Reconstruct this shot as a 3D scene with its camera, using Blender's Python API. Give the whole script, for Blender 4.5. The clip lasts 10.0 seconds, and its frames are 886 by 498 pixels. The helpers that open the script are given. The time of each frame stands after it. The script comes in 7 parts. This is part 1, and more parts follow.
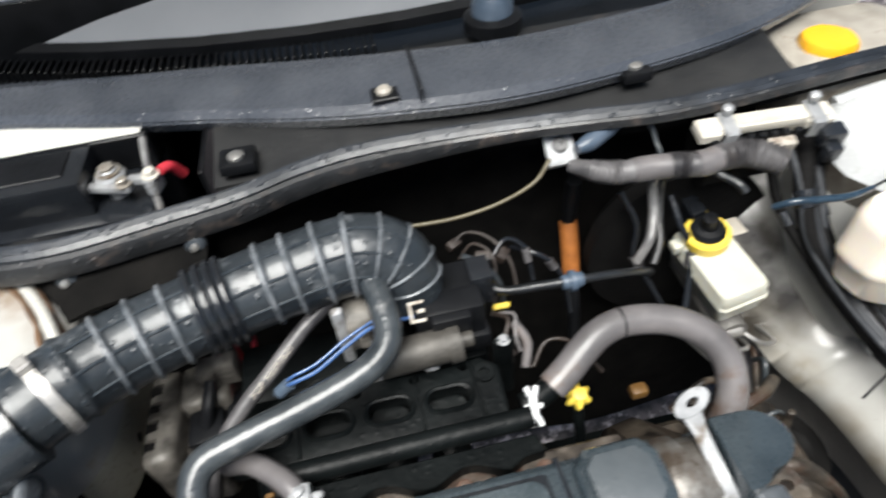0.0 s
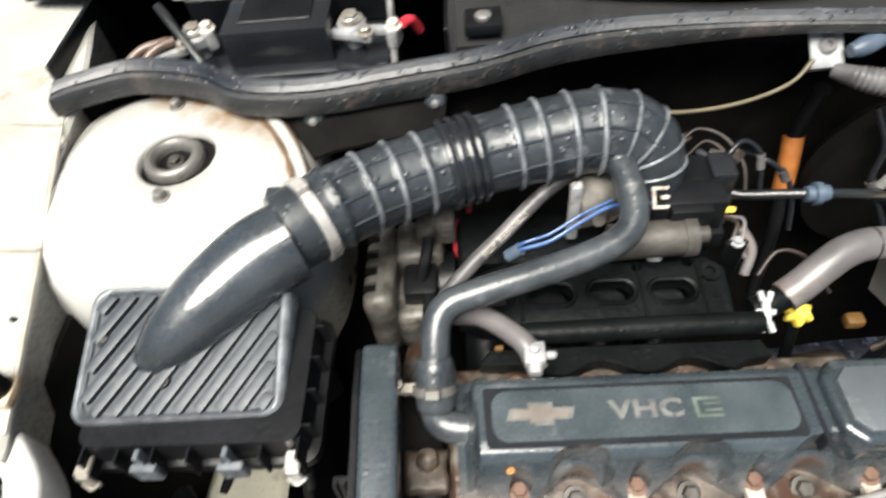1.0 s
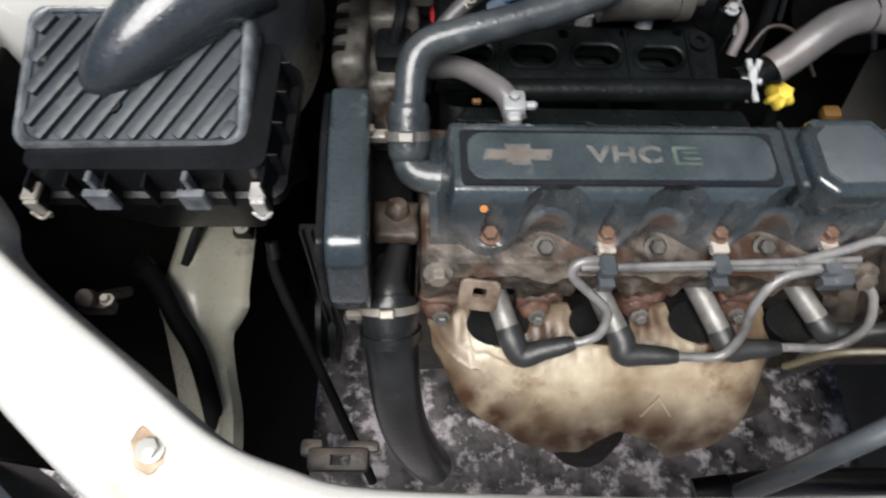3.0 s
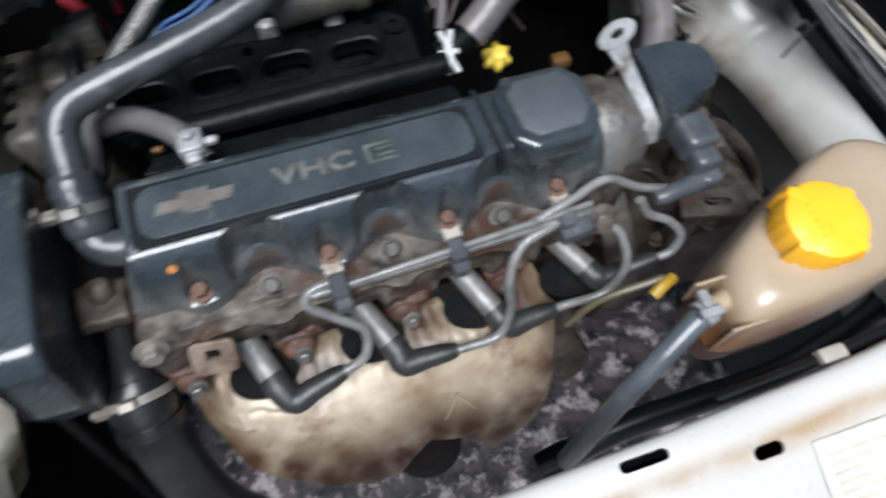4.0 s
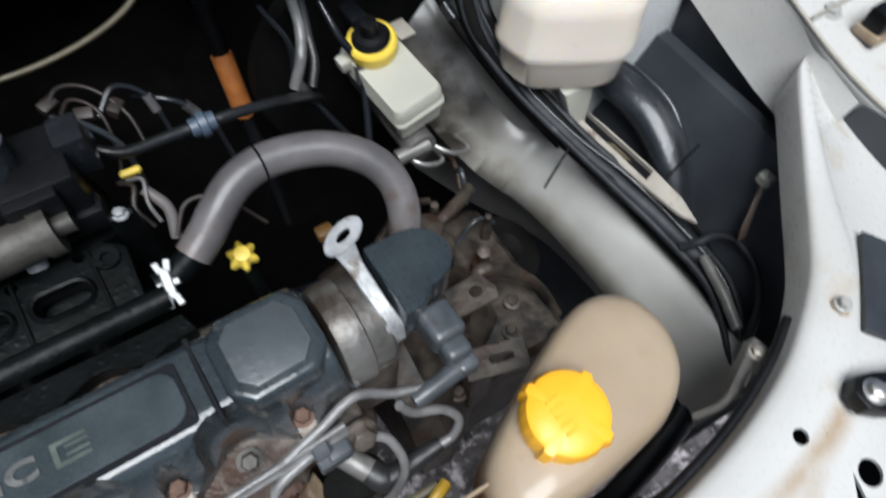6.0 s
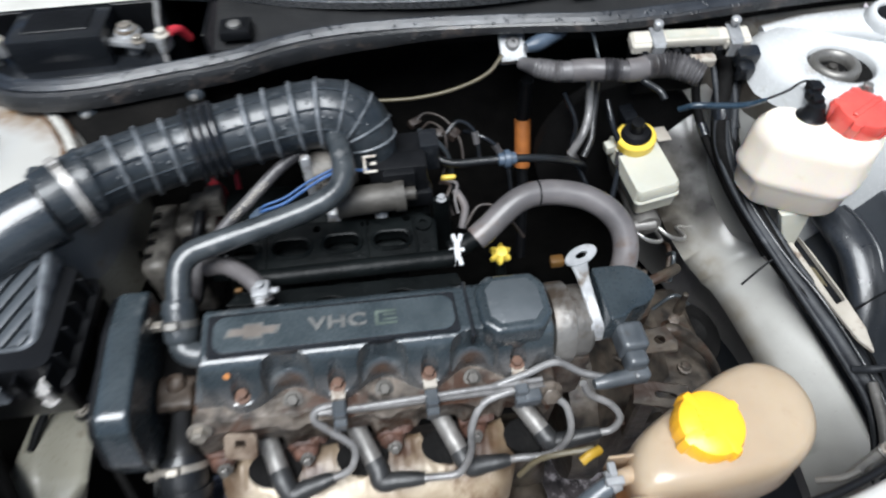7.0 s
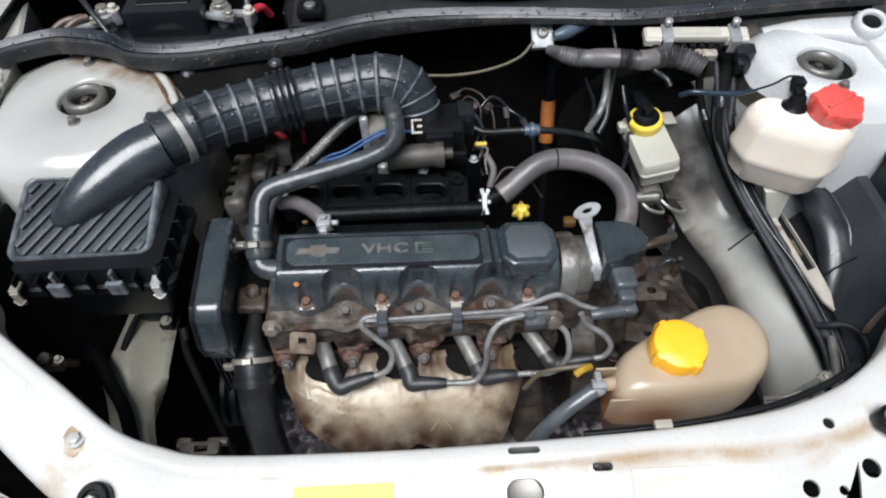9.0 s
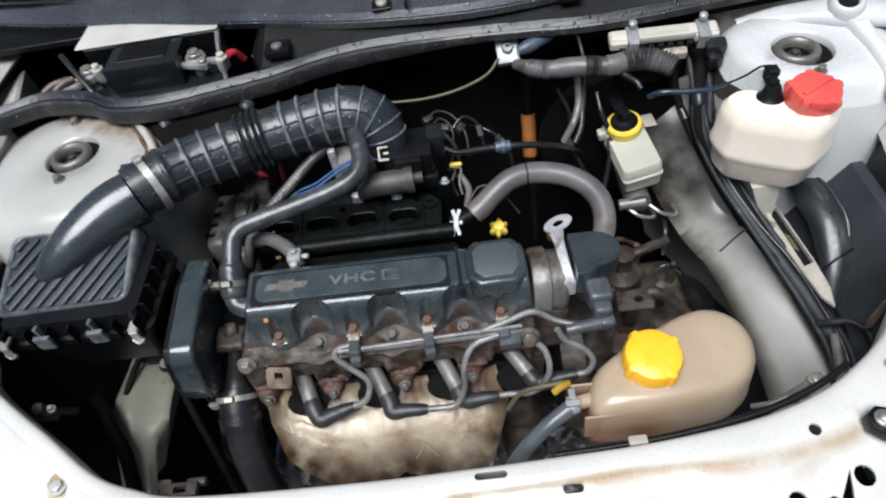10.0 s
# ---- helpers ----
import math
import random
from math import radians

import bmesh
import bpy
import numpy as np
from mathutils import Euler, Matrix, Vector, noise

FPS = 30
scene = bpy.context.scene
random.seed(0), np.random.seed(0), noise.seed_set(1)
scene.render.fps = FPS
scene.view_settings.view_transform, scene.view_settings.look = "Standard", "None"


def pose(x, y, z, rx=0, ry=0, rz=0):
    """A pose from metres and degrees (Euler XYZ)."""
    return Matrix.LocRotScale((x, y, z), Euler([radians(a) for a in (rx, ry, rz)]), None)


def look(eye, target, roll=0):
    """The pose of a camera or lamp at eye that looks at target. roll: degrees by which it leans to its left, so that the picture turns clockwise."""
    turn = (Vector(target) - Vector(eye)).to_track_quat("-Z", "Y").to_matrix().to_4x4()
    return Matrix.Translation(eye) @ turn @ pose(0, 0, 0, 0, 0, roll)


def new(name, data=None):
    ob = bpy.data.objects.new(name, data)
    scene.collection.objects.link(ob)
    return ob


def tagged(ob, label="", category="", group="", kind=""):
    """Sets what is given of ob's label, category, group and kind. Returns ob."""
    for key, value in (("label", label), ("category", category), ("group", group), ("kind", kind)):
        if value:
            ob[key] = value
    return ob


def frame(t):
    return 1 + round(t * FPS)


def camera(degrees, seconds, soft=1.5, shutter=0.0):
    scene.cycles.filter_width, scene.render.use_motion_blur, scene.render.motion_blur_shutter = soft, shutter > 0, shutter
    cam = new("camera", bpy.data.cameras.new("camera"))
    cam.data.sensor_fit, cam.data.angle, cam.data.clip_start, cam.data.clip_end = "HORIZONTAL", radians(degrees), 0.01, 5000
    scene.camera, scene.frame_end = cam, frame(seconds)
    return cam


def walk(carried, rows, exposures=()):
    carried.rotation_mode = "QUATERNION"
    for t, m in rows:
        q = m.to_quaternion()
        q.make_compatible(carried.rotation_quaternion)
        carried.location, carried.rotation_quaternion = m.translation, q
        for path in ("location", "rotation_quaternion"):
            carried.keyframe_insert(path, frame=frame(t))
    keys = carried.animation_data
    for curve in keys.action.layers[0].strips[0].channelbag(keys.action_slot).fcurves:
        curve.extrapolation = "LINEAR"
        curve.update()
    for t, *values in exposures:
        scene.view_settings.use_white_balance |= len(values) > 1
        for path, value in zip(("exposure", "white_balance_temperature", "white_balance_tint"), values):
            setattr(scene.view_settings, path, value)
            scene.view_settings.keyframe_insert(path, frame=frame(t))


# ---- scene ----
cam = camera(70.8, 10.0, 2.1, 0.5)
PATH = [
    (0, (-0.068, 0.142, 1.262), (0.095, 1.528, -0.17), -6.8),
    (0.5, (-0.143, 0.158, 1.253), (-0.145, 1.462, -0.263), -7.5),
    (1, (-0.205, 0.129, 1.245), (-0.347, 1.344, -0.338), -8.2),
    (1.5, (-0.243, 0.098, 1.222), (-0.407, 1.239, -0.412), -5.1),
    (2, (-0.241, 0.055, 1.201), (-0.412, 1.078, -0.509), -4.8),
    (2.2, (-0.238, 0.056, 1.197), (-0.364, 1.04, -0.54), -2.7),
    (3.3, (-0.191, 0.061, 1.168), (-0.189, 0.913, -0.641), -3.1),
    (3.5, (-0.153, 0.055, 1.163), (-0.12, 0.937, -0.631), -4.3),
    (4, (-0.083, 0.073, 1.15), (0.164, 0.899, -0.654), -1.4),
    (4.5, (-0.004, 0.088, 1.144), (0.422, 0.795, -0.677), 2.2),
    (5, (0.069, 0.1, 1.145), (0.557, 0.769, -0.676), 1.3),
    (5.2, (0.08, 0.104, 1.144), (0.604, 0.78, -0.664), 3.1),
    (6.3, (0.077, 0.141, 1.203), (0.621, 1.109, -0.461), 3.7),
    (6.5, (0.047, 0.123, 1.22), (0.497, 1.217, -0.394), 2.3),
    (7, (-0.023, -0.008, 1.295), (0.077, 1.242, -0.263), -2.7),
    (7.5, (-0.045, -0.087, 1.358), (0.015, 1.203, -0.169), -1.3),
    (8, (-0.04, -0.12, 1.369), (0.01, 1.114, -0.204), -2.4),
    (8.5, (-0.039, -0.134, 1.369), (-0.004, 1.124, -0.185), -2.0),
    (9, (-0.037, -0.134, 1.369), (-0.022, 1.101, -0.204), -2.2),
    (9.5, (0.011, -0.129, 1.356), (0.006, 1.131, -0.197), -6.4),
    (10, (0.059, -0.132, 1.361), (-0.079, 1.159, -0.16), -12.0),
]
EXPOSURES = [(0.0, 1.52, 6950, 9), (0.5, 1.78, 7350, 9), (1.0, 1.84, 7350, 9), (1.5, 1.4, 7000, 10), (2.2, 1.18, 7000, 10), (3.5, 0.95, 6700, 11), (4.0, 0.92, 6350, 10), (4.5, 0.81, 6350, 10), (5.0, 0.62, 6350, 9), (6.5, 0.72, 6400, 9), (7.0, 1.15, 6400, 9), (7.5, 1.26, 6450, 10), (8.0, 0.88, 6500, 10), (10.0, 0.8, 6500, 10)]
walk(cam, [(t, look(eye, target, roll)) for t, eye, target, roll in PATH], EXPOSURES)

# ---- light ----
world = bpy.data.worlds.new("sky")
scene.world = world
world.use_nodes = True
wn = world.node_tree
sky = wn.nodes.new("ShaderNodeTexSky")
sky.sky_type = "NISHITA"
sky.sun_disc = False
SUN_EL, SUN_AZ = 67.0, 205.0
sky.sun_elevation, sky.sun_rotation = radians(SUN_EL), radians(SUN_AZ)
sky.air_density, sky.dust_density = 1.0, 1.5
wn.links.new(sky.outputs["Color"], wn.nodes["Background"].inputs["Color"])
wn.nodes["Background"].inputs["Strength"].default_value = 0.034
lamp = bpy.data.lights.new("sun", "SUN")
lamp.energy, lamp.angle, lamp.color = 3.6, radians(42), (0.95, 0.975, 1.0)
sun = new("sun", lamp)
sun.matrix_world = look((-0.38, -0.66, 3.2), (0, 0.3, 0.8))


# ---- materials ----
def mat(name, c1, c2, scale=18.0, rough=0.5, metal=0.0, bump=0.15, fine=220.0, spot=None, spread=0.45, coat=0.0, sub=0.0, wear=0.12, drops=0.0, shine=0.5):
    """Two-tone noise base, optional stains (colour, scale, threshold), fine relief and uneven gloss."""
    m = bpy.data.materials.new(name)
    m.use_nodes = True
    n, l = m.node_tree.nodes, m.node_tree.links
    b = n["Principled BSDF"]
    tc = n.new("ShaderNodeTexCoord")
    big = n.new("ShaderNodeTexNoise")
    big.inputs["Scale"].default_value, big.inputs["Detail"].default_value = scale, 6
    small = n.new("ShaderNodeTexNoise")
    small.inputs["Scale"].default_value, small.inputs["Detail"].default_value = fine, 4
    for t in (big, small):
        l.new(tc.outputs["Object"], t.inputs["Vector"])
    ramp = n.new("ShaderNodeValToRGB")
    ramp.color_ramp.elements[0].position, ramp.color_ramp.elements[1].position = 0.5 - spread / 2, 0.5 + spread / 2
    ramp.color_ramp.elements[0].color, ramp.color_ramp.elements[1].color = (*c1, 1), (*c2, 1)
    l.new(big.outputs["Fac"], ramp.inputs["Fac"])
    col = ramp.outputs["Color"]
    if spot:
        sn = n.new("ShaderNodeTexNoise")
        sn.inputs["Scale"].default_value, sn.inputs["Detail"].default_value, sn.inputs["Roughness"].default_value = spot[1], 8, 0.65
        l.new(tc.outputs["Object"], sn.inputs["Vector"])
        sr = n.new("ShaderNodeValToRGB")
        sr.color_ramp.elements[0].position, sr.color_ramp.elements[1].position = spot[2], spot[2] + 0.12
        l.new(sn.outputs["Fac"], sr.inputs["Fac"])
        mx = n.new("ShaderNodeMix")
        mx.data_type = "RGBA"
        l.new(sr.outputs["Color"], mx.inputs[0])
        l.new(col, mx.inputs[6])
        mx.inputs[7].default_value = (*spot[0], 1)
        col = mx.outputs[2]
    l.new(col, b.inputs["Base Color"])
    mr = n.new("ShaderNodeMapRange")
    mr.inputs["To Min"].default_value, mr.inputs["To Max"].default_value = max(0.03, rough - wear), min(1, rough + wear)
    l.new(small.outputs["Fac"], mr.inputs["Value"])
    l.new(mr.outputs["Result"], b.inputs["Roughness"])
    b.inputs["Metallic"].default_value = metal
    b.inputs["Coat Weight"].default_value = coat
    if sub:
        b.inputs["Subsurface Weight"].default_value = sub
        b.inputs["Subsurface Radius"].default_value = (0.02, 0.014, 0.008)
    bp = n.new("ShaderNodeBump")
    bp.inputs["Strength"].default_value, bp.inputs["Distance"].default_value = bump, 0.0015
    l.new(small.outputs["Fac"], bp.inputs["Height"])
    out = bp
    b.inputs["Specular IOR Level"].default_value = shine
    if drops:
        vo = n.new("ShaderNodeTexVoronoi")
        vo.inputs["Scale"].default_value = 170
        l.new(tc.outputs["Object"], vo.inputs["Vector"])
        dm = n.new("ShaderNodeMapRange")
        dm.inputs["From Min"].default_value, dm.inputs["From Max"].default_value = 0.1, 0.42
        dm.inputs["To Min"].default_value, dm.inputs["To Max"].default_value = 1, 0
        l.new(vo.outputs["Distance"], dm.inputs["Value"])
        pick = n.new("ShaderNodeMath")
        pick.operation = "GREATER_THAN"
        pick.inputs[1].default_value = 0.62
        l.new(vo.outputs["Color"], pick.inputs[0])
        mul = n.new("ShaderNodeMath")
        mul.operation = "MULTIPLY"
        l.new(dm.outputs["Result"], mul.inputs[0])
        l.new(pick.outputs["Value"], mul.inputs[1])
        bd = n.new("ShaderNodeBump")
        bd.inputs["Strength"].default_value, bd.inputs["Distance"].default_value = drops, 0.002
        l.new(mul.outputs["Value"], bd.inputs["Height"])
        l.new(bp.outputs["Normal"], bd.inputs["Normal"])
        out = bd
    l.new(out.outputs["Normal"], b.inputs["Normal"])
    return m


WHITE = mat("white_paint", (0.43, 0.42, 0.395), (0.56, 0.555, 0.54), 6, 0.3, bump=0.03, spot=((0.40, 0.335, 0.25), 9, 0.585), coat=0.3)
CREAM = mat("cream_paint", (0.31, 0.306, 0.286), (0.42, 0.416, 0.396), 6, 0.2, bump=0.02, spot=((0.25, 0.195, 0.13), 8, 0.60), coat=0.55)
WINGCREAM = mat("weathered_cream_paint", (0.30, 0.292, 0.262), (0.42, 0.412, 0.382), 9, 0.28, bump=0.05, spot=((0.24, 0.185, 0.125), 14, 0.6), coat=0.35)
RUSTEDGE = mat("dark_rust_edge", (0.035, 0.018, 0.009), (0.15, 0.085, 0.045), 40, 0.6, bump=0.4)
RUSTCREAM = mat("rust_edged_cream", (0.20, 0.12, 0.06), (0.44, 0.36, 0.26), 70, 0.55, bump=0.3)
SEAMDIRT = mat("seam_dirt", (0.24, 0.215, 0.18), (0.38, 0.365, 0.33), 40, 0.6, bump=0.1)
GREYWHITE = mat("grey_white_paint", (0.43, 0.44, 0.44), (0.56, 0.57, 0.575), 7, 0.25, bump=0.012, spot=((0.27, 0.235, 0.19), 10, 0.62), coat=0.35)
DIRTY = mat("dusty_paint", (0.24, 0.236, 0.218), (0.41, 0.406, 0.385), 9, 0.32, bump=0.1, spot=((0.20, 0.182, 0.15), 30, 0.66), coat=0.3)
BLACK = mat("black_plastic", (0.0022, 0.0025, 0.003), (0.0075, 0.008, 0.0094), 22, 0.38, bump=0.2, shine=0.22)
GLOSSY = mat("wet_black_plastic", (0.006, 0.007, 0.009), (0.014, 0.016, 0.019), 14, 0.22, bump=0.06, coat=0.25, drops=0.15)
# Filler lid face: its sky sheen painted as a lighter grey.
LIDFACE = mat("hazy_sheen_grey_plastic", (0.040, 0.048, 0.054), (0.088, 0.098, 0.106), 20, 0.4, bump=0.15, coat=0.2, spot=((0.12, 0.128, 0.132), 30, 0.6), drops=0.1)
LID = mat("grey_black_plastic", (0.016, 0.021, 0.027), (0.040, 0.048, 0.056), 15, 0.46, bump=0.14, shine=0.4, spot=((0.075, 0.081, 0.087), 26, 0.6), drops=0.1)
COVER = mat("dusty_grey_plastic", (0.0120, 0.0180, 0.0220), (0.036, 0.0470, 0.054), 18, 0.29, bump=0.14, spot=((0.084, 0.093, 0.097), 26, 0.59), coat=0.6, drops=0.12)
PLATE = mat("grey_panel_plastic", (0.020, 0.029, 0.034), (0.052, 0.065, 0.072), 24, 0.27, bump=0.1, coat=0.6, spot=((0.085, 0.093, 0.096), 30, 0.6), drops=0.1)
RUBBER = mat("wet_rubber", (0.0065, 0.0092, 0.0118), (0.027, 0.033, 0.039), 26, 0.38, bump=0.3, fine=130, spot=((0.082, 0.09, 0.098), 36, 0.58), coat=0.2, drops=0.5, wear=0.18)
SNORKEL = mat("grey_duct_plastic", (0.009, 0.0125, 0.016), (0.036, 0.043, 0.050), 16, 0.3, bump=0.18, spot=((0.09, 0.097, 0.103), 24, 0.59), coat=0.45, drops=0.12, wear=0.2)
DUCT = mat("wet_black_duct", (0.006, 0.0075, 0.0095), (0.020, 0.023, 0.028), 20, 0.34, bump=0.15, coat=0.2, wear=0.2)
RUSTTAB = mat("rusty_beige_plate", (0.06, 0.034, 0.020), (0.25, 0.20, 0.155), 55, 0.5, metal=0.15, bump=0.4, spread=0.4)
SEALANT = mat("yellowed_sealant", (0.27, 0.24, 0.19), (0.40, 0.375, 0.33), 40, 0.5, bump=0.2)
SEAL = mat("worn_rubber", (0.004, 0.0055, 0.0078), (0.018, 0.0225, 0.030), 30, 0.42, bump=0.3, spot=((0.05, 0.053, 0.06), 30, 0.6), coat=0.1, drops=0.6, wear=0.22)
SEALDIRT = mat("rubber_with_dried_mud", (0.005, 0.006, 0.007), (0.018, 0.0185, 0.020), 26, 0.42, bump=0.4, spot=((0.046, 0.037, 0.033), 42, 0.54), coat=0.2, drops=0.5)
BLACKHOSE = mat("black_hose_rubber", (0.004, 0.0047, 0.0055), (0.016, 0.0175, 0.0195), 18, 0.34, bump=0.2, spot=((0.045, 0.044, 0.043), 24, 0.62), coat=0.12)
# Pale for worn edges; on the hose ribs it paints their wet highlight.
WORNLIT = mat("worn_lit_rubber_edge", (0.030, 0.036, 0.042), (0.16, 0.172, 0.186), 60, 0.3, bump=0.2, spread=0.4, drops=0.2)
COWL = mat("faded_black_plastic", (0.030, 0.035, 0.044), (0.062, 0.068, 0.080), 14, 0.28, bump=0.1, spot=((0.085, 0.086, 0.088), 24, 0.62), coat=0.45, drops=0.25)
DUSTY = mat("dusty_black_plastic", (0.008, 0.0085, 0.0095), (0.022, 0.022, 0.022), 16, 0.45, bump=0.3, coat=0.2, spot=((0.05, 0.042, 0.036), 16, 0.64))
GRIMEBROWN = mat("brown_grime", (0.008, 0.006, 0.0045), (0.060, 0.043, 0.031), 44, 0.55, bump=0.8, fine=110, spot=((0.02, 0.012, 0.008), 30, 0.5))
TANKHOSE = mat("blue_grey_hose", (0.045, 0.053, 0.062), (0.115, 0.13, 0.145), 22, 0.32, bump=0.15, coat=0.25)
GREYHOSE = mat("dusty_grey_hose", (0.055, 0.052, 0.054), (0.16, 0.148, 0.148), 14, 0.4, bump=0.14, spot=((0.085, 0.056, 0.042), 16, 0.55), coat=0.1)
HOSE = mat("grey_hose", (0.011, 0.0148, 0.0182), (0.052, 0.059, 0.064), 30, 0.34, bump=0.25, spot=((0.10, 0.102, 0.104), 36, 0.575), coat=0.25, drops=0.15, wear=0.2)
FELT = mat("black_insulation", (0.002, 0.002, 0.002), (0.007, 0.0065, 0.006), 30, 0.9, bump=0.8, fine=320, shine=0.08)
ALU = mat("dirty_cast_aluminium", (0.012, 0.009, 0.007), (0.140, 0.118, 0.098), 50, 0.42, metal=0.2, bump=0.9, fine=120, spot=((0.045, 0.021, 0.012), 26, 0.48), spread=0.32)
ALUCLEAN = mat("cast_aluminium", (0.085, 0.082, 0.077), (0.22, 0.212, 0.20), 24, 0.38, metal=0.4, bump=0.35, fine=180, spot=((0.055, 0.042, 0.032), 18, 0.53))
DUSTALU = mat("dusty_aluminium", (0.022, 0.02, 0.017), (0.08, 0.074, 0.066), 25, 0.55, metal=0.3, bump=0.5, fine=150, spot=((0.015, 0.013, 0.011), 18, 0.52))
ALTCAST = mat("dusty_beige_casting", (0.028, 0.026, 0.023), (0.15, 0.138, 0.122), 40, 0.5, metal=0.15, bump=0.6, fine=120, spot=((0.016, 0.013, 0.011), 30, 0.53), spread=0.3)
ZINC = mat("zinc_steel", (0.38, 0.37, 0.35), (0.6, 0.59, 0.57), 30, 0.32, metal=0.85, bump=0.1, spot=((0.2, 0.14, 0.09), 40, 0.64))
WHITEMETAL = mat("white_oxidised_metal", (0.20, 0.206, 0.213), (0.40, 0.406, 0.413), 46, 0.4, metal=0.3, bump=0.35, spot=((0.11, 0.09, 0.072), 44, 0.57))
POLISHED = mat("bright_clamp_steel", (0.30, 0.285, 0.265), (0.58, 0.565, 0.545), 40, 0.3, metal=0.45, bump=0.1, spot=((0.26, 0.16, 0.09), 30, 0.62))
RELAY = mat("cream_relay_plastic", (0.42, 0.39, 0.33), (0.54, 0.51, 0.45), 30, 0.42, bump=0.1, spot=((0.2, 0.15, 0.11), 24, 0.62))
DULLSTEEL = mat("dull_steel", (0.11, 0.105, 0.096), (0.24, 0.232, 0.216), 30, 0.42, metal=0.55, bump=0.15, spot=((0.07, 0.05, 0.034), 30, 0.58))
IRON = mat("rusty_iron", (0.045, 0.020, 0.012), (0.145, 0.082, 0.056), 34, 0.6, bump=0.7, fine=150, spot=((0.19, 0.16, 0.135), 60, 0.6))
DARKBROWNWALL = mat("dark_brown_paint", (0.006, 0.0055, 0.005), (0.055, 0.05, 0.042), 10, 0.5, bump=0.2, spot=((0.02, 0.015, 0.011), 12, 0.52), coat=0.1)
SOOTIRON = mat("sooty_rusty_iron", (0.014, 0.0065, 0.0045), (0.105, 0.050, 0.034), 50, 0.62, bump=0.9, fine=130, spot=((0.20, 0.155, 0.12), 80, 0.62))
SLEEVE = mat("dusty_steel", (0.085, 0.082, 0.078), (0.24, 0.232, 0.22), 60, 0.45, metal=0.3, bump=0.3, spot=((0.06, 0.045, 0.036), 50, 0.56))
SHIELD = mat("stained_heat_shield", (0.155, 0.105, 0.060), (0.42, 0.362, 0.272), 20, 0.42, metal=0.1, bump=0.9, fine=60, coat=0.1, spot=((0.105, 0.056, 0.027), 15, 0.56), spread=0.38)
CONDUIT = mat("grimy_grey_conduit", (0.022, 0.021, 0.023), (0.125, 0.12, 0.122), 22, 0.42, bump=0.2, spot=((0.04, 0.034, 0.032), 16, 0.55), spread=0.3)
# Near-black for dark rubber and pipes; also puts shade into walls and recesses.
BLACKANDSHADE = mat("black_and_shade_matt", (0.002, 0.002, 0.0022), (0.006, 0.0057, 0.0055), 30, 0.75, bump=0.6, shine=0.1)
# Pipe black: shade under the heat shield put into its colour, with rust spots.
SHADEBLACK = mat("shade_black_pipe", (0.003, 0.0026, 0.0024), (0.014, 0.010, 0.008), 36, 0.7, bump=0.6, shine=0.15, spot=((0.04, 0.018, 0.010), 30, 0.62))
LINER = mat("dark_grey_liner_plastic", (0.014, 0.017, 0.021), (0.042, 0.047, 0.054), 12, 0.45, bump=0.2, spot=((0.07, 0.068, 0.066), 14, 0.62))
LEGCREAM = mat("dusty_cream_paint", (0.25, 0.24, 0.19), (0.37, 0.355, 0.30), 8, 0.3, bump=0.05, spot=((0.10, 0.075, 0.045), 10, 0.6), coat=0.35)
DULLZINC = mat("dull_beige_steel", (0.22, 0.2, 0.17), (0.36, 0.33, 0.29), 40, 0.4, metal=0.5, bump=0.2, spot=((0.12, 0.08, 0.05), 30, 0.58))
DARKMETAL = mat("black_painted_metal", (0.0010, 0.0014, 0.0016), (0.0048, 0.0062, 0.0064), 24, 0.42, metal=0.0, bump=0.45, fine=140, shine=0.12, spot=((0.014, 0.021, 0.020), 30, 0.67), drops=0.2)
GEARBOX = mat("grimy_gearbox_metal", (0.007, 0.0055, 0.0045), (0.072, 0.058, 0.044), 40, 0.5, metal=0.15, bump=0.9, fine=110, spot=((0.028, 0.014, 0.008), 26, 0.5), spread=0.3)
DUSTCABLE = mat("dusty_black_sheath", (0.008, 0.009, 0.011), (0.030, 0.033, 0.038), 30, 0.55, bump=0.25, shine=0.3, spot=((0.06, 0.062, 0.066), 40, 0.6))
LEAD = mat("dusty_grey_lead", (0.065, 0.064, 0.064), (0.21, 0.206, 0.203), 46, 0.34, bump=0.2, coat=0.35, spot=((0.07, 0.05, 0.037), 40, 0.6))
BOOT = mat("scuffed_rubber_boot", (0.007, 0.0075, 0.008), (0.026, 0.027, 0.028), 34, 0.45, bump=0.2, spot=((0.05, 0.048, 0.046), 60, 0.6))
TANK = mat("stained_beige_plastic", (0.285, 0.213, 0.143), (0.41, 0.33, 0.238), 8, 0.34, bump=0.06, coat=0.25, sub=0.2, spot=((0.26, 0.175, 0.105), 6, 0.56))
MILK = mat("milky_plastic", (0.70, 0.625, 0.54), (0.79, 0.725, 0.64), 8, 0.35, bump=0.04, sub=0.6, spot=((0.64, 0.56, 0.47), 20, 0.62))
OFFWHITE = mat("off_white_plastic", (0.34, 0.335, 0.285), (0.46, 0.455, 0.395), 12, 0.38, bump=0.05, sub=0.2, spot=((0.25, 0.23, 0.18), 20, 0.58))
PALE = mat("pale_plastic", (0.26, 0.235, 0.2), (0.42, 0.39, 0.34), 30, 0.45, bump=0.1, spot=((0.13, 0.09, 0.065), 30, 0.55))
YELLOW = mat("orange_yellow_plastic", (0.85, 0.38, 0.012), (0.90, 0.47, 0.03), 20, 0.36, bump=0.05, spot=((0.62, 0.27, 0.02), 16, 0.68))
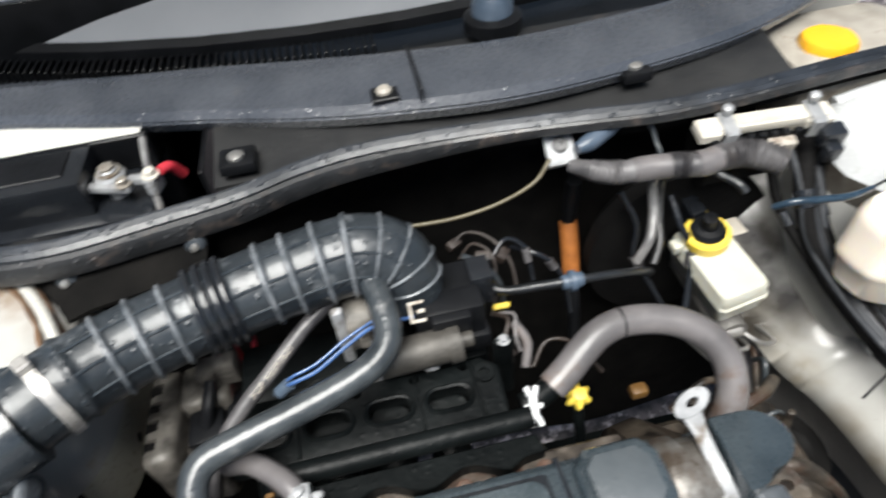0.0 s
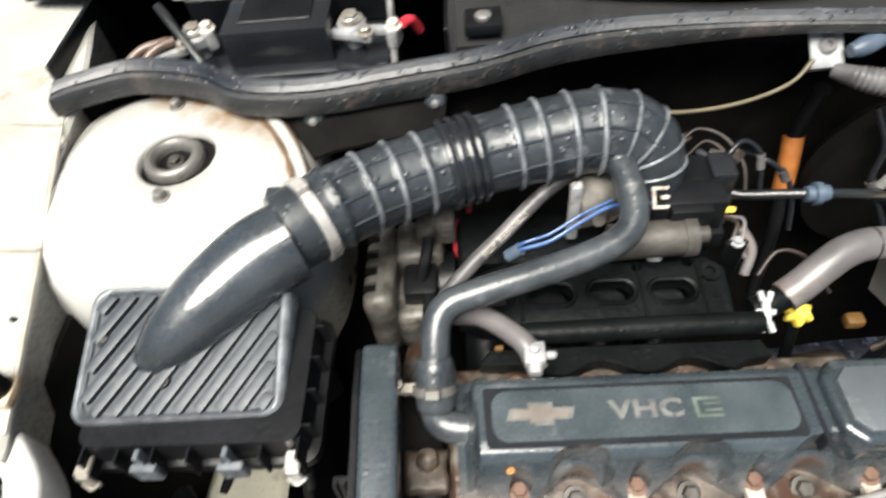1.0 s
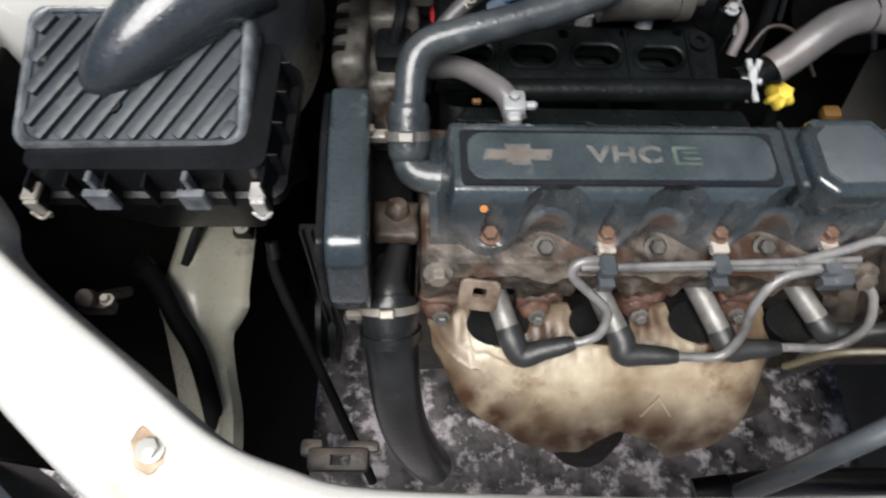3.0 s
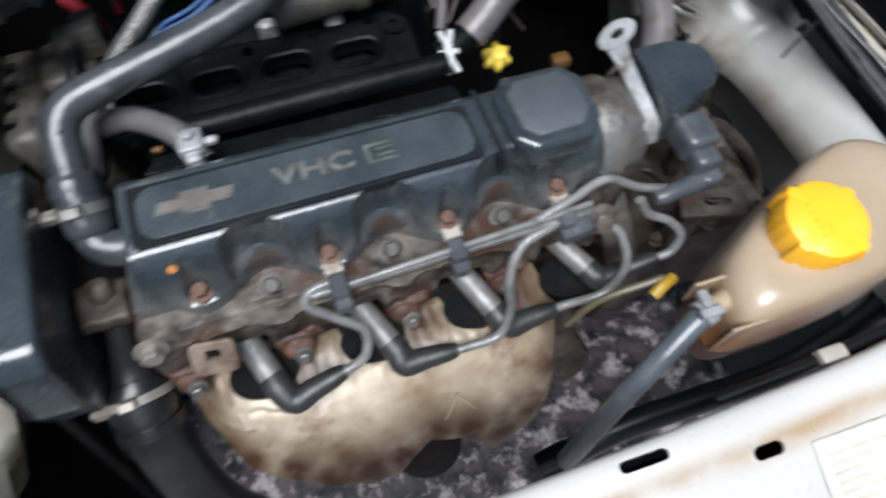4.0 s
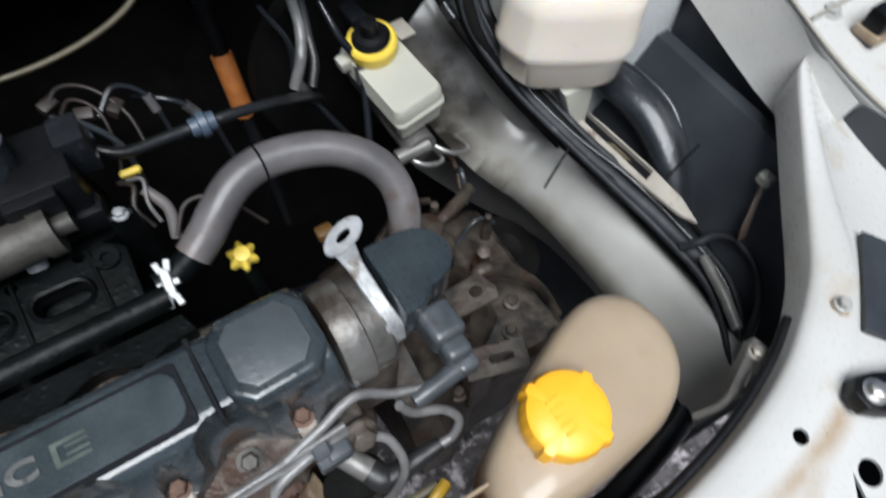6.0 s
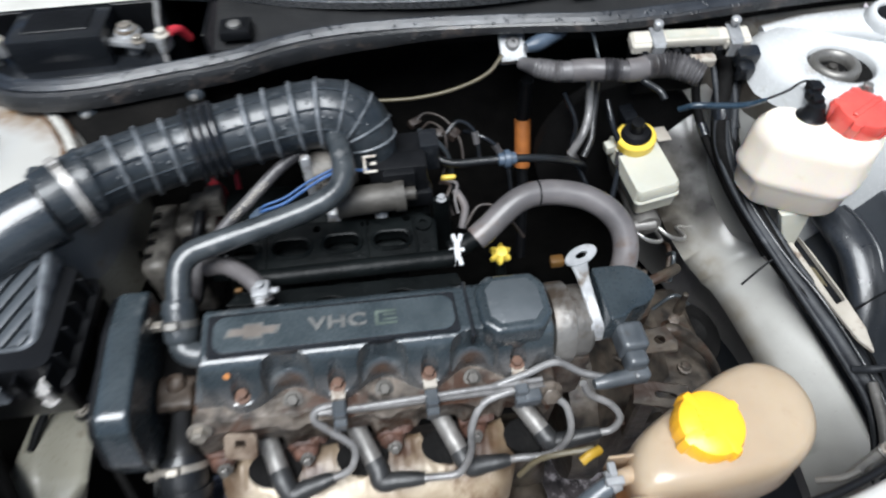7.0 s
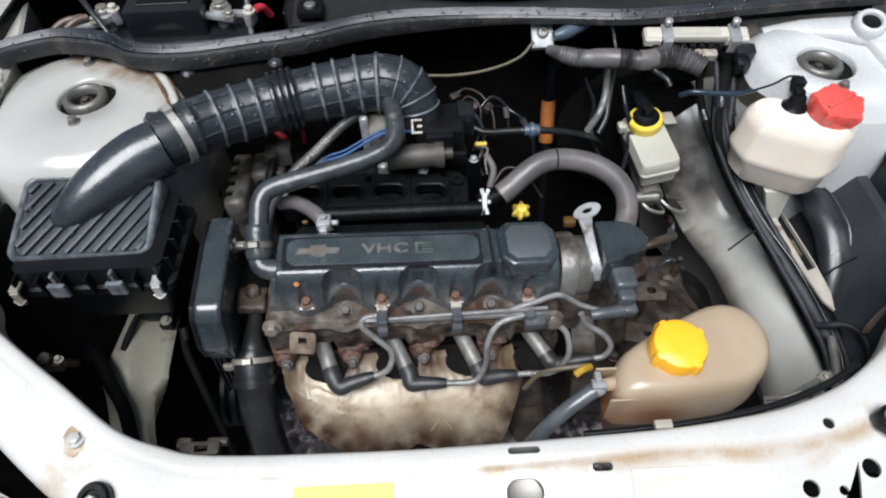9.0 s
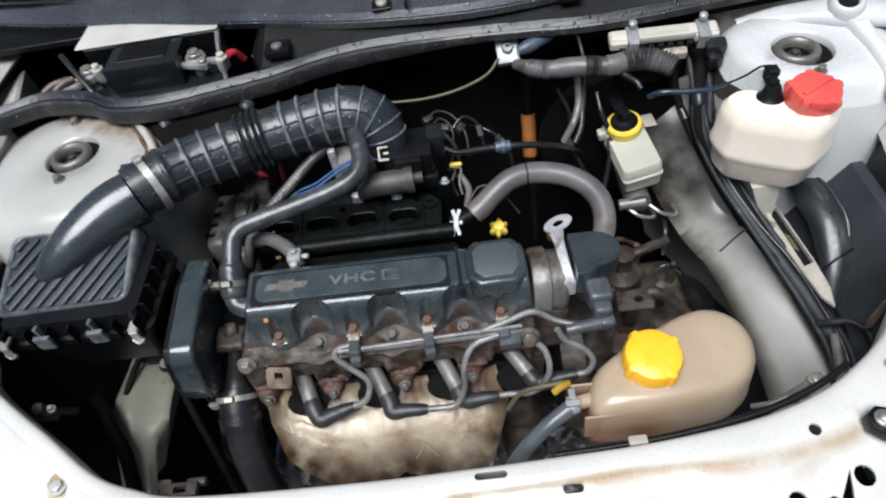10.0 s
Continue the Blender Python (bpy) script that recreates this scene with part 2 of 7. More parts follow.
LEMON = mat("lemon_plastic", (0.68, 0.48, 0.05), (0.76, 0.57, 0.09), 30, 0.4, bump=0.15, spot=((0.4, 0.28, 0.06), 60, 0.64))
CLIPYELLOW = mat("dirty_yellow_plastic", (0.26, 0.15, 0.012), (0.40, 0.26, 0.03), 60, 0.4, bump=0.15)
AMBER = mat("amber_plastic", (0.07, 0.034, 0.010), (0.13, 0.068, 0.018), 40, 0.4, bump=0.1)
RED = mat("red_plastic", (0.50, 0.050, 0.042), (0.64, 0.095, 0.075), 20, 0.33, bump=0.08, coat=0.2, spot=((0.42, 0.06, 0.05), 30, 0.6))
ORANGE = mat("orange_tape", (0.17, 0.055, 0.012), (0.36, 0.125, 0.030), 60, 0.5, bump=0.3, spot=((0.09, 0.035, 0.012), 50, 0.58))
DOT = mat("orange_paint", (0.45, 0.17, 0.05), (0.52, 0.22, 0.07), 60, 0.5, bump=0.1)
BLUE = mat("blue_wire", (0.022, 0.06, 0.16), (0.05, 0.11, 0.26), 60, 0.3, bump=0.05, coat=0.3)
BLUEGREY = mat("blue_grey_plastic", (0.032, 0.05, 0.075), (0.075, 0.10, 0.135), 50, 0.4, bump=0.12)
BLUEBLACK = mat("blue_black_sheath", (0.006, 0.016, 0.028), (0.018, 0.036, 0.055), 40, 0.3, bump=0.1, coat=0.2)
REDWIRE = mat("red_wire", (0.42, 0.02, 0.035), (0.52, 0.045, 0.06), 60, 0.4, bump=0.05)
BROWNCABLE = mat("brown_battery_cable", (0.06, 0.038, 0.028), (0.13, 0.085, 0.065), 60, 0.45, bump=0.1, coat=0.2)
COPPER = mat("brown_wire", (0.010, 0.007, 0.006), (0.028, 0.019, 0.015), 60, 0.5, bump=0.05)
TANWIRE = mat("tan_cable", (0.06, 0.05, 0.03), (0.11, 0.092, 0.055), 60, 0.45, bump=0.05)
EMBLEM = mat("silver_print", (0.075, 0.077, 0.076), (0.165, 0.165, 0.158), 90, 0.42, metal=0.2, bump=0.1, spot=((0.040, 0.043, 0.045), 110, 0.53))
GOLD = mat("dull_bronze_print", (0.115, 0.10, 0.088), (0.19, 0.168, 0.15), 60, 0.42, metal=0.2, bump=0.05)
GREENISH = mat("green_grey_print", (0.045, 0.062, 0.052), (0.085, 0.108, 0.092), 90, 0.45, bump=0.05, spot=((0.035, 0.04, 0.042), 120, 0.53))
PAPER = mat("white_paper", (0.52, 0.51, 0.47), (0.62, 0.61, 0.57), 30, 0.6, bump=0.03)
FADED = mat("faded_cream_label", (0.45, 0.43, 0.375), (0.54, 0.525, 0.47), 14, 0.5, bump=0.05)
YPAPER = mat("yellow_sticker", (0.70, 0.47, 0.02), (0.76, 0.53, 0.035), 30, 0.4, bump=0.02)
TAN = mat("faded_ink", (0.40, 0.375, 0.31), (0.48, 0.45, 0.38), 50, 0.5)
PLUGGREY = mat("grey_plug_plastic", (0.030, 0.036, 0.042), (0.080, 0.088, 0.096), 40, 0.38, bump=0.15, coat=0.15, spot=((0.035, 0.029, 0.024), 50, 0.57))
# Pale grey base paints the sky reflection into the glass.
GLASS = mat("pale_reflecting_glass", (0.16, 0.168, 0.18), (0.21, 0.218, 0.23), 5, 0.15, bump=0.0, wear=0.03, coat=0.6, shine=0.8)
GROUND = mat("wet_rough_asphalt", (0.008, 0.007, 0.007), (0.09, 0.078, 0.08), 26, 0.45, bump=1.0, fine=80, spot=((0.46, 0.415, 0.43), 24, 0.51), spread=0.25)


def stained(name, base, centres, tint, near, far, low=0.3, high=0.62, grain=70):
    """A copy of a material, tinted softly about some places of the object: stains, and painted shade."""
    m = base.copy()
    m.name = name
    n, l = m.node_tree.nodes, m.node_tree.links
    b = n["Principled BSDF"]
    old = b.inputs["Base Color"].links[0].from_socket
    tc = n.new("ShaderNodeTexCoord")
    last = None
    for c in centres:
        dist = n.new("ShaderNodeVectorMath")
        dist.operation = "DISTANCE"
        dist.inputs[1].default_value = c
        l.new(tc.outputs["Object"], dist.inputs[0])
        mr = n.new("ShaderNodeMapRange")
        mr.inputs["From Min"].default_value, mr.inputs["From Max"].default_value = near, far
        mr.inputs["To Min"].default_value, mr.inputs["To Max"].default_value = 1, 0
        l.new(dist.outputs["Value"], mr.inputs["Value"])
        if last is None:
            last = mr.outputs["Result"]
        else:
            mx = n.new("ShaderNodeMath")
            mx.operation = "MAXIMUM"
            l.new(last, mx.inputs[0])
            l.new(mr.outputs["Result"], mx.inputs[1])
            last = mx.outputs["Value"]
    nz = n.new("ShaderNodeTexNoise")
    nz.inputs["Scale"].default_value, nz.inputs["Detail"].default_value = grain, 6
    l.new(tc.outputs["Object"], nz.inputs["Vector"])
    nr = n.new("ShaderNodeMapRange")
    nr.inputs["From Min"].default_value, nr.inputs["From Max"].default_value = low, high
    l.new(nz.outputs["Fac"], nr.inputs["Value"])
    mul = n.new("ShaderNodeMath")
    mul.operation = "MULTIPLY"
    l.new(last, mul.inputs[0])
    l.new(nr.outputs["Result"], mul.inputs[1])
    mix = n.new("ShaderNodeMix")
    mix.data_type = "RGBA"
    l.new(mul.outputs["Value"], mix.inputs[0])
    l.new(old, mix.inputs[6])
    mix.inputs[7].default_value = (*tint, 1)
    l.new(mix.outputs[2], b.inputs["Base Color"])
    return m


# ---- mesh helpers ----
def spline(points, per=8, closed=False):
    """Catmull-Rom through points."""
    p = [np.array(q, float) for q in points]
    k = len(p)
    out = []
    for i in range(k if closed else k - 1):
        a, b = p[i], p[(i + 1) % k]
        before = p[i - 1] if (closed or i) else 2 * a - b
        after = p[(i + 2) % k] if (closed or i + 2 < k) else 2 * b - a
        for j in range(per):
            t = j / per
            out.append(0.5 * (2 * a + (b - before) * t + (2 * before - 5 * a + 4 * b - after) * t * t + (3 * a - before - 3 * b + after) * t ** 3))
    if not closed:
        out.append(p[-1])
    return out


def skin(rings, closed=True, ends=True):
    """Quads between rings of points; caps at both ends."""
    bm = bmesh.new()
    rows = [[bm.verts.new(tuple(q)) for q in r] for r in rings]
    k = len(rows[0])
    for a, b in zip(rows, rows[1:]):
        for i in range(k if closed else k - 1):
            j = (i + 1) % k
            bm.faces.new((a[i], a[j], b[j], b[i]))
    if ends and closed:
        bm.faces.new(list(reversed(rows[0])))
        bm.faces.new(rows[-1])
    bmesh.ops.recalc_face_normals(bm, faces=bm.faces)
    return bm


def tube(points, r, n=14, per=8, swell=None, flat=1.0, ends=True):
    """A round sweep. r: a radius, or one for each point. swell(s): radius factor at s metres along it."""
    radii = r if isinstance(r, (list, tuple)) else [r] * len(points)
    path = spline([(*q, w) for q, w in zip(points, radii)], per)
    pts = [Vector(q[:3]) for q in path]
    rings, up, s = [], None, 0.0
    for i, q in enumerate(pts):
        d = (pts[min(i + 1, len(pts) - 1)] - pts[max(i - 1, 0)]).normalized()
        if up is None:
            up = d.orthogonal().normalized() if abs(d.z) > 0.9 else (Vector((0, 0, 1)) - d * d.z).normalized()
        up = (up - d * up.dot(d)).normalized()
        side = d.cross(up)
        if i:
            s += (q - pts[i - 1]).length
        w = path[i][3] * (swell(s) if swell else 1)
        rings.append([q + side * (w * math.cos(a)) + up * (w * flat * math.sin(a)) for a in (2 * math.pi * j / n for j in range(n))])
    return skin(rings, ends=ends)


def lathe(profile, m=Matrix(), n=28, wobble=None):
    """Turns (radius, height) pairs about z, then lays it by m."""
    rings = []
    for r, h in profile:
        rings.append([m @ Vector((r * math.cos(a) * (wobble(a, r, h) if wobble else 1), r * math.sin(a) * (wobble(a, r, h) if wobble else 1), h)) for a in (2 * math.pi * j / n for j in range(n))])
    return skin(rings)


def rbox(x0, x1, y0, y1, z0, z1, bevel=0.003, seg=2, m=None, taper=1.0):
    bm = bmesh.new()
    bmesh.ops.create_cube(bm, size=1)
    cx, cy = (x0 + x1) / 2, (y0 + y1) / 2
    for v in bm.verts:
        k = taper if v.co.z > 0 else 1
        v.co = Vector((cx + v.co.x * (x1 - x0) * k, cy + v.co.y * (y1 - y0) * k, z0 if v.co.z < 0 else z1))
    if bevel:
        bmesh.ops.bevel(bm, geom=list(bm.edges), offset=bevel, segments=seg, affect="EDGES", profile=0.6)
    if m is not None:
        bm.transform(m)
    return bm


def prism(outline, z0, z1, bevel=0.002, seg=2, m=None, axis="z"):
    """An outline in a plane, given depth. axis: which way the depth goes."""
    def lay(a, b, c):
        return (a, b, c) if axis == "z" else (c, a, b) if axis == "x" else (a, c, b)
    bm = skin([[lay(*q[:2], z0) for q in outline], [lay(*q[:2], z1) for q in outline]])
    if bevel:
        bmesh.ops.bevel(bm, geom=list(bm.edges), offset=bevel, segments=seg, affect="EDGES", profile=0.6, clamp_overlap=True)
    if m is not None:
        bm.transform(m)
    return bm


def stack(outline, levels):
    """Lays an outline in levels of (height, scale) about its middle."""
    c = np.mean([q[:2] for q in outline], axis=0)
    return skin([[(*(c + (np.array(q[:2]) - c) * k), z) for q in outline] for z, k in levels])


def stadium(cx, cy, half, r, n=8):
    """A slot's outline: two half circles, half apart from the middle, along x."""
    a = [(cx + half + r * math.cos(t), cy + r * math.sin(t)) for t in np.linspace(-math.pi / 2, math.pi / 2, n)]
    return a + [(cx - half + r * math.cos(t), cy + r * math.sin(t)) for t in np.linspace(math.pi / 2, 3 * math.pi / 2, n)]


def joined(*many):
    """One bmesh out of several."""
    whole = many[0]
    for bm in many[1:]:
        tmp = bpy.data.meshes.new("tmp")
        bm.to_mesh(tmp)
        bm.free()
        whole.from_mesh(tmp)
        bpy.data.meshes.remove(tmp)
    return whole


def carved(bm, *cutters):
    """bm less the cutters' volume."""
    a = new("tmp", bpy.data.meshes.new("tmp"))
    bm.to_mesh(a.data)
    bm.free()
    made = [a]
    for c in cutters:
        o = new("tmp", bpy.data.meshes.new("tmp"))
        bmesh.ops.recalc_face_normals(c, faces=c.faces)
        c.to_mesh(o.data)
        c.free()
        mod = a.modifiers.new("cut", "BOOLEAN")
        mod.operation, mod.object, mod.solver = "DIFFERENCE", o, "EXACT"
        made.append(o)
    bpy.context.view_layer.update()
    res = bmesh.new()
    ev = a.evaluated_get(bpy.context.evaluated_depsgraph_get())
    res.from_mesh(ev.to_mesh())
    ev.to_mesh_clear()
    for o in made:
        data = o.data
        bpy.data.objects.remove(o)
        bpy.data.meshes.remove(data)
    return res


def sheet(rows, thick):
    """A bent sheet through rows of points, with thickness downwards."""
    low = [[(q[0], q[1], q[2] - thick) for q in r] for r in rows]
    rings = [list(r) + list(reversed(s)) for r, s in zip(rows, low)]
    return skin(rings)


HOME = {}


def finish(name, bm, material, angle=35):
    me = bpy.data.meshes.new(name)
    bm.to_mesh(me)
    bm.free()
    me.materials.append(material)
    me.polygons.foreach_set("use_smooth", [True] * len(me.polygons))
    me.set_sharp_from_angle(angle=radians(angle))
    return me


def thing(name, base, label, category, group="", kind=""):
    """An empty at a thing's base."""
    ob = tagged(new(name), label, category, group, kind)
    ob.empty_display_size = 0.02
    ob.matrix_world = Matrix.Translation(base)
    HOME[ob] = Vector(base)
    return ob


def part(name, bm, material, parent, label="", angle=35):
    """One mesh, laid in the world's axes, under a thing or a part."""
    base = HOME[parent]
    bm.transform(Matrix.Translation(-base))
    ob = new(name, finish(name, bm, material, angle))
    ob.parent = parent
    HOME[ob] = base
    return tagged(ob, label)


def single(name, bm, material, label, category, group="", kind="", angle=35):
    """A thing or a piece of the setting that is one mesh."""
    ob = new(name, finish(name, bm, material, angle))
    HOME[ob] = Vector((0, 0, 0))
    return tagged(ob, label, category, group, kind)


def lettering(name, text, size, m, material, parent, label="", bold=0.0):
    c = bpy.data.curves.new(name, "FONT")
    c.body, c.size, c.extrude, c.align_x, c.align_y = text, size, 0.0004, "CENTER", "CENTER"
    c.space_character, c.offset = 1.1, bold
    o = new("tmp", c)
    bpy.context.view_layer.update()
    bm = bmesh.new()
    ev = o.evaluated_get(bpy.context.evaluated_depsgraph_get())
    bm.from_mesh(ev.to_mesh())
    ev.to_mesh_clear()
    bpy.data.objects.remove(o)
    bpy.data.curves.remove(c)
    bm.transform(m)
    return part(name, bm, material, parent, label)


def bolt(name, at, r, h, material, parent, m=None, label=""):
    """A hexagon head on a washer."""
    m = Matrix.Translation(at) @ (m or Matrix())
    w = lathe([(r * 1.45, 0), (r * 1.45, h * 0.25), (r * 1.1, h * 0.3)], m, 16)
    hx = lathe([(r, h * 0.28), (r, h * 0.9), (r * 0.8, h)], m, 6)
    return part(name, joined(w, hx), material, parent, label)


def clamp(parent, at, direction, r, width=0.01, material=ZINC, label="steel hose clamp"):
    """A worm-drive band with its screw box."""
    d = Vector(direction).normalized()
    m = Matrix.Translation(at) @ d.to_track_quat("Z", "Y").to_matrix().to_4x4()
    band = lathe([(r, -width / 2), (r + 0.0012, -width / 2), (r + 0.0012, width / 2), (r, width / 2)], m, 28)
    box = rbox(-0.006, 0.006, r, r + 0.007, -width * 0.6, width * 0.6, 0.0012, 1, m)
    return part("hose_clamp", joined(band, box), material, parent, label)


def smooth(a, b, x):
    t = min(1, max(0, (x - a) / (b - a)))
    return t * t * (3 - 2 * t)


# ---- the body shell ----
rng = random.Random(4)
g = bmesh.new()
bmesh.ops.create_grid(g, x_segments=40, y_segments=40, size=60)
single("ground", g, GROUND, "wet rough dark ground under the car", "ground", kind="structure")

# front panel: a curved band with lips, sloping to the front
INNER = spline([(-0.62, 0.36), (-0.55, 0.285), (-0.533, 0.249), (-0.479, 0.205), (-0.431, 0.17), (-0.371, 0.125), (-0.321, 0.105), (-0.264, 0.093), (-0.1, 0.089), (0.022, 0.091), (0.106, 0.094), (0.179, 0.097), (0.248, 0.104), (0.308, 0.114), (0.362, 0.131), (0.400, 0.152), (0.430, 0.174), (0.452, 0.198), (0.480, 0.232), (0.545, 0.31)], 5)
OUTER = spline([(-0.70, 0.33), (-0.64, 0.26), (-0.577, 0.191), (-0.533, 0.150), (-0.474, 0.101), (-0.425, 0.064), (-0.36, 0.025), (-0.26, -0.005), (-0.1, -0.012), (0.022, -0.012), (0.106, -0.01), (0.179, -0.004), (0.27, -0.03), (0.36, -0.04), (0.44, -0.02), (0.51, 0.03), (0.57, 0.11), (0.60, 0.20), (0.62, 0.27), (0.63, 0.34)], 5)
rows = []
for a, b in zip(INNER, OUTER):
    lift = 0.045 * max(0.0, (a[1] - 0.11) / 0.25)
    mid = lambda k: a + (b - a) * k
    zs = [(0.0, 0.735), (0.0, 0.771), (0.02, 0.7745), (0.05, 0.7762), (0.10, 0.7768), (0.15, 0.7766), (0.20, 0.7755), (0.235, 0.7725), (0.27, 0.7700), (0.45, 0.7640), (0.6, 0.758), (0.72, 0.7545), (0.84, 0.7515), (0.90, 0.748), (0.95, 0.743), (1.0, 0.736), (1.0, 0.69)]
    under = [(0.97 if k > 0.9 else max(k, 0.03), z - 0.003) for k, z in reversed(zs[1:-1])]
    rows.append([(*mid(k), z + lift) for k, z in zs + [(0.97, 0.69)] + under + [(0.03, 0.735)]])
holes = [((0.036, 0.081), 0.012, 0.0035), ((0.11, 0.064), 0.006, 0.004), ((0.335, 0.092), 0.0001, 0.0055), ((0.302, 0.036), 0.0001, 0.0080), ((0.364, 0.051), 0.0001, 0.0090), ((0.332, 0.033), 0.0001, 0.0045), ((0.034, 0.045), 0.006, 0.012)]
cutters = [prism([(0.3535, 0.058), (0.350, 0.040), (0.346, 0.024), (0.340, -0.005), (0.325, -0.07), (0.235, -0.07), (0.257, 0.008), (0.326, 0.020), (0.338, 0.034)], 0.66, 0.86, 0)] + [prism(stadium(x, y, h, r), 0.68, 0.86, 0) for (x, y), h, r in holes]
shell = skin(rows)
line = [tuple((*(a + (b - a) * 0.26), 0.771 + 0.045 * max(0.0, (a[1] - 0.11) / 0.25))) for a, b in zip(INNER, OUTER) if -0.02 < a[0] < 0.36]
line = [tuple(q) for q in spline(line, 3)]
STAINEDWHITE = stained("white_paint_with_brown_runs", WHITE, line + [(-0.406, 0.115, 0.77), (-0.41, 0.108, 0.768), (-0.565, 0.215, 0.79), (0.425, 0.142, 0.79), (-0.26, 0.055, 0.758), (0.318, 0.064, 0.765), (0.325, 0.070, 0.766), (0.331, 0.072, 0.766), (0.310, 0.060, 0.763)], (0.33, 0.24, 0.15), 0.002, 0.013, 0.25, 0.62, 24)
panel = single("front_panel", carved(shell, *cutters), STAINEDWHITE, "white painted radiator support panel with rust stains", "car panel", kind="structure", angle=60)
for (x, y, z), r in (((-0.406, 0.115, 0.7722), 0.008), ((0.425, 0.142, 0.7852), 0.0055)):
    part("rust_ring", lathe([(0.0005, 0.0005), (r * (1.75 if x < 0 else 1.3), 0.0005), (r * (1.65 if x < 0 else 1.25), 0.0014), (0.0005, 0.002)], pose(x, y, z - 0.0005, 20 if x < 0 else 3), 22, lambda a, rr, h: 1 + 0.12 * math.sin(a * 3 + 1) + 0.07 * math.sin(a * 7)), RUSTCREAM, panel, "rust ring round a bolt")
    bolt("bolt", (x, y, z + 0.001), r * 0.8, 0.007, CREAM, panel, label="painted bolt with a rusty rim")
stop = part("rubber_stop", lathe([(0.0005, 0), (0.0175, 0), (0.0175, 0.004), (0.0150, 0.007), (0.0105, 0.007), (0.0095, 0.003), (0.0005, 0.003)], pose(-0.376, 0.059, 0.7600, 18, 0, -20), 26), BLACK, panel, "black rubber stop ring")
part("stop_bolt", lathe([(0.0065, 0.003), (0.0065, 0.008), (0.005, 0.010), (0.0005, 0.010)], pose(-0.376, 0.059, 0.7600, 18, 0, -20), 6), ZINC, stop, "bright bolt head")
cat_ring = lathe([(0.0115, 0), (0.0195, 0.0), (0.0200, 0.002), (0.0165, 0.0035), (0.0115, 0.002)], pose(0.034, 0.045, 0.7545, 8, 0, 0), 24)
part("latch_bush", cat_ring, DULLSTEEL, panel, "steel bonnet latch bush")
part("sticker", rbox(-0.048, 0.048, -0.016, 0.016, 0.0006, 0.0012, 0, m=pose(-0.137, 0.044, 0.7642, 19.6)), YPAPER, panel, "yellow warning sticker")
LABM = pose(0.180, 0.036, 0.7595, 18.6) @ Matrix.Diagonal((0.82, 0.95, 1, 1))
lab = part("paper_label", rbox(-0.053, 0.053, -0.027, 0.027, 0.0006, 0.0012, 0, m=LABM), FADED, panel, "faded white paper label with printed lines")
for k in range(7):
    part("print_line", rbox(-0.045, -0.02 + 0.03 * rng.random(), -0.021 + k * 0.006, -0.0186 + k * 0.006, 0.0012, 0.0016, 0, m=LABM), TAN, lab)
part("print_box", rbox(0.036, 0.047, -0.021, -0.010, 0.0012, 0.0016, 0, m=LABM), TAN, lab)

# side rails, both inner flanges of the wings
RAIL = [(0.84, 0.80, 0.875), (0.67, 0.637, 0.862), (0.557, 0.609, 0.86), (0.467, 0.592, 0.85), (0.367, 0.577, 0.835), (0.30, 0.570, 0.822), (0.24, 0.580, 0.806), (0.19, 0.605, 0.795)]
def rail(sign, name, wid):
    pts = spline([(sign * (x if y < 0.8 else 0.66), y, z) for y, x, z in (RAIL if sign > 0 else [RAIL[0], (0.67, 0.622, 0.864)] + RAIL[2:-2] + [(0.283, 0.572, 0.817)])], 8)
    sec = []
    for x, y, z in pts:
        sec.append([(x - sign * 0.0, y, z - 0.05), (x, y, z - 0.004), (x + sign * 0.004, y, z), (x + sign * 0.022, y, z + 0.001), (x + sign * 0.038, y, z + 0.0035), (x + sign * 0.06, y, z + 0.007), (x + sign * wid, y, z + 0.02), (x + sign * (wid + 0.01), y, z + 0.016), (x + sign * (wid + 0.05), y, z - 0.05), (x + sign * (wid + 0.055), y, z - 0.35)])
    ring = [[Vector(q) for q in r] + [Vector(q) + Vector((0, 0, -0.003)) for q in reversed(r)] for r in sec]
    return single(name, skin(ring), WINGCREAM if sign < 0 else WHITE, "white painted wing rail beside the engine bay", "car panel", kind="structure")
wing_l = rail(-1, "wing_1", 0.10)
wing_r = rail(1, "wing_2", 0.10)
apron = [[(x - 0.010, y, z), (x - 0.006, y, z + 0.012), (xr - 0.002, y, zr), (xr + 0.004, y, zr), (x - 0.002, y, z)] for y, x, z, xr, zr in ((0.262, 0.556, 0.752, 0.574, 0.800), (0.30, 0.566, 0.750, 0.572, 0.815), (0.34, 0.568, 0.756, 0.575, 0.825), (0.38, 0.570, 0.765, 0.579, 0.832), (0.42, 0.572, 0.775, 0.585, 0.838), (0.455, 0.574, 0.784, 0.590, 0.842))]
part("inner_apron", skin(apron), WHITE, wing_r, "white painted inner apron", 60)
for y in (0.335, 0.425, 0.50, 0.58):
    part("boss", lathe([(0.0125, -0.003), (0.0115, 0.001), (0.008, 0.0026), (0.0005, 0.003)], pose(-0.595 - (y - 0.335) * 0.11, y, 0.829 + (y - 0.335) * 0.13, 0, 6), 22), WINGCREAM, wing_l, "shallow pressed boss")
    bolt("bolt", (0.60 + (y - 0.335) * 0.11, y, 0.829 + (y - 0.335) * 0.13), 0.007, 0.006, CREAM, wing_r)
part("hole", lathe([(0.0005, 0), (0.0042, 0), (0.0042, 0.001), (0.0005, 0.0012)], pose(-0.592, 0.392, 0.8385, 0, 5), 14), BLACK, wing_l, "small dark hole")
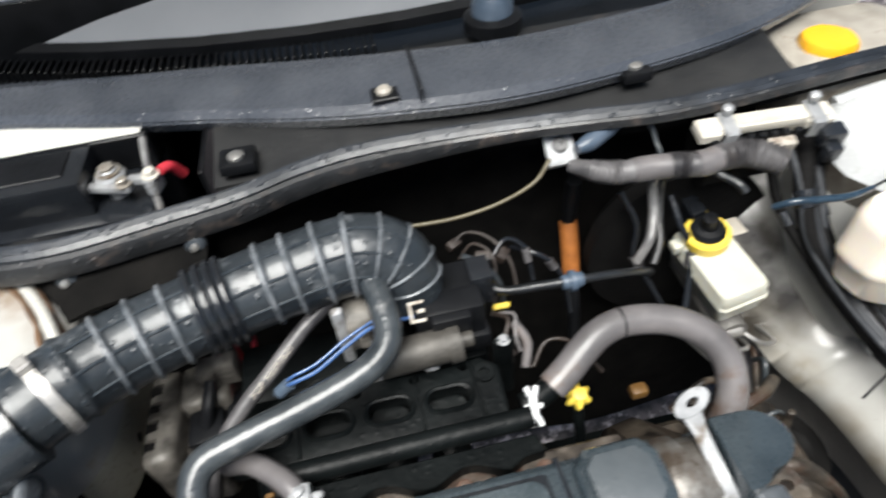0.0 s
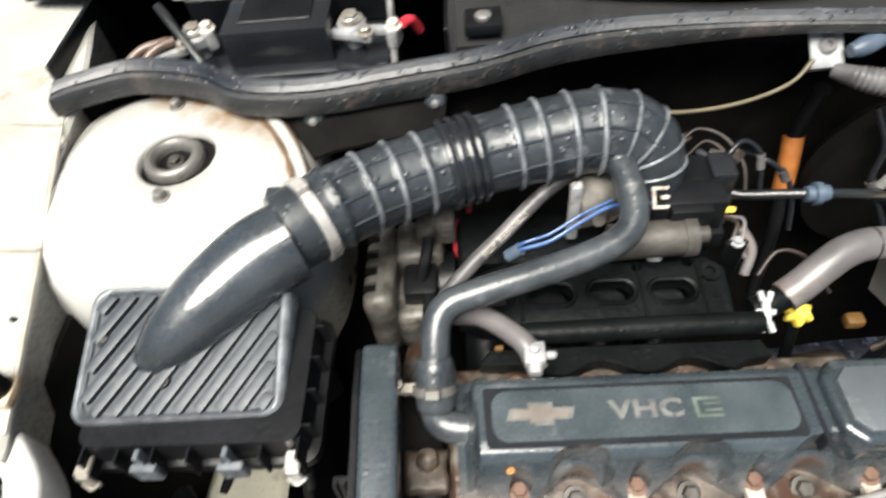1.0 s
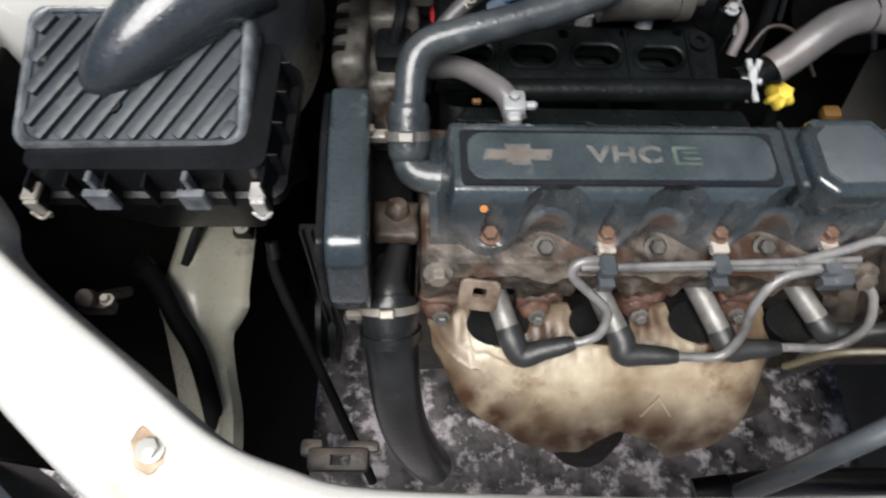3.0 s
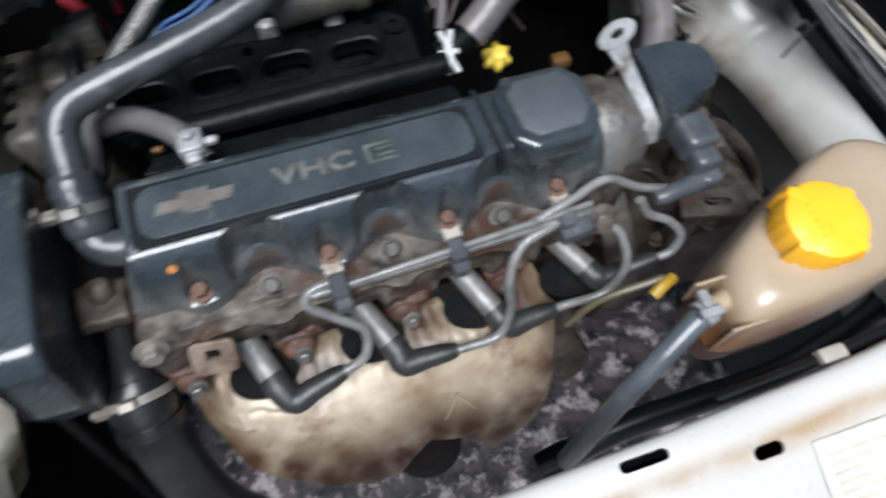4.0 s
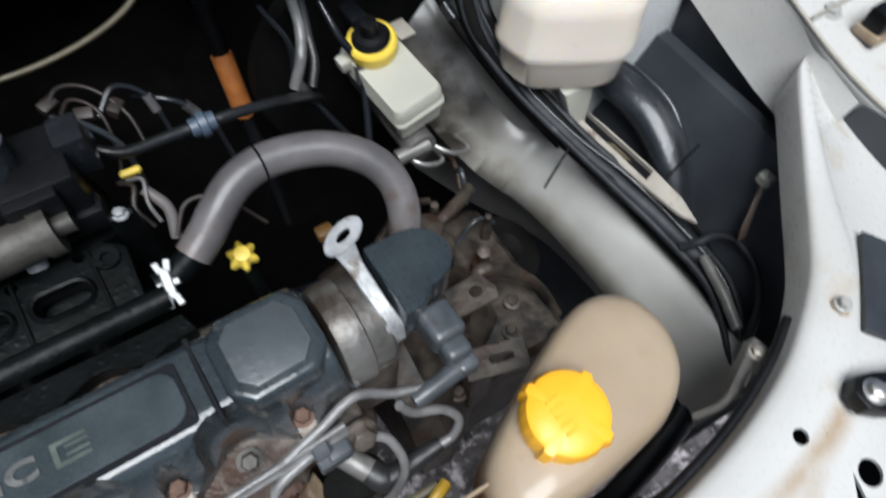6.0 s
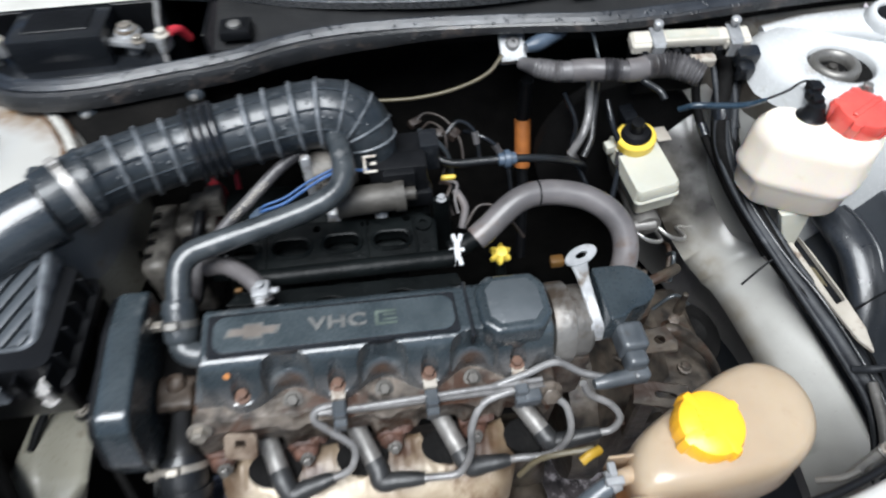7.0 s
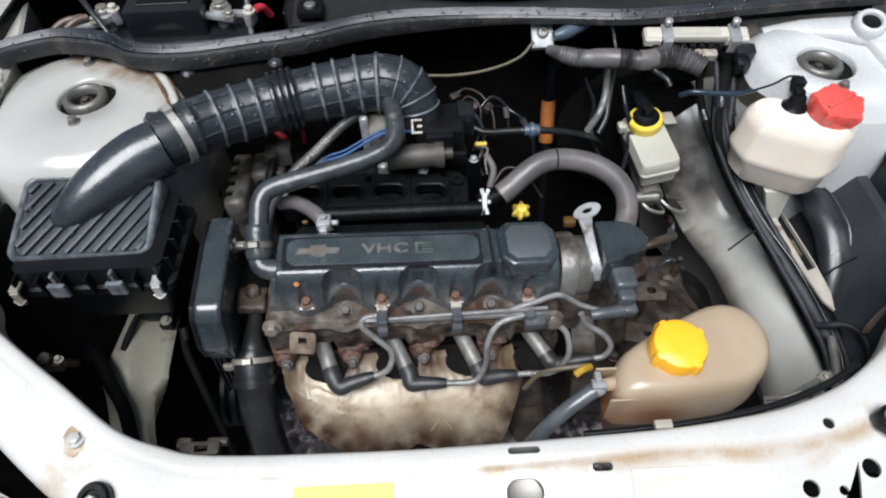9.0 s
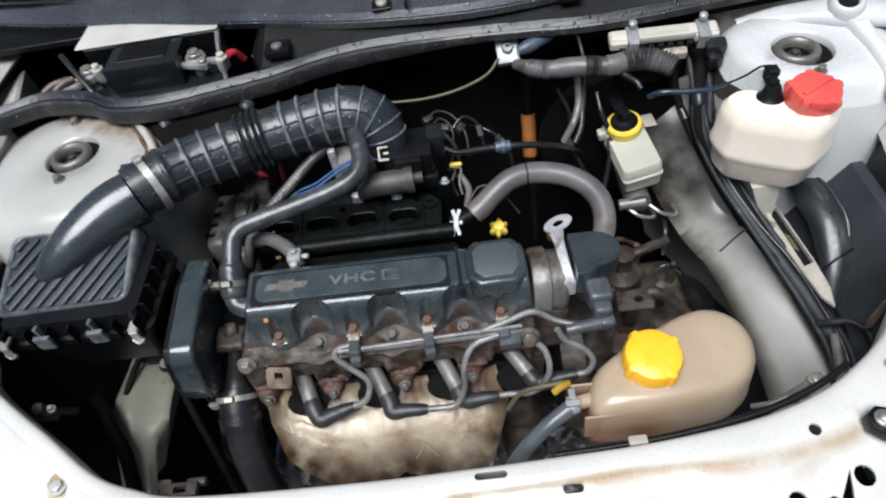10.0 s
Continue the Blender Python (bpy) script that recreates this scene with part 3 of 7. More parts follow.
# Unseen plate, added so the panel's holes show black, not ground.
part("hole_backing", joined(rbox(-0.36, 0.24, 0.012, 0.082, 0.690, 0.700, 0.002, 1), rbox(0.24, 0.40, 0.03, 0.11, 0.690, 0.700, 0.002, 1)), BLACKANDSHADE, panel, "unseen dark plate added to blacken the panel's holes")
patch = [(0.485, 0.176, 0.7895), (0.499, 0.160, 0.7850), (0.441, 0.106, 0.7800), (0.427, 0.121, 0.7852)]
part("black_panel_patch", skin([[(x, y, z - 0.008) for x, y, z in patch], patch]), LINER, panel, "dark grey rectangular patch")


STAINS = [(-0.405, 0.569, 0.84), (-0.418, 0.58, 0.845), (-0.431, 0.589, 0.85), (-0.456, 0.603, 0.858), (-0.485, 0.62, 0.858), (-0.516, 0.64, 0.858), (-0.389, 0.522, 0.82), (-0.393, 0.545, 0.83), (-0.593, 0.646, 0.85), (-0.38, 0.49, 0.80)]


def tower(sign, name, label):
    """A strut tower's dome with its top mount."""
    cx, cy = sign * 0.49, 0.55
    front, inner = (0.06, 0.0) if sign < 0 else (-0.34, -0.27)
    prof = [(0.0365, 0.845), (0.0365, 0.857), (0.039, 0.8595), (0.07, 0.860), (0.095, 0.857), (0.112, 0.848), (0.124, 0.828), (0.131, 0.80), (0.134, 0.74), (0.136, 0.66), (0.137, 0.58)]
    rings = []
    for r, z in prof:
        ring = []
        for j in range(48):
            a = 2 * math.pi * j / 48
            ramp = min(1, max(0, (r - 0.05) / 0.06))
            ca, sa = math.cos(a) * sign, math.sin(a)
            sq = (abs(ca) ** 4 + abs(sa) ** 4) ** -0.25
            k = 1 + ((sq - 1) * 0.6 + 0.12 * max(0, ca) + front * max(0, -sa) + inner * max(0, -ca)) * ramp
            px, py = cx + r * k * math.cos(a), cy + r * k * math.sin(a)
            ring.append((px, py, z + 0.0038 * ramp * smooth(0.79, 0.83, z) * noise.noise(Vector((px * 26, py * 26, 5.0)))))
        rings.append(ring)
    cut = 8 if sign < 0 else 6
    rusty = stained("water_stained_cream_paint", CREAM, STAINS, (0.17, 0.105, 0.055), 0.006, 0.030, 0.2, 0.55, 45) if sign < 0 else None
    dome = single(name, skin(rings[:cut + 1], ends=False), rusty if sign < 0 else GREYWHITE, label, "strut tower", kind="structure", angle=50)
    if sign < 0:
        # Lower wall in black: grime, and shade below the dome put into the colour.
        part("lower_wall", skin([[r[j % 48] for j in range(4, 43)] for r in rings[cut:]], closed=False), BLACKANDSHADE, dome, "lower wall of the tower, black for grime and painted shade")
        flank = part("engine_side_wall", skin([[r[j % 48] for j in range(-6, 5)] for r in (rings[cut], [(x, y, 0.672) for x, y, z in rings[cut]])], closed=False), LEGCREAM, dome, "dusty cream wall towards the engine")
        for hy, hz in ((0.505, 0.71), (0.53, 0.695)):
            part("hole", lathe([(0.0005, 0), (0.005, 0), (0.005, 0.001), (0.0005, 0.0015)], pose(cx + 0.1385, hy, hz, 0, 90), 12), BLACK, flank, "small dark hole")
    else:
        part("outer_wall", skin([[r[j % 48] for j in range(-16, 17)] for r in rings[cut:]], closed=False), GREYWHITE, dome, "painted outer wall")
        # Engine-side wall is darker than the outer wall.
        part("inner_wall", skin([[r[j] for j in range(16, 33)] for r in rings[cut:cut + 2]], closed=False), DARKBROWNWALL, dome, "brown-black inner wall")
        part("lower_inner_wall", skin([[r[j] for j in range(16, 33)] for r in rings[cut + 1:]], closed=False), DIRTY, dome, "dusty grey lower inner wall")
    top = thing("strut_mount", (cx, cy, 0.84), "steel and rubber strut top mount in its tower", "strut mount", "strut mounts")
    part("rubber_ring", lathe([(0.0005, 0.842), (0.0365, 0.842), (0.0365, 0.849), (0.033, 0.850), (0.027, 0.849), (0.0005, 0.848)], pose(cx, cy, 0), 36), BLACKANDSHADE, top, "black rubber ring")
    part("steel_cup", lathe([(0.0150, 0.840), (0.0152, 0.856), (0.0165, 0.8600), (0.0190, 0.8625), (0.0218, 0.8628), (0.0242, 0.8615), (0.0260, 0.858), (0.0264, 0.852), (0.0264, 0.840)], pose(cx - 0.005, cy + 0.003, -0.003) @ Matrix.Diagonal((1.08, 1.08, 1, 1)), 36), DULLSTEEL, top, "worn steel cup rim")
    part("bowl", lathe([(0.0005, 0.8495), (0.010, 0.8495), (0.0135, 0.8485), (0.0154, 0.8500), (0.0154, 0.840), (0.0005, 0.840)], pose(cx - 0.006, cy + 0.004, -0.002), 28), GRIMEBROWN, top, "grimy brown bowl")
    bolt("nut", (cx - 0.006, cy + 0.004, 0.8472), 0.0055, 0.007, DUSTALU, top, label="dirty centre nut")
    for dx, dy in ((-0.018 * 1, 0.072), (0.001, -0.052)):
        bolt("nut", (cx + dx * (1 if sign < 0 else -1.3), cy + dy, 0.858), 0.0055, 0.010, DULLSTEEL, dome)
    return dome
dome_l = tower(-1, "strut_tower_1", "cream painted strut tower dome with brown water stains")
tower(1, "strut_tower_2", "white painted strut tower dome")

EDGE = spline([(-0.372, 0.500, 0.832), (-0.379, 0.525, 0.842), (-0.389, 0.553, 0.849), (-0.411, 0.587, 0.853), (-0.446, 0.620, 0.8545), (-0.490, 0.638, 0.8545), (-0.540, 0.644, 0.853)], 4)
def on_dome(x, y):
    """Height of the left dome's skin over a place."""
    a = math.atan2(y - 0.55, x + 0.49)
    sq = (abs(math.cos(a)) ** 4 + abs(math.sin(a)) ** 4) ** -0.25
    r = math.hypot(x + 0.49, y - 0.55) / (1 + (sq - 1) * 0.6 + 0.12 * max(0, -math.cos(a)) + 0.06 * max(0, -math.sin(a)))
    return float(np.interp(r, (0.07, 0.095, 0.112, 0.124, 0.131), (0.860, 0.857, 0.848, 0.828, 0.80)))
EDGE = [(x, y, on_dome(x, y) + 0.0008) for x, y, z in EDGE]
def outside(k, dz):
    """The seam's line, moved outwards from the dome's middle."""
    return [(-0.49 + (x + 0.49) * k, 0.53 + (y - 0.53) * k, on_dome(-0.49 + (x + 0.49) * k, 0.53 + (y - 0.53) * k) + dz) for x, y, z in EDGE]
part("edge_rust", tube(EDGE, [0.0016 + 0.0016 * abs(math.sin(i * 0.9)) for i in range(len(EDGE))], 8, 3), RUSTEDGE, dome_l, "dark rusty seam round the dome", 60)
part("flange_lip", tube(outside(1.085, 0.002), 0.0058, 10, 3), WINGCREAM, dome_l, "cream flange lip outside the seam", 60)
part("lip_rust", tube(outside(1.14, 0.003)[:18], [0.001 + 0.0022 * abs(math.sin(i * 0.7 + 1)) for i in range(18)], 8, 3), RUSTEDGE, dome_l, "rust on the lip's edge", 60)
part("slot", rbox(-0.545, -0.525, 0.398, 0.408, 0.792, 0.800, 0.001, 1), BLACK, dome_l, "dark slot in the tower front")
for w, sg in ((wing_l, -1), (wing_r, 1)):
    for y, x, z in ((0.335, 0.5745, 0.8295), (0.452, 0.589, 0.848), (0.60, 0.620, 0.861)):
        part("seam", rbox(-0.052, 0.052, -0.0008, 0.0008, -0.004, 0.0105, 0.0004, 1, pose(sg * (x + 0.052), y, z, 0, -sg * 5, 0)), SEAMDIRT, w, "dirty panel seam")
    part("sealant", tube([(sg * (x if y < 0.8 else 0.66), y, z + 0.0005) for y, x, z in (RAIL[1:] if sg > 0 else RAIL[1:-2])], 0.0018, 8), SEALANT, w, "brownish sealant bead")
# liners, bulkhead and cowl
for s, nm in ((-1, "wheel_arch_1"), (1, "wheel_arch_2")):
    arch = skin([[(s * x, y, z) for x, z in ((0.45, 0.1), (0.47, 0.3), (0.53, 0.5), (0.567, 0.7), (0.575, 0.80), (0.58, 0.80), (0.575, 0.6), (0.56, 0.1))] for y in np.linspace(0.12, 0.66, 12)])
    # Left liner near black: shade of the deep recess is in its colour.
    single(nm, arch, BLACKANDSHADE if s < 0 else LINER, "black plastic wheel arch liner", "liner", kind="structure")
SEALLINE = spline([(-0.625, 0.622, 0.885), (-0.60, 0.630, 0.888), (-0.545, 0.643, 0.89), (-0.475, 0.627, 0.89), (-0.43, 0.600, 0.89), (-0.36, 0.592, 0.89), (-0.28, 0.604, 0.89), (-0.20, 0.619, 0.89), (-0.14, 0.640, 0.89), (-0.08, 0.651, 0.89), (0.0, 0.651, 0.89), (0.08, 0.645, 0.89), (0.16, 0.636, 0.89), (0.23, 0.628, 0.89), (0.31, 0.630, 0.89), (0.38, 0.637, 0.89), (0.46, 0.645, 0.89), (0.55, 0.650, 0.89), (0.60, 0.652, 0.888)], 6)
wallr = []
for x, y, z in SEALLINE:
    d = 0.012 + 0.075 * smooth(-0.20, -0.05, x)
    wallr.append([(x, y + d, 0.1), (x, y + d, 0.6), (x, y + d, 0.82), (x, y + 0.010, 0.862), (x, y + 0.010, 0.874), (x, y + 0.022, 0.8815), (x, y + 0.03, 0.8775), (x, y + d + 0.018, 0.82), (x, y + d + 0.018, 0.1)])
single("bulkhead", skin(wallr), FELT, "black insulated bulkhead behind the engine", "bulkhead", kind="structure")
strip, skirt = [], []
for i, q in enumerate(SEALLINE):
    x, y, z = q
    strip.append([(x, y - 0.002, z - 0.010), (x, y - 0.002, z + 0.002), (x, y + 0.002, z + 0.0055), (x, y + 0.0055, z + 0.0030), (x, y + 0.009, z + 0.0070), (x, y + 0.0125, z + 0.0035), (x, y + 0.016, z + 0.0045), (x, y + 0.019, z - 0.008), (x, y + 0.008, z - 0.012)])
    f = 0.80 - 0.42 * smooth(-0.12, 0.12, x)
    skirt.append([(x, y - 0.015 * f, z - 0.024 * f), (x, y - 0.0165 * f, z - 0.008), (x, y - 0.012 * f, z - 0.0005), (x, y - 0.006 * f, z + 0.0015), (x, y - 0.0022 * f, z - 0.001), (x, y - 0.0022 * f, z - 0.012 * f - 0.0005), (x, y - 0.010 * f, z - 0.024 * f)])
seal_ob = thing("rubber_seal", (0, 0.63, 0.87), "long wavy black rubber bonnet seal with dried dirt", "seal")
part("bulb", skin(strip), SEAL, seal_ob)
part("flange", skin(skirt), SEALDIRT, seal_ob, "dirty front flange")

tray = [[(x, max(0.652, y + 0.02), 0.884), (x, 0.70, 0.893), (x, 0.745, 0.903), (x, 0.82, 0.905)] for x, y, z in SEALLINE if -0.235 < x < 0.40]
single("cowl_tray", sheet(tray, 0.004), DUSTY, "dusty black cowl tray behind the seal", "cowl", kind="structure")
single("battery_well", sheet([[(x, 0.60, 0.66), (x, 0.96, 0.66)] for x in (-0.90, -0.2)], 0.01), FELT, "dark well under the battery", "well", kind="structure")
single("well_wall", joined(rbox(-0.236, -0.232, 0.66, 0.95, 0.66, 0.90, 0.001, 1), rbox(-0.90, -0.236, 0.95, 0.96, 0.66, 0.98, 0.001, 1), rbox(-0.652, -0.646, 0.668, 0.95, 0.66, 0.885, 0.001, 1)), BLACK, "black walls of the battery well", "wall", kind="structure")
single("bottle_well", joined(rbox(0.40, 0.72, 0.66, 0.95, 0.66, 0.67, 0.001, 1), rbox(0.40, 0.72, 0.95, 0.96, 0.66, 0.98, 0.001, 1)), CREAM, "painted well behind the strut tower", "well", kind="structure")
LOW = spline([(-0.72, 0.87), (-0.58, 0.825), (-0.45, 0.797), (-0.33, 0.76), (-0.22, 0.732), (-0.12, 0.702), (-0.035, 0.685), (0.08, 0.673), (0.2, 0.681), (0.33, 0.705), (0.43, 0.742), (0.52, 0.79), (0.62, 0.86)], 6)
bandr = []
for x, y in LOW:
    w = 0.085 - 0.03 * max(0, x) - 0.09 * max(0, -x - 0.1)
    bandr.append([(x, y + 0.004, 0.900), (x, y - 0.002, 0.912), (x, y + 0.004, 0.920), (x, y + 0.03, 0.9285), (x, y + w - 0.015, 0.934), (x, y + w, 0.931), (x, y + w + 0.012, 0.90)])
cowl = single("cowl_panel", sheet(bandr, 0.004), COWL, "curved black plastic cowl panel below the windscreen", "cowl panel", kind="structure")
part("seam", rbox(-0.0015, 0.0015, 0.674, 0.768, 0.925, 0.938, 0.0005, 1, pose(-0.008, 0, 0.0)), BLACK, cowl, "raised seam between two cowl halves")
part("screw_recess", rbox(-0.057, -0.029, 0.686, 0.712, 0.9215, 0.9262, 0.001, 1), BLACK, cowl)
part("screw", lathe([(0.008, 0.925), (0.008, 0.929), (0.005, 0.932), (0.0005, 0.9325)], pose(-0.043, 0.700, 0), 16), PALE, cowl, "pale rusty cowl screw")
grille = [rbox(-0.72, 0.62, 0.79, 1.0, 0.89, 0.90, 0.001, 1)]
grille_ob = single("cowl_grille", joined(*grille), BLACK, "black cowl grille below the windscreen", "grille", kind="structure")
slat = finish("slat", rbox(-0.0018, 0.0018, -0.016, 0.016, 0, 0.016, 0.0006, 1), BLACK)
for k in range(64):
    o = new("slat", slat)
    o.parent = grille_ob
    o.location = (-0.62 + k * 0.0092, 0.836 + 0.2 * ((-0.62 + k * 0.0092) / 0.7) ** 2, 0.90)
single("windscreen", sheet([[(x, 0.868 + 0.20 * (x / 0.7) ** 2, 0.926), (x, 1.46 + 0.2 * (x / 0.7) ** 2, 1.32)] for x in np.linspace(-0.72, 0.72, 13)], 0.005), GLASS, "windscreen at the rear of the bay, pale reflection painted in", "windscreen", kind="structure")
single("screen_rubber", sheet([[(x, 0.858 + 0.20 * (x / 0.7) ** 2, 0.922), (x, 0.869 + 0.20 * (x / 0.7) ** 2, 0.929)] for x in np.linspace(-0.72, 0.72, 13)], 0.012), BLACK, "black rubber edge of the windscreen", "trim", kind="structure")
for x, y, z, w in ((-0.198, 0.668, 0.900, 0.018), (0.218, 0.684, 0.908, 0.016)):
    t = thing("cowl_clip", (x, y, z), "black cowl clip with a bright screw", "clip", "cowl clips")
    part("base", rbox(x - w, x + w, y - 0.014, y + 0.018, z - 0.008, z + 0.004, 0.003, 2), BLACK, t)
    part("screw", lathe([(0.008, 0.004), (0.008, 0.007), (0.004, 0.009), (0.0004, 0.009)], pose(x, y, z), 16), ZINC, t, "bright screw")
pv = thing("wiper_pivot", (0.06, 0.80, 0.93), "round wiper pivot with a blue-grey cap", "wiper pivot")
part("cap", lathe([(0.024, 0.925), (0.024, 0.945), (0.018, 0.955), (0.0005, 0.957)], pose(0.10, 0.815, 0), 24), BLUEGREY, pv)
part("collar", lathe([(0.034, 0.915), (0.034, 0.93), (0.024, 0.934)], pose(0.10, 0.815, 0), 24), BLACK, pv)

# Bonnet out of view, added to block the rear sky and bounce light.
hood = [[(x, y - 0.05 * (x / 0.7) ** 2, z) for y, z in ((1.0, 1.02), (0.94, 1.12), (0.72, 1.50), (0.50, 1.86), (0.49, 1.90), (0.53, 1.90), (0.75, 1.54), (0.97, 1.15), (1.03, 1.03))] for x in np.linspace(-0.68, 0.68, 9)]
single("bonnet", skin(hood), WHITE, "unseen raised white car bonnet that blocks and bounces light", "bonnet", kind="structure")

flap = sheet([[(-0.376, 0.570, 0.848), (-0.420, 0.616, 0.868)], [(-0.362, 0.548, 0.848), (-0.392, 0.604, 0.868)], [(-0.34, 0.556, 0.850), (-0.35, 0.592, 0.868)], [(-0.29, 0.566, 0.850), (-0.29, 0.600, 0.868)], [(-0.24, 0.575, 0.850), (-0.235, 0.612, 0.868)]], 0.004)
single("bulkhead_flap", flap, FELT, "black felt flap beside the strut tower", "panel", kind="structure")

# chassis legs and under-bay
LEGL = spline([(0.08, -0.438, -0.412, 0.566), (0.17, -0.447, -0.421, 0.570), (0.215, -0.464, -0.433, 0.574), (0.256, -0.488, -0.441, 0.577), (0.282, -0.505, -0.429, 0.58), (0.306, -0.515, -0.430, 0.584), (0.40, -0.505, -0.432, 0.586), (0.58, -0.50, -0.432, 0.586)], 5)
legl = [[(a - 0.14, y, 0.38), (a - 0.024, y, z - 0.045), (a - 0.003, y, z - 0.008), (a + 0.006, y, z), ((a + b) / 2 - 0.006, y, z + 0.0015), ((a + b) / 2, y, z - 0.004), (b - 0.007, y, z - 0.003), (b, y, z - 0.012), (b - 0.018, y, z - 0.05), (b - 0.10, y, 0.38)] for y, a, b, z in LEGL]
single("chassis_leg_1", skin(legl), LEGCREAM, "cream painted chassis leg below the air filter", "chassis leg", kind="structure", angle=60)
LEGR = [(0.66, 0.290, 0.32, 0.40, 0.44), (0.56, 0.330, 0.355, 0.418, 0.455), (0.50, 0.362, 0.380, 0.430, 0.466), (0.44, 0.386, 0.398, 0.438, 0.474), (0.36, 0.396, 0.407, 0.442, 0.480), (0.28, 0.398, 0.410, 0.443, 0.484), (0.20, 0.392, 0.412, 0.443, 0.484), (0.13, 0.385, 0.41, 0.442, 0.484)]
legp = spline(LEGR, 14)
legr = [[(a + 0.08, y, 0.40)] + [(x, y, z + 0.13 * smooth(0.47, 0.66, y) - 0.003 * math.exp(-((y - 0.462) / 0.004) ** 2)) for x, z in ((a + 0.014, 0.555), (a, 0.570), (b, 0.600), ((b + c) / 2, 0.619), (c - 0.002, 0.629), (c + 0.003, 0.630), (c + 0.016, 0.618), (d - 0.008, 0.600), (d, 0.585))] + [(d, y, 0.42)] for y, a, b, c, d in legp]
# Brown stain at the top, plus shade painted along the lower inner edge.
BROWNLEG = stained("brown_stained_shaded_paint", DIRTY, [(0.33, 0.58, 0.68), (0.34, 0.54, 0.63), (0.355, 0.50, 0.60), (0.375, 0.47, 0.59), (0.40, 0.51, 0.64), (0.39, 0.40, 0.57), (0.395, 0.36, 0.565), (0.395, 0.33, 0.565), (0.395, 0.29, 0.565), (0.395, 0.25, 0.565)], (0.20, 0.175, 0.135), 0.012, 0.042, 0.1, 0.75, 60)
# Second pass is darker still about the rear upper end.
BROWNLEG = stained("dark_ended_stained_paint", BROWNLEG, [(0.29, 0.64, 0.70), (0.32, 0.60, 0.70), (0.36, 0.59, 0.70), (0.40, 0.61, 0.70), (0.34, 0.56, 0.66), (0.37, 0.545, 0.66), (0.33, 0.54, 0.62)], (0.028, 0.024, 0.019), 0.025, 0.075, 0.05, 0.6, 22)
single("chassis_leg_2", skin(legr), BROWNLEG, "dusty pale chassis leg sweeping to the front", "chassis leg", kind="structure", angle=75)
single("side_panel", skin([[(0.43, y, 0.54), (0.47, y, 0.60), (0.50, y, 0.66), (0.545, y, 0.74), (0.56, y, 0.74), (0.56, y, 0.54)] for y in (0.15, 0.4, 0.62)]), LINER, "black inner wing panel beside the chassis leg", "panel", kind="structure")
single("subframe", joined(rbox(-0.45, 0.42, 0.42, 0.62, 0.18, 0.26, 0.02, 2), rbox(-0.45, 0.42, 0.05, 0.10, 0.16, 0.24, 0.015, 2)), DARKMETAL, "black subframe under the engine", "subframe", kind="structure")

# ---- engine ----
EX = Vector((0.996, 0.043, -0.078)).normalized()
EY = Vector((0, 0, 1)).cross(EX).normalized()
EZ = EX.cross(EY)
EO = Vector((-0.063, 0.279, 0.759))
ENG = Matrix.Translation(EO) @ Matrix((EX, EY, EZ)).transposed().to_4x4()


def eng(bm):
    bm.transform(ENG)
    return bm


def ep(u, v, w):
    return ENG @ Vector((u, v, w))


engine = thing("engine", (-0.05, 0.3, 0.3), "four-cylinder car engine with a dusty grey cover", "engine")


def cover_height(u, v):
    """Height of the rocker cover's skin over its flange."""
    prof = [(-0.022, 0.0), (-0.014, 0.001), (-0.011, 0.007), (-0.005, 0.024), (0.001, 0.039), (0.006, 0.0440), (0.014, 0.046), (0.056, 0.047), (0.062, 0.043), (0.067, 0.010), (0.071, 0.0), (0.09, 0.0)]
    h = float(np.interp(v, [p[0] for p in prof], [p[1] for p in prof]))
    e = smooth(-0.166, -0.158, u) * (1 - smooth(0.162, 0.170, u))
    h *= e
    for c in (-0.086, 0.0, 0.086):
        q = math.hypot((u - c) / 0.0238, max(0.0, v + 0.004) / 0.0140)
        floor = -0.012 + 0.030 * smooth(-0.014, 0.010, v)
        h = min(h, floor + (0.050 - floor) * smooth(0.86, 1.03, q))
    for c in (-0.129, -0.043, 0.043, 0.129):
        q = math.hypot((u - c) / 0.0088, (v + 0.012) / 0.0120)
        h = min(h, 0.002 + 0.046 * smooth(0.8, 1.15, q))
    return max(h, -0.012)


us = np.linspace(-0.172, 0.174, 190)
skins = []
for u in us:
    edge = -0.007 - 0.010 * math.cos((u + 0.043) * 2 * math.pi / 0.086) if -0.15 < u < 0.15 else -0.0075
    skins.append([(u, v, cover_height(u, v)) for v in (edge + (0.080 - edge) * f for f in np.linspace(0, 1, 64))] + [(u, 0.080, -0.0125), (u, edge, -0.0125)])
GRIMYSHADEDCOVER = stained("grimy_shaded_cover", COVER, [tuple(ep(c, v, w) - Vector((-0.05, 0.3, 0.3))) for c in np.linspace(-0.165, 0.165, 16) for v, w in ((-0.016, 0.002),)], (0.092, 0.088, 0.086), 0.005, 0.028, 0.24, 0.62, 60)
# Second pass: brown grime in the scallops, with their shade painted in.
GRIMYSHADEDCOVER = stained("grimy_shaded_cover", GRIMYSHADEDCOVER, [tuple(ep(c, v, w) - Vector((-0.05, 0.3, 0.3))) for c in (-0.086, 0.0, 0.086) for v, w in ((-0.012, -0.006), (-0.004, 0.004))], (0.060, 0.034, 0.022), 0.008, 0.017, 0.2, 0.6, 50)
cover = part("rocker_cover", eng(skin(skins)), GRIMYSHADEDCOVER, engine, "dusty dark grey plastic rocker cover", 40)
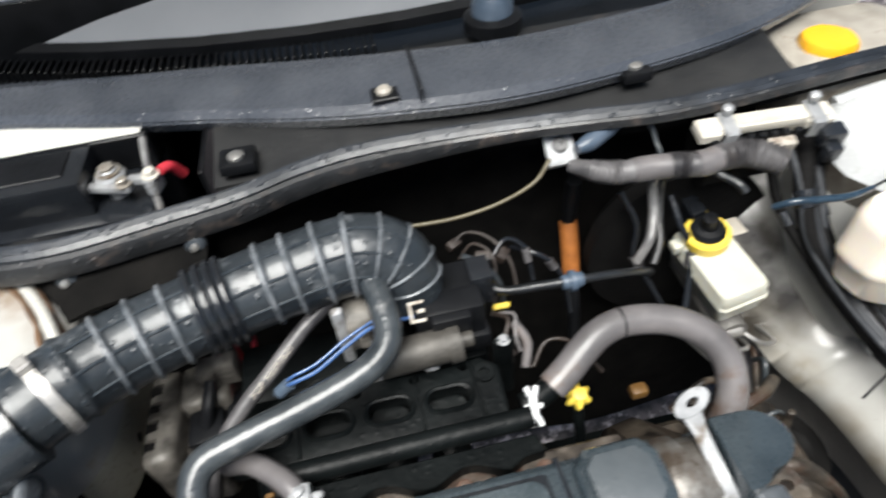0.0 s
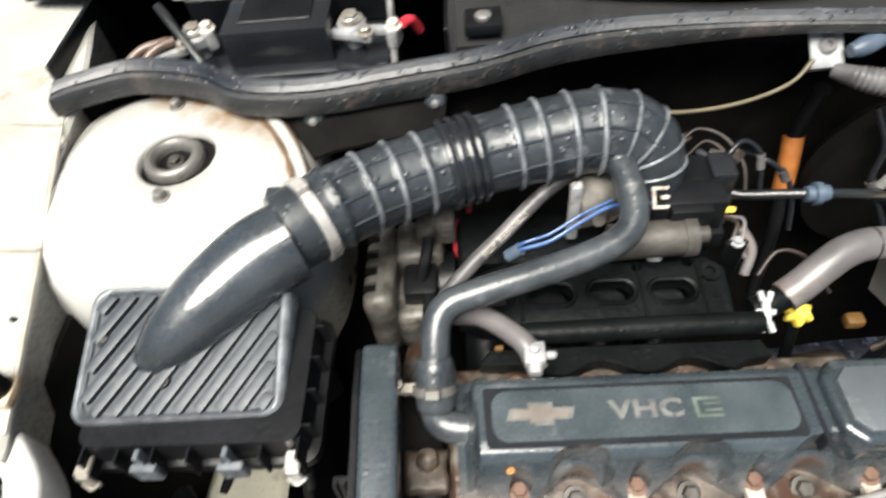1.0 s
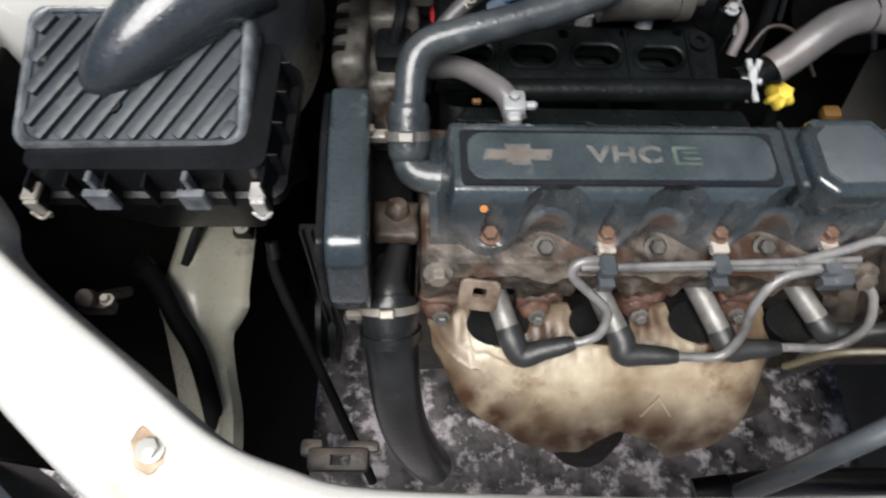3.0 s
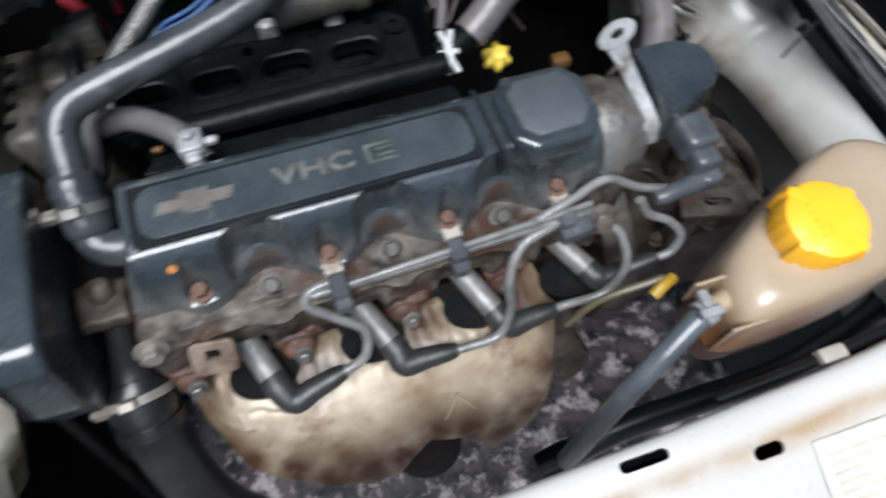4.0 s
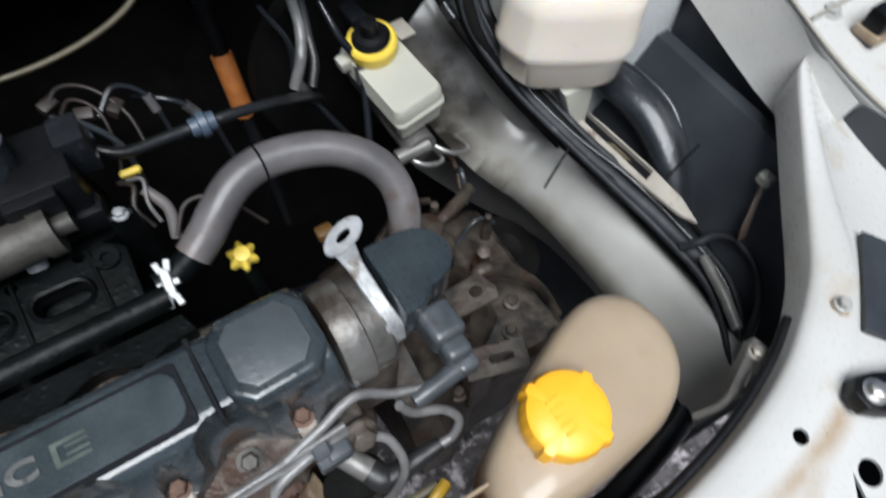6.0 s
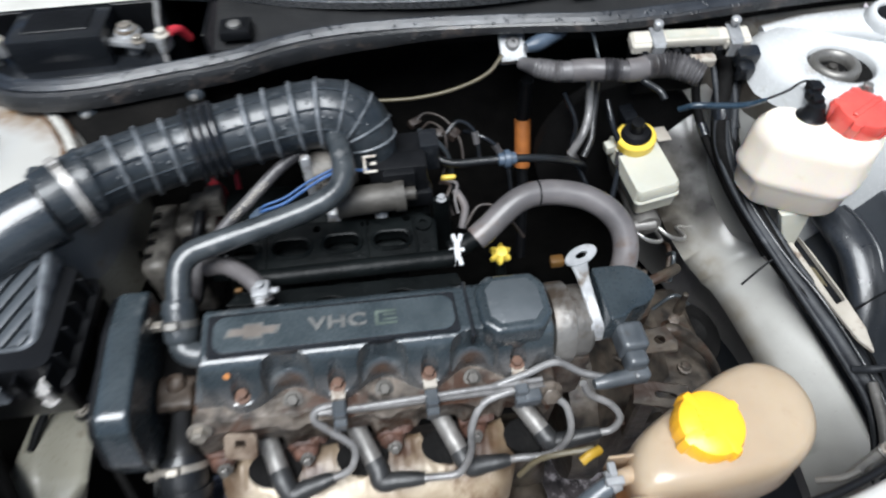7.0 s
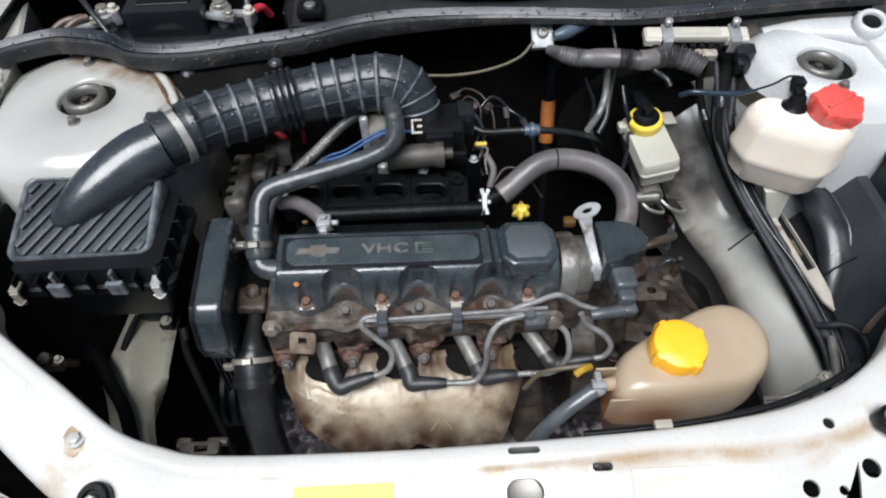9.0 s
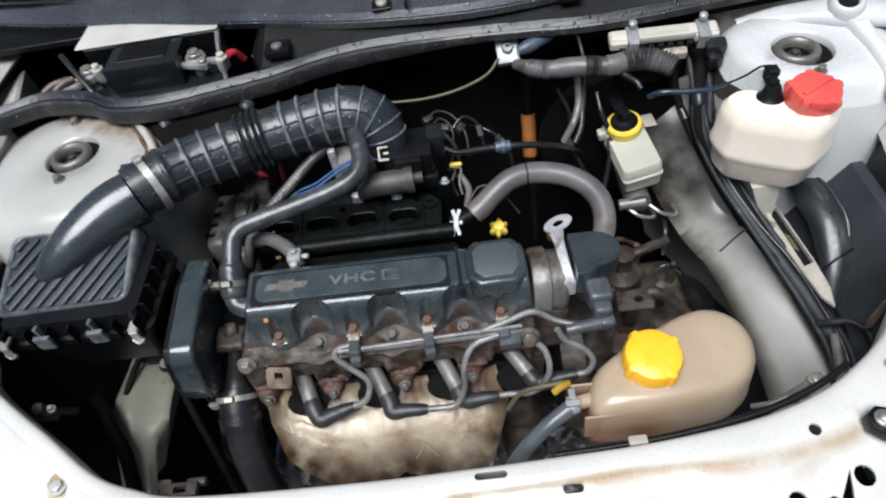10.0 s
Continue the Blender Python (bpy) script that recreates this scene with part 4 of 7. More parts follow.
def rrect(x0, x1, y0, y1, r, n=5):
    out = []
    for cx, cy, a in ((x1 - r, y0 + r, -90), (x1 - r, y1 - r, 0), (x0 + r, y1 - r, 90), (x0 + r, y0 + r, 180)):
        out += [(cx + r * math.cos(radians(a + 90 * k / n)), cy + r * math.sin(radians(a + 90 * k / n))) for k in range(n + 1)]
    return out
part("plate_border", eng(prism(rrect(-0.153, 0.074, 0.0085, 0.0530, 0.003), 0.040, 0.0479, 0.0006, 1)), GLOSSY, cover, "wet black border")
part("name_plate", eng(prism(rrect(-0.148, 0.071, 0.0120, 0.0500, 0.012), 0.044, 0.0489, 0.0006, 1)), PLATE, cover, "grey name plate")
tie = [(-0.025, -0.0045), (-0.009, -0.0045), (-0.009, -0.0085), (0.009, -0.0085), (0.009, -0.0045), (0.022, -0.0045), (0.025, 0.0045), (0.009, 0.0045), (0.009, 0.0085), (-0.009, 0.0085), (-0.009, 0.0045), (-0.022, 0.0045)]
tie_m = pose(-0.113, 0.0312, 0)
part("emblem_rim", eng(prism(tie, 0.0489, 0.0493, 0, m=tie_m)), EMBLEM, cover, "silver rim of a plain emblem")
part("emblem", eng(prism([(x * 0.86, y * 0.74) for x, y in tie], 0.0493, 0.0497, 0, m=tie_m)), GOLD, cover, "dull gold emblem")
lettering("lettering", "VHC", 0.0185, ENG @ pose(-0.037, 0.0312, 0.0492) @ Matrix.Diagonal((1.32, 1, 1, 1)), EMBLEM, cover, "silver letters", 0.0007)
sq = joined(*[rbox(x0, x1, y0, y1, 0.0488, 0.0494, 0) for x0, x1, y0, y1 in ((-0.003, 0.017, 0.0365, 0.0390), (-0.003, 0.017, 0.0235, 0.0258), (-0.003, 0.0002, 0.0258, 0.0365), (0.004, 0.017, 0.0330, 0.0346), (0.004, 0.017, 0.0280, 0.0298))])
part("letter_mark", eng(sq), GREENISH, cover, "green-grey square letter mark")
octo = [(0.0935, 0.010), (0.106, -0.003), (0.150, -0.002), (0.163, 0.013), (0.163, 0.048), (0.152, 0.063), (0.106, 0.063), (0.0935, 0.050)]
fil = part("oil_filler_lid", eng(prism(octo, 0.02, 0.055, 0.006, 3)), COVER, cover, "raised octagonal oil filler lid")
part("lid_face", eng(prism([(0.128 + (x - 0.128) * 0.74, 0.031 + (y - 0.031) * 0.74) for x, y in octo], 0.053, 0.0568, 0.0015, 2)), LIDFACE, fil)
part("filler_groove", eng(rbox(0.0835, 0.0875, 0.002, 0.064, 0.03, 0.0475, 0.001, 1)), GLOSSY, cover)
for c in (-0.129, -0.043, 0.043, 0.129):
    bolt("cover_bolt", ep(c, -0.008, 0.002), 0.0055, 0.008, IRON, engine, ENG.to_3x3().to_4x4(), "rusty cover bolt")
for c in (-0.12, -0.06, 0.02, 0.09):
    bolt("cover_bolt", ep(c, 0.080, -0.006), 0.005, 0.008, IRON, engine, ENG.to_3x3().to_4x4(), "rusty cover bolt")
part("yellow_dot", eng(lathe([(0.0029, 0), (0.0029, 0.0012), (0.0003, 0.0014)], pose(-0.137, -0.0025, 0.0335, 68), 14)), DOT, cover, "small orange paint dot")
head_bm = carved(eng(rbox(-0.178, 0.170, -0.026, 0.10, -0.060, -0.0125, 0.007, 3)), *[eng(lathe([(0.021, -0.05), (0.017, 0.05)], pose(c + 0.009, -0.03, -0.09, 75), 20)) for c in (-0.129, -0.043, 0.043, 0.129)])
part("cylinder_head", head_bm, ALU, engine, "grimy brown-stained aluminium cylinder head")
relief = []
for u in np.linspace(-0.176, 0.168, 120):
    row = []
    for q in np.linspace(0, 1, 14):
        w = -0.0135 - 0.047 * q
        near = min(abs(u - c - 0.009) for c in (-0.129, -0.043, 0.043, 0.129))
        bolt_u = min(abs(u - c) for c in (-0.172, -0.086, 0.0, 0.086, 0.160))
        out = 0.0015 + 0.0055 * math.exp(-(q / 0.16) ** 2) + 0.006 * math.exp(-(bolt_u / 0.010) ** 2) * (1 - 0.5 * q) + 0.0045 * math.exp(-((near - 0.024) / 0.004) ** 2) * smooth(0.3, 0.8, q)
        out += 0.0022 * noise.noise(Vector((u * 130, q * 7, 3.0))) + 0.0012 * noise.noise(Vector((u * 420, q * 20, 8.0)))
        out -= 0.012 * smooth(0.55, 1.0, q) * (1 - smooth(0.012, 0.022, near))
        row.append((u, -0.0265 - out, w))
    relief.append(row)
part("casting_relief", eng(skin([r + [(x, y + 0.012, z) for x, y, z in reversed(r)] for r in relief])), ALU, engine, "rough grimy casting face with bosses and webs", 60)
part("engine_block", eng(rbox(-0.18, 0.165, 0.005, 0.12, -0.42, -0.059, 0.004, 2)), GEARBOX, engine, "dark grimy engine block")
# Black face: shade in the gap behind the shield is in its colour.
part("gasket_face", eng(rbox(-0.178, 0.162, -0.014, 0.006, -0.10, -0.0595, 0.002, 1)), BLACKANDSHADE, engine, "exhaust face, black for the gap's painted shade")
for c in (-0.086, 0.0, 0.086):
    bolt("head_bolt", ep(c, -0.010, -0.013), 0.0062, 0.009, DUSTALU, engine, ENG.to_3x3().to_4x4() @ pose(0, 0, 0, 25))
bolt("head_bolt", ep(-0.167, -0.032, -0.006), 0.0075, 0.010, DULLZINC, engine, ENG.to_3x3().to_4x4() @ pose(0, 0, 0, 80), "large dirty head bolt")
bolt("head_bolt", ep(0.158, -0.034, -0.014), 0.009, 0.010, ALU, engine, ENG.to_3x3().to_4x4() @ pose(0, 0, 0, 60), "large dirty head bolt")

# exhaust heat shield with scalloped upper edge
SEC = spline([(-0.028, -0.086), (-0.052, -0.088), (-0.078, -0.096), (-0.101, -0.114), (-0.122, -0.138), (-0.140, -0.168), (-0.150, -0.204), (-0.148, -0.240)], 8)
PLUGS = [-0.120, -0.034, 0.052, 0.138]
def sec(s):
    i = s * (len(SEC) - 1)
    a = min(int(i), len(SEC) - 2)
    return SEC[a] + (SEC[a + 1] - SEC[a]) * (i - a)
rows = []
for u in np.linspace(-0.170, 0.140, 150):
    k = (u + 0.0150) / 0.1550
    s0 = 0.0
    for p in PLUGS:
        s0 = max(s0, 0.215 * math.sqrt(max(0.0, 1 - ((u - p - 0.009) / 0.0255) ** 2)))
    s1 = float(np.interp(u, [-0.168, -0.165, -0.152, -0.13, -0.095, -0.06, -0.038, -0.022, -0.004, 0.020, 0.036, 0.046, 0.082, 0.108, 0.126, 0.140], [0.24, 0.357, 0.417, 0.5, 0.62, 0.70, 0.70, 0.64, 0.595, 0.63, 0.70, 0.75, 0.69, 0.56, 0.417, 0.226]))
    end = max(0.0, (abs(k) - 0.72) / 0.28) ** 2
    row = []
    for s in np.linspace(s0, s1, 26):
        v, w = sec(s)
        fold = math.exp(-(((u + 0.125) / 0.04) ** 2 + ((s - 0.36) / 0.13) ** 2))
        dent = 0.0036 * fold * math.sin(s * 70 - u * 120) + 0.0030 * noise.noise(Vector((u * 45, s * 7, 1.0))) + 0.0010 * noise.noise(Vector((u * 140, s * 14, 4.0))) + 0.0005 * math.sin(u * 620) * math.exp(-(((s - 0.10) / 0.08) ** 2)) + 0.003 * math.exp(-(((u + 0.12) / 0.03) ** 2 + ((s - 0.75) / 0.05) ** 2))
        row.append((u, v * (1 - 0.45 * end) + dent, w - 0.014 * end + dent))
    rows.append(row)
ring = [[Vector(q) for q in r] + [Vector(q) + Vector((0, 0.002, -0.002)) for q in reversed(r)] for r in rows]
# Brown scorch on the edges; the lower band's shade is painted in too.
SCORCHSHADED = stained("scorched_shaded_heat_shield", SHIELD, [tuple(ep(u, *sec(q)) - Vector((-0.05, 0.3, 0.3))) for u, q in ((-0.168, 0.16), (-0.166, 0.30), (-0.158, 0.36), (-0.140, 0.44), (-0.115, 0.52), (-0.085, 0.60), (-0.055, 0.64), (-0.03, 0.62), (0.0, 0.58), (0.03, 0.62), (0.06, 0.66), (0.09, 0.60), (0.115, 0.50), (0.132, 0.42), (0.136, 0.25), (-0.075, 0.12), (0.01, 0.10), (0.09, 0.1))], (0.040, 0.016, 0.006), 0.008, 0.046, 0.02, 0.52, 34)
shield = part("heat_shield", eng(skin(ring)), SCORCHSHADED, engine, "cream exhaust heat shield with brown scorch stains and painted lower shade", 60)
part("stamped_mark", eng(joined(*[rbox(-0.0125, 0.0125, -0.0008, 0.0008, 0, 0.0012, 0, m=pose(0.0245 + dx, -0.1085, -0.1205) @ pose(0, 0, 0, 48) @ pose(0, 0, 0, 0, 0, a)) for dx, a in ((-0.006, 55), (0.006, -55))])), SHIELD, shield, "stamped triangle mark")
part("oil_filter", eng(lathe([(0.01, -0.02), (0.025, -0.018), (0.028, -0.01), (0.028, 0.07), (0.025, 0.078), (0.01, 0.08)], pose(0.155, -0.020, -0.24, 70, 0, 0), 24)), GEARBOX, engine, "grimy oil filter can under the head")
part("starter", eng(joined(tube([(0.13, -0.02, -0.13), (0.155, -0.035, -0.19), (0.16, -0.04, -0.28)], [0.02, 0.028, 0.03], 16), rbox(0.12, 0.19, -0.01, 0.05, -0.25, -0.10, 0.008, 2))), GEARBOX, engine, "grimy dark starter housing")
part("exhaust_manifold", eng(joined(*[tube([(p + 0.045, -0.015, -0.125), (p + 0.04, -0.05, -0.135), (0.03, -0.07, -0.20)], 0.019, 12) for p in (-0.129, -0.043, 0.043)])), IRON, engine, "rusty exhaust manifold under the shield")
part("downpipe", eng(tube([(-0.01, -0.085, -0.17), (-0.005, -0.098, -0.24), (0.02, -0.085, -0.36), (0.05, 0.05, -0.50)], [0.036, 0.040, 0.034, 0.03], 18)), SHADEBLACK, engine, "exhaust downpipe, black for the shade under the shield")
for c in (-0.162, -0.083, 0.004, 0.088):
    lug = joined(lathe([(0.0005, 0.011), (0.009, 0.010), (0.0125, 0.005), (0.013, -0.012), (0.0005, -0.012)], pose(c, -0.030, -0.080, 60), 24), rbox(c - 0.015, c + 0.015, -0.034, -0.012, -0.088, -0.064, 0.006, 3), lathe([(0.0005, 0.006), (0.007, 0.004), (0.009, -0.006), (0.0005, -0.01)], pose(c + 0.015, -0.026, -0.066, 40), 16))
    for vert in lug.verts:
        vert.co += 0.0028 * noise.noise_vector(vert.co * 110)
    part("manifold_lug", eng(lug), SOOTIRON, engine, "sooty rusty manifold lug", 60)
    bolt("manifold_nut", ep(c + 0.002, -0.040, -0.080), 0.005, 0.009, ALUCLEAN, engine, ENG.to_3x3().to_4x4() @ pose(0, 0, 0, 60))
tab = carved(prism(rrect(-0.018, 0.018, -0.016, 0.016, 0.006), 0, 0.004, 0.001, 1), prism(rrect(-0.006, 0.006, -0.001, 0.009, 0.002), -0.01, 0.02, 0))
tab.transform(ENG @ pose(-0.135, -0.040, -0.030, 56, 0, -8) @ Matrix.Diagonal((0.84, 0.84, 1, 1)))
part("lifting_tab", tab, RUSTTAB, engine, "grimy slotted lifting tab")

# timing belt cover
prof = [(0.104, 0.030), (0.06, 0.038), (-0.028, 0.034), (-0.040, 0.022), (-0.050, -0.020), (-0.044, -0.052), (-0.018, -0.080), (0.03, -0.10), (0.11, -0.10), (0.112, -0.02)]
tcv = part("timing_cover", eng(prism(prof, -0.245, -0.216, 0.005, 3, axis="x")), COVER, engine, "tall grey plastic timing belt cover")
part("cover_rib", eng(prism([(v * 0.97 + 0.001, w * 0.95 - 0.002) for v, w in prof], -0.251, -0.245, 0.003, 2, axis="x")), BLACK, tcv)
fhs = joined(rbox(-0.214, -0.180, -0.018, 0.016, -0.036, -0.024, 0.005, 3), lathe([(0.0005, 0.008), (0.007, 0.007), (0.009, 0.0), (0.009, -0.02)], pose(-0.196, 0.006, -0.024), 16))
bmesh.ops.subdivide_edges(fhs, edges=[e for e in fhs.edges if e.calc_length() > 0.012], cuts=3, use_grid_fill=True)
for vert in fhs.verts:
    vert.co += 0.0026 * noise.noise_vector(vert.co * 90) + Vector((0, 0.018, 0.006))
part("front_housing", eng(fhs), GRIMEBROWN, engine, "brown-stained housing beside the timing cover", 60)
# Added plate: the shade of the gap beside the belt, put into colour.
part("gap_backing", eng(rbox(-0.217, -0.183, 0.010, 0.09, -0.20, -0.034, 0.004, 2)), BLACKANDSHADE, engine, "black plate standing in for the gap's shade")
part("crank_pulley", eng(lathe([(0.02, -0.01), (0.055, -0.01), (0.055, -0.004), (0.048, 0.0), (0.055, 0.004), (0.055, 0.012), (0.02, 0.012)], pose(-0.275, 0.04, -0.30, 0, 90), 32)), DARKMETAL, engine, "black crank pulley")
comb = [(-0.2540, 0.019), (-0.2715, 0.019)] + [(-0.2715 + 0.00175 * k, 0.012 if k % 4 < 2 else 0.0155) for k in range(11)]
part("drive_belt", eng(prism(comb, -0.30, -0.03, 0)), BLACK, engine, "black ribbed drive belt")

# intake flange, ports and fuel rail
pl = [(-0.165, 0.128), (-0.150, 0.178), (-0.12, 0.190), (0.03, 0.186), (0.062, 0.190), (0.078, 0.178), (0.074, 0.128)]
ports = [(-0.137, 0.155), (-0.083, 0.155), (-0.029, 0.156), (0.025, 0.155)]
cuts = [prism(stadium(x, y, 0.010, 0.0095), -0.05, 0.05, 0) for x, y in ports] + [lathe([(0.0045, -0.05), (0.0045, 0.05)], pose(x, y, 0), 12) for x, y in ((0.062, 0.172), (-0.055, 0.178), (-0.002, 0.180), (0.045, 0.183), (-0.11, 0.18))]
slope = pose(0, 0.155, 0.012, 6) @ pose(0, -0.155, 0)
flange = carved(prism(pl, -0.012, 0.0, 0.003, 2), *cuts)
flange.transform(ENG @ slope)
fl = part("intake_flange", flange, DARKMETAL, engine, "black metal intake flange with oval ports")
for x, y in ports:
    rim = skin([[(q[0], q[1], z) for q in stadium(x, y, 0.010, r)] for r, z in ((0.0095, -0.004), (0.0095, 0.0025), (0.0115, 0.0035), (0.0135, 0.001), (0.0135, -0.004))], ends=False)
    rim.transform(ENG @ slope)
    part("port_rim", rim, DARKMETAL, fl, "worn raised port rim")
for x in (-0.11, -0.002, 0.052):
    part("flange_rib", eng(rbox(x - 0.0015, x + 0.0015, 0.13, 0.185, -0.002, 0.0025, 0.0008, 1, slope)), DARKMETAL, fl)
part("boss", eng(lathe([(0.0045, 0.0), (0.0045, 0.004), (0.0095, 0.004), (0.0095, -0.002)], slope @ pose(0.062, 0.172, 0), 18)), DARKMETAL, fl)
for x in (-0.035, 0.018):
    part("nozzle_cap", eng(lathe([(0.0075, -0.004), (0.0075, 0.004), (0.0085, 0.006), (0.006, 0.009), (0.004, 0.008), (0.0003, 0.006)], pose(x, 0.194, 0.014, -25), 16)), WHITEMETAL, engine, "pale round fitting")
part("intake_runner", eng(joined(*[tube([(x, 0.155, -0.01), (x, 0.16, -0.05), (x, 0.12, -0.07)], 0.020, 14) for x, y in ports])), DARKMETAL, engine, "dark intake runners")
part("fuel_rail", eng(tube([(-0.125, 0.116, 0.014), (-0.02, 0.116, 0.017), (0.088, 0.116, 0.019)], 0.0095, 16)), DARKMETAL, engine, "black fuel rail tube")
low = [(-0.14, 0.108)] + [(0.09, 0.108), (0.095, 0.092), (0.075, 0.090)] + [(x, 0.088 + 0.006 * math.sin((x + 0.14) * 85)) for x in np.linspace(0.06, -0.13, 30)] + [(-0.15, 0.095)]
part("lower_flange", eng(prism(low, -0.012, 0.004, 0.001, 1)), DARKMETAL, engine, "black scalloped lower flange")
part("plenum", eng(rbox(-0.16, 0.08, 0.20, 0.27, -0.10, 0.0, 0.012, 2)), DARKMETAL, engine, "dark intake plenum behind the flange")

# right end: thermostat side, ignition housing, lifting bracket
part("cam_housing", eng(lathe([(0.03, 0), (0.040, 0.002), (0.042, 0.008), (0.042, 0.022), (0.037, 0.024), (0.037, 0.04), (0.034, 0.044), (0.02, 0.046)], pose(0.168, 0.036, -0.002, 0, 90), 36)), ALUCLEAN, engine, "bright cast cam housing ring")
part("housing_neck", eng(rbox(0.165, 0.215, 0.0, 0.075, -0.10, -0.02, 0.008, 2)), ALU, engine)
tong = [(0.219, 0.067)] + [(0.247 + 0.030 * math.cos(a), 0.041 + 0.026 * math.sin(a)) for a in np.linspace(1.57, -1.57, 14)] + [(0.236, 0.006), (0.219, 0.004)]
part("ignition_cover", eng(prism(tong, 0.005, 0.045, 0.004, 3)), COVER, engine, "rounded grey plastic ignition cover")
ip = part("ignition_plug", eng(joined(rbox(0.229, 0.256, -0.020, 0.010, 0.004, 0.030, 0.006, 3), rbox(0.232, 0.253, -0.034, -0.016, 0.000, 0.022, 0.006, 3))), PLUGGREY, engine, "grey plug connector", 60)
part("plug_barrel", eng(joined(tube([(0.200, -0.038, -0.002), (0.214, -0.037, -0.001), (0.250, -0.034, 0.001)], [0.005, 0.0072, 0.0076], 16), rbox(0.238, 0.256, -0.042, -0.026, -0.008, 0.008, 0.005, 3))), PLUGGREY, ip, "grey cable barrel", 60)
ring_bm = carved(prism([(0.0195 * math.cos(a), 0.0098 * math.sin(a)) for a in np.linspace(0, 2 * math.pi, 20, endpoint=False)], -0.002, 0.002, 0.0008, 1), prism([(0.0075 * math.cos(a), 0.0032 * math.sin(a)) for a in np.linspace(0, 2 * math.pi, 14, endpoint=False)], -0.01, 0.01, 0))
ring_bm.transform(Matrix.Translation((0.148, 0.369, 0.790)) @ pose(0, 0, 0, 14, 0, 26))
strap = skin([[(x + dx, y + dy, z + dz) for dx, dy, dz in ((-w, 0, 0), (w, 0, 0), (w, 0.004, -0.003), (-w, 0.004, -0.003))] for x, y, z, w in ((0.144, 0.364, 0.790, 0.010), (0.145, 0.345, 0.786, 0.0065), (0.148, 0.31, 0.776, 0.006), (0.150, 0.296, 0.766, 0.0075), (0.150, 0.291, 0.75, 0.006))])
bmesh.ops.bevel(strap, geom=list(strap.edges), offset=0.0012, segments=1, affect="EDGES")
part("lifting_bracket", joined(ring_bm, strap), WHITEMETAL, engine, "pale zinc lifting bracket with an eye")
part("dipstick_cap", lathe([(0.006, -0.004), (0.0105, -0.002), (0.0115, 0.003), (0.011, 0.008), (0.009, 0.0105), (0.0065, 0.0145), (0.0005, 0.015)], pose(0.079, 0.436, 0.718, 18, 0, 10), 60, lambda a, r, h: 1 + 0.2 * math.sin(a * 6) * (0.008 < r)), LEMON, engine, "bright yellow star-shaped dipstick cap")
part("dipstick_tube", tube([(0.079, 0.434, 0.717), (0.081, 0.425, 0.68), (0.085, 0.40, 0.60)], 0.006, 10), DARKMETAL, engine)

# gearbox
gb = thing("gearbox", (0.25, 0.33, 0.3), "grimy brown gearbox casing beside the engine", "gearbox")
part("casing", joined(lathe([(0.05, 0), (0.12, 0.01), (0.125, 0.04), (0.10, 0.08), (0.07, 0.15), (0.04, 0.16)], pose(0.13, 0.36, 0.52, 0, 90), 30), rbox(0.18, 0.34, 0.27, 0.46, 0.40, 0.58, 0.02, 3)), GEARBOX, gb)
for a in range(7):
    bolt("casing_bolt", (0.20 + 0.02 * a, 0.275 + 0.027 * (a % 3), 0.585), 0.006, 0.009, ALU, gb)
part("selector_tower", joined(lathe([(0.03, 0), (0.03, 0.03), (0.016, 0.045), (0.016, 0.07), (0.002, 0.072)], pose(0.25, 0.42, 0.58), 20), tube([(0.25, 0.42, 0.64), (0.29, 0.43, 0.645), (0.32, 0.45, 0.63)], 0.007, 10)), GEARBOX, gb)
part("breather", lathe([(0.012, 0), (0.012, 0.02), (0.007, 0.025), (0.007, 0.04), (0.001, 0.042)], pose(0.295, 0.38, 0.58), 14), ALU, gb)
brk = carved(rbox(-0.03, 0.035, -0.018, 0.018, 0, 0.004, 0.001, 1), prism(stadium(0.008, 0, 0.008, 0.005), -0.01, 0.02, 0))
brk.transform(pose(0.228, 0.268, 0.655, 5, -4, -18) @ Matrix.Diagonal((0.9, 0.8, 1, 1)))
part("slotted_bracket", brk, GEARBOX, gb, "rusty slotted mounting bracket")
part("bracket_post", rbox(0.205, 0.228, 0.262, 0.282, 0.55, 0.655, 0.003, 1), GEARBOX, gb)
cab = carved(prism([(0.217, 0.313), (0.262, 0.311), (0.266, 0.322), (0.258, 0.344), (0.219, 0.341)], 0, 0.004, 0.001, 1), prism(stadium(0.246, 0.327, 0.001, 0.0055), -0.01, 0.02, 0))
cab.transform(pose(0, 0, 0.652, 2, -1))
part("cable_plate", cab, GEARBOX, gb, "grimy plate with a round hole")
part("plate_post", rbox(0.232, 0.250, 0.330, 0.345, 0.56, 0.650, 0.003, 1), GEARBOX, gb)
part("clutch_cable", tube([(0.250, 0.350, 0.640), (0.275, 0.352, 0.645), (0.300, 0.345, 0.630), (0.330, 0.325, 0.600), (0.345, 0.30, 0.56)], [0.004, 0.008, 0.008, 0.005, 0.005], 12), GEARBOX, gb, "grimy clutch cable")

# ---- spark plug leads and their rail ----
BOOTS = [((-0.105, -0.058, -0.076), (-0.096, -0.073, -0.082), (-0.045, -0.066, -0.066)),
         ((-0.014, -0.060, -0.078), (-0.010, -0.073, -0.083), (0.042, -0.078, -0.078)),
         ((0.072, -0.062, -0.076), (0.080, -0.072, -0.080), (0.128, -0.072, -0.075)),
         ((0.160, -0.052, -0.076), (0.170, -0.060, -0.078), (0.225, -0.062, -0.060))]
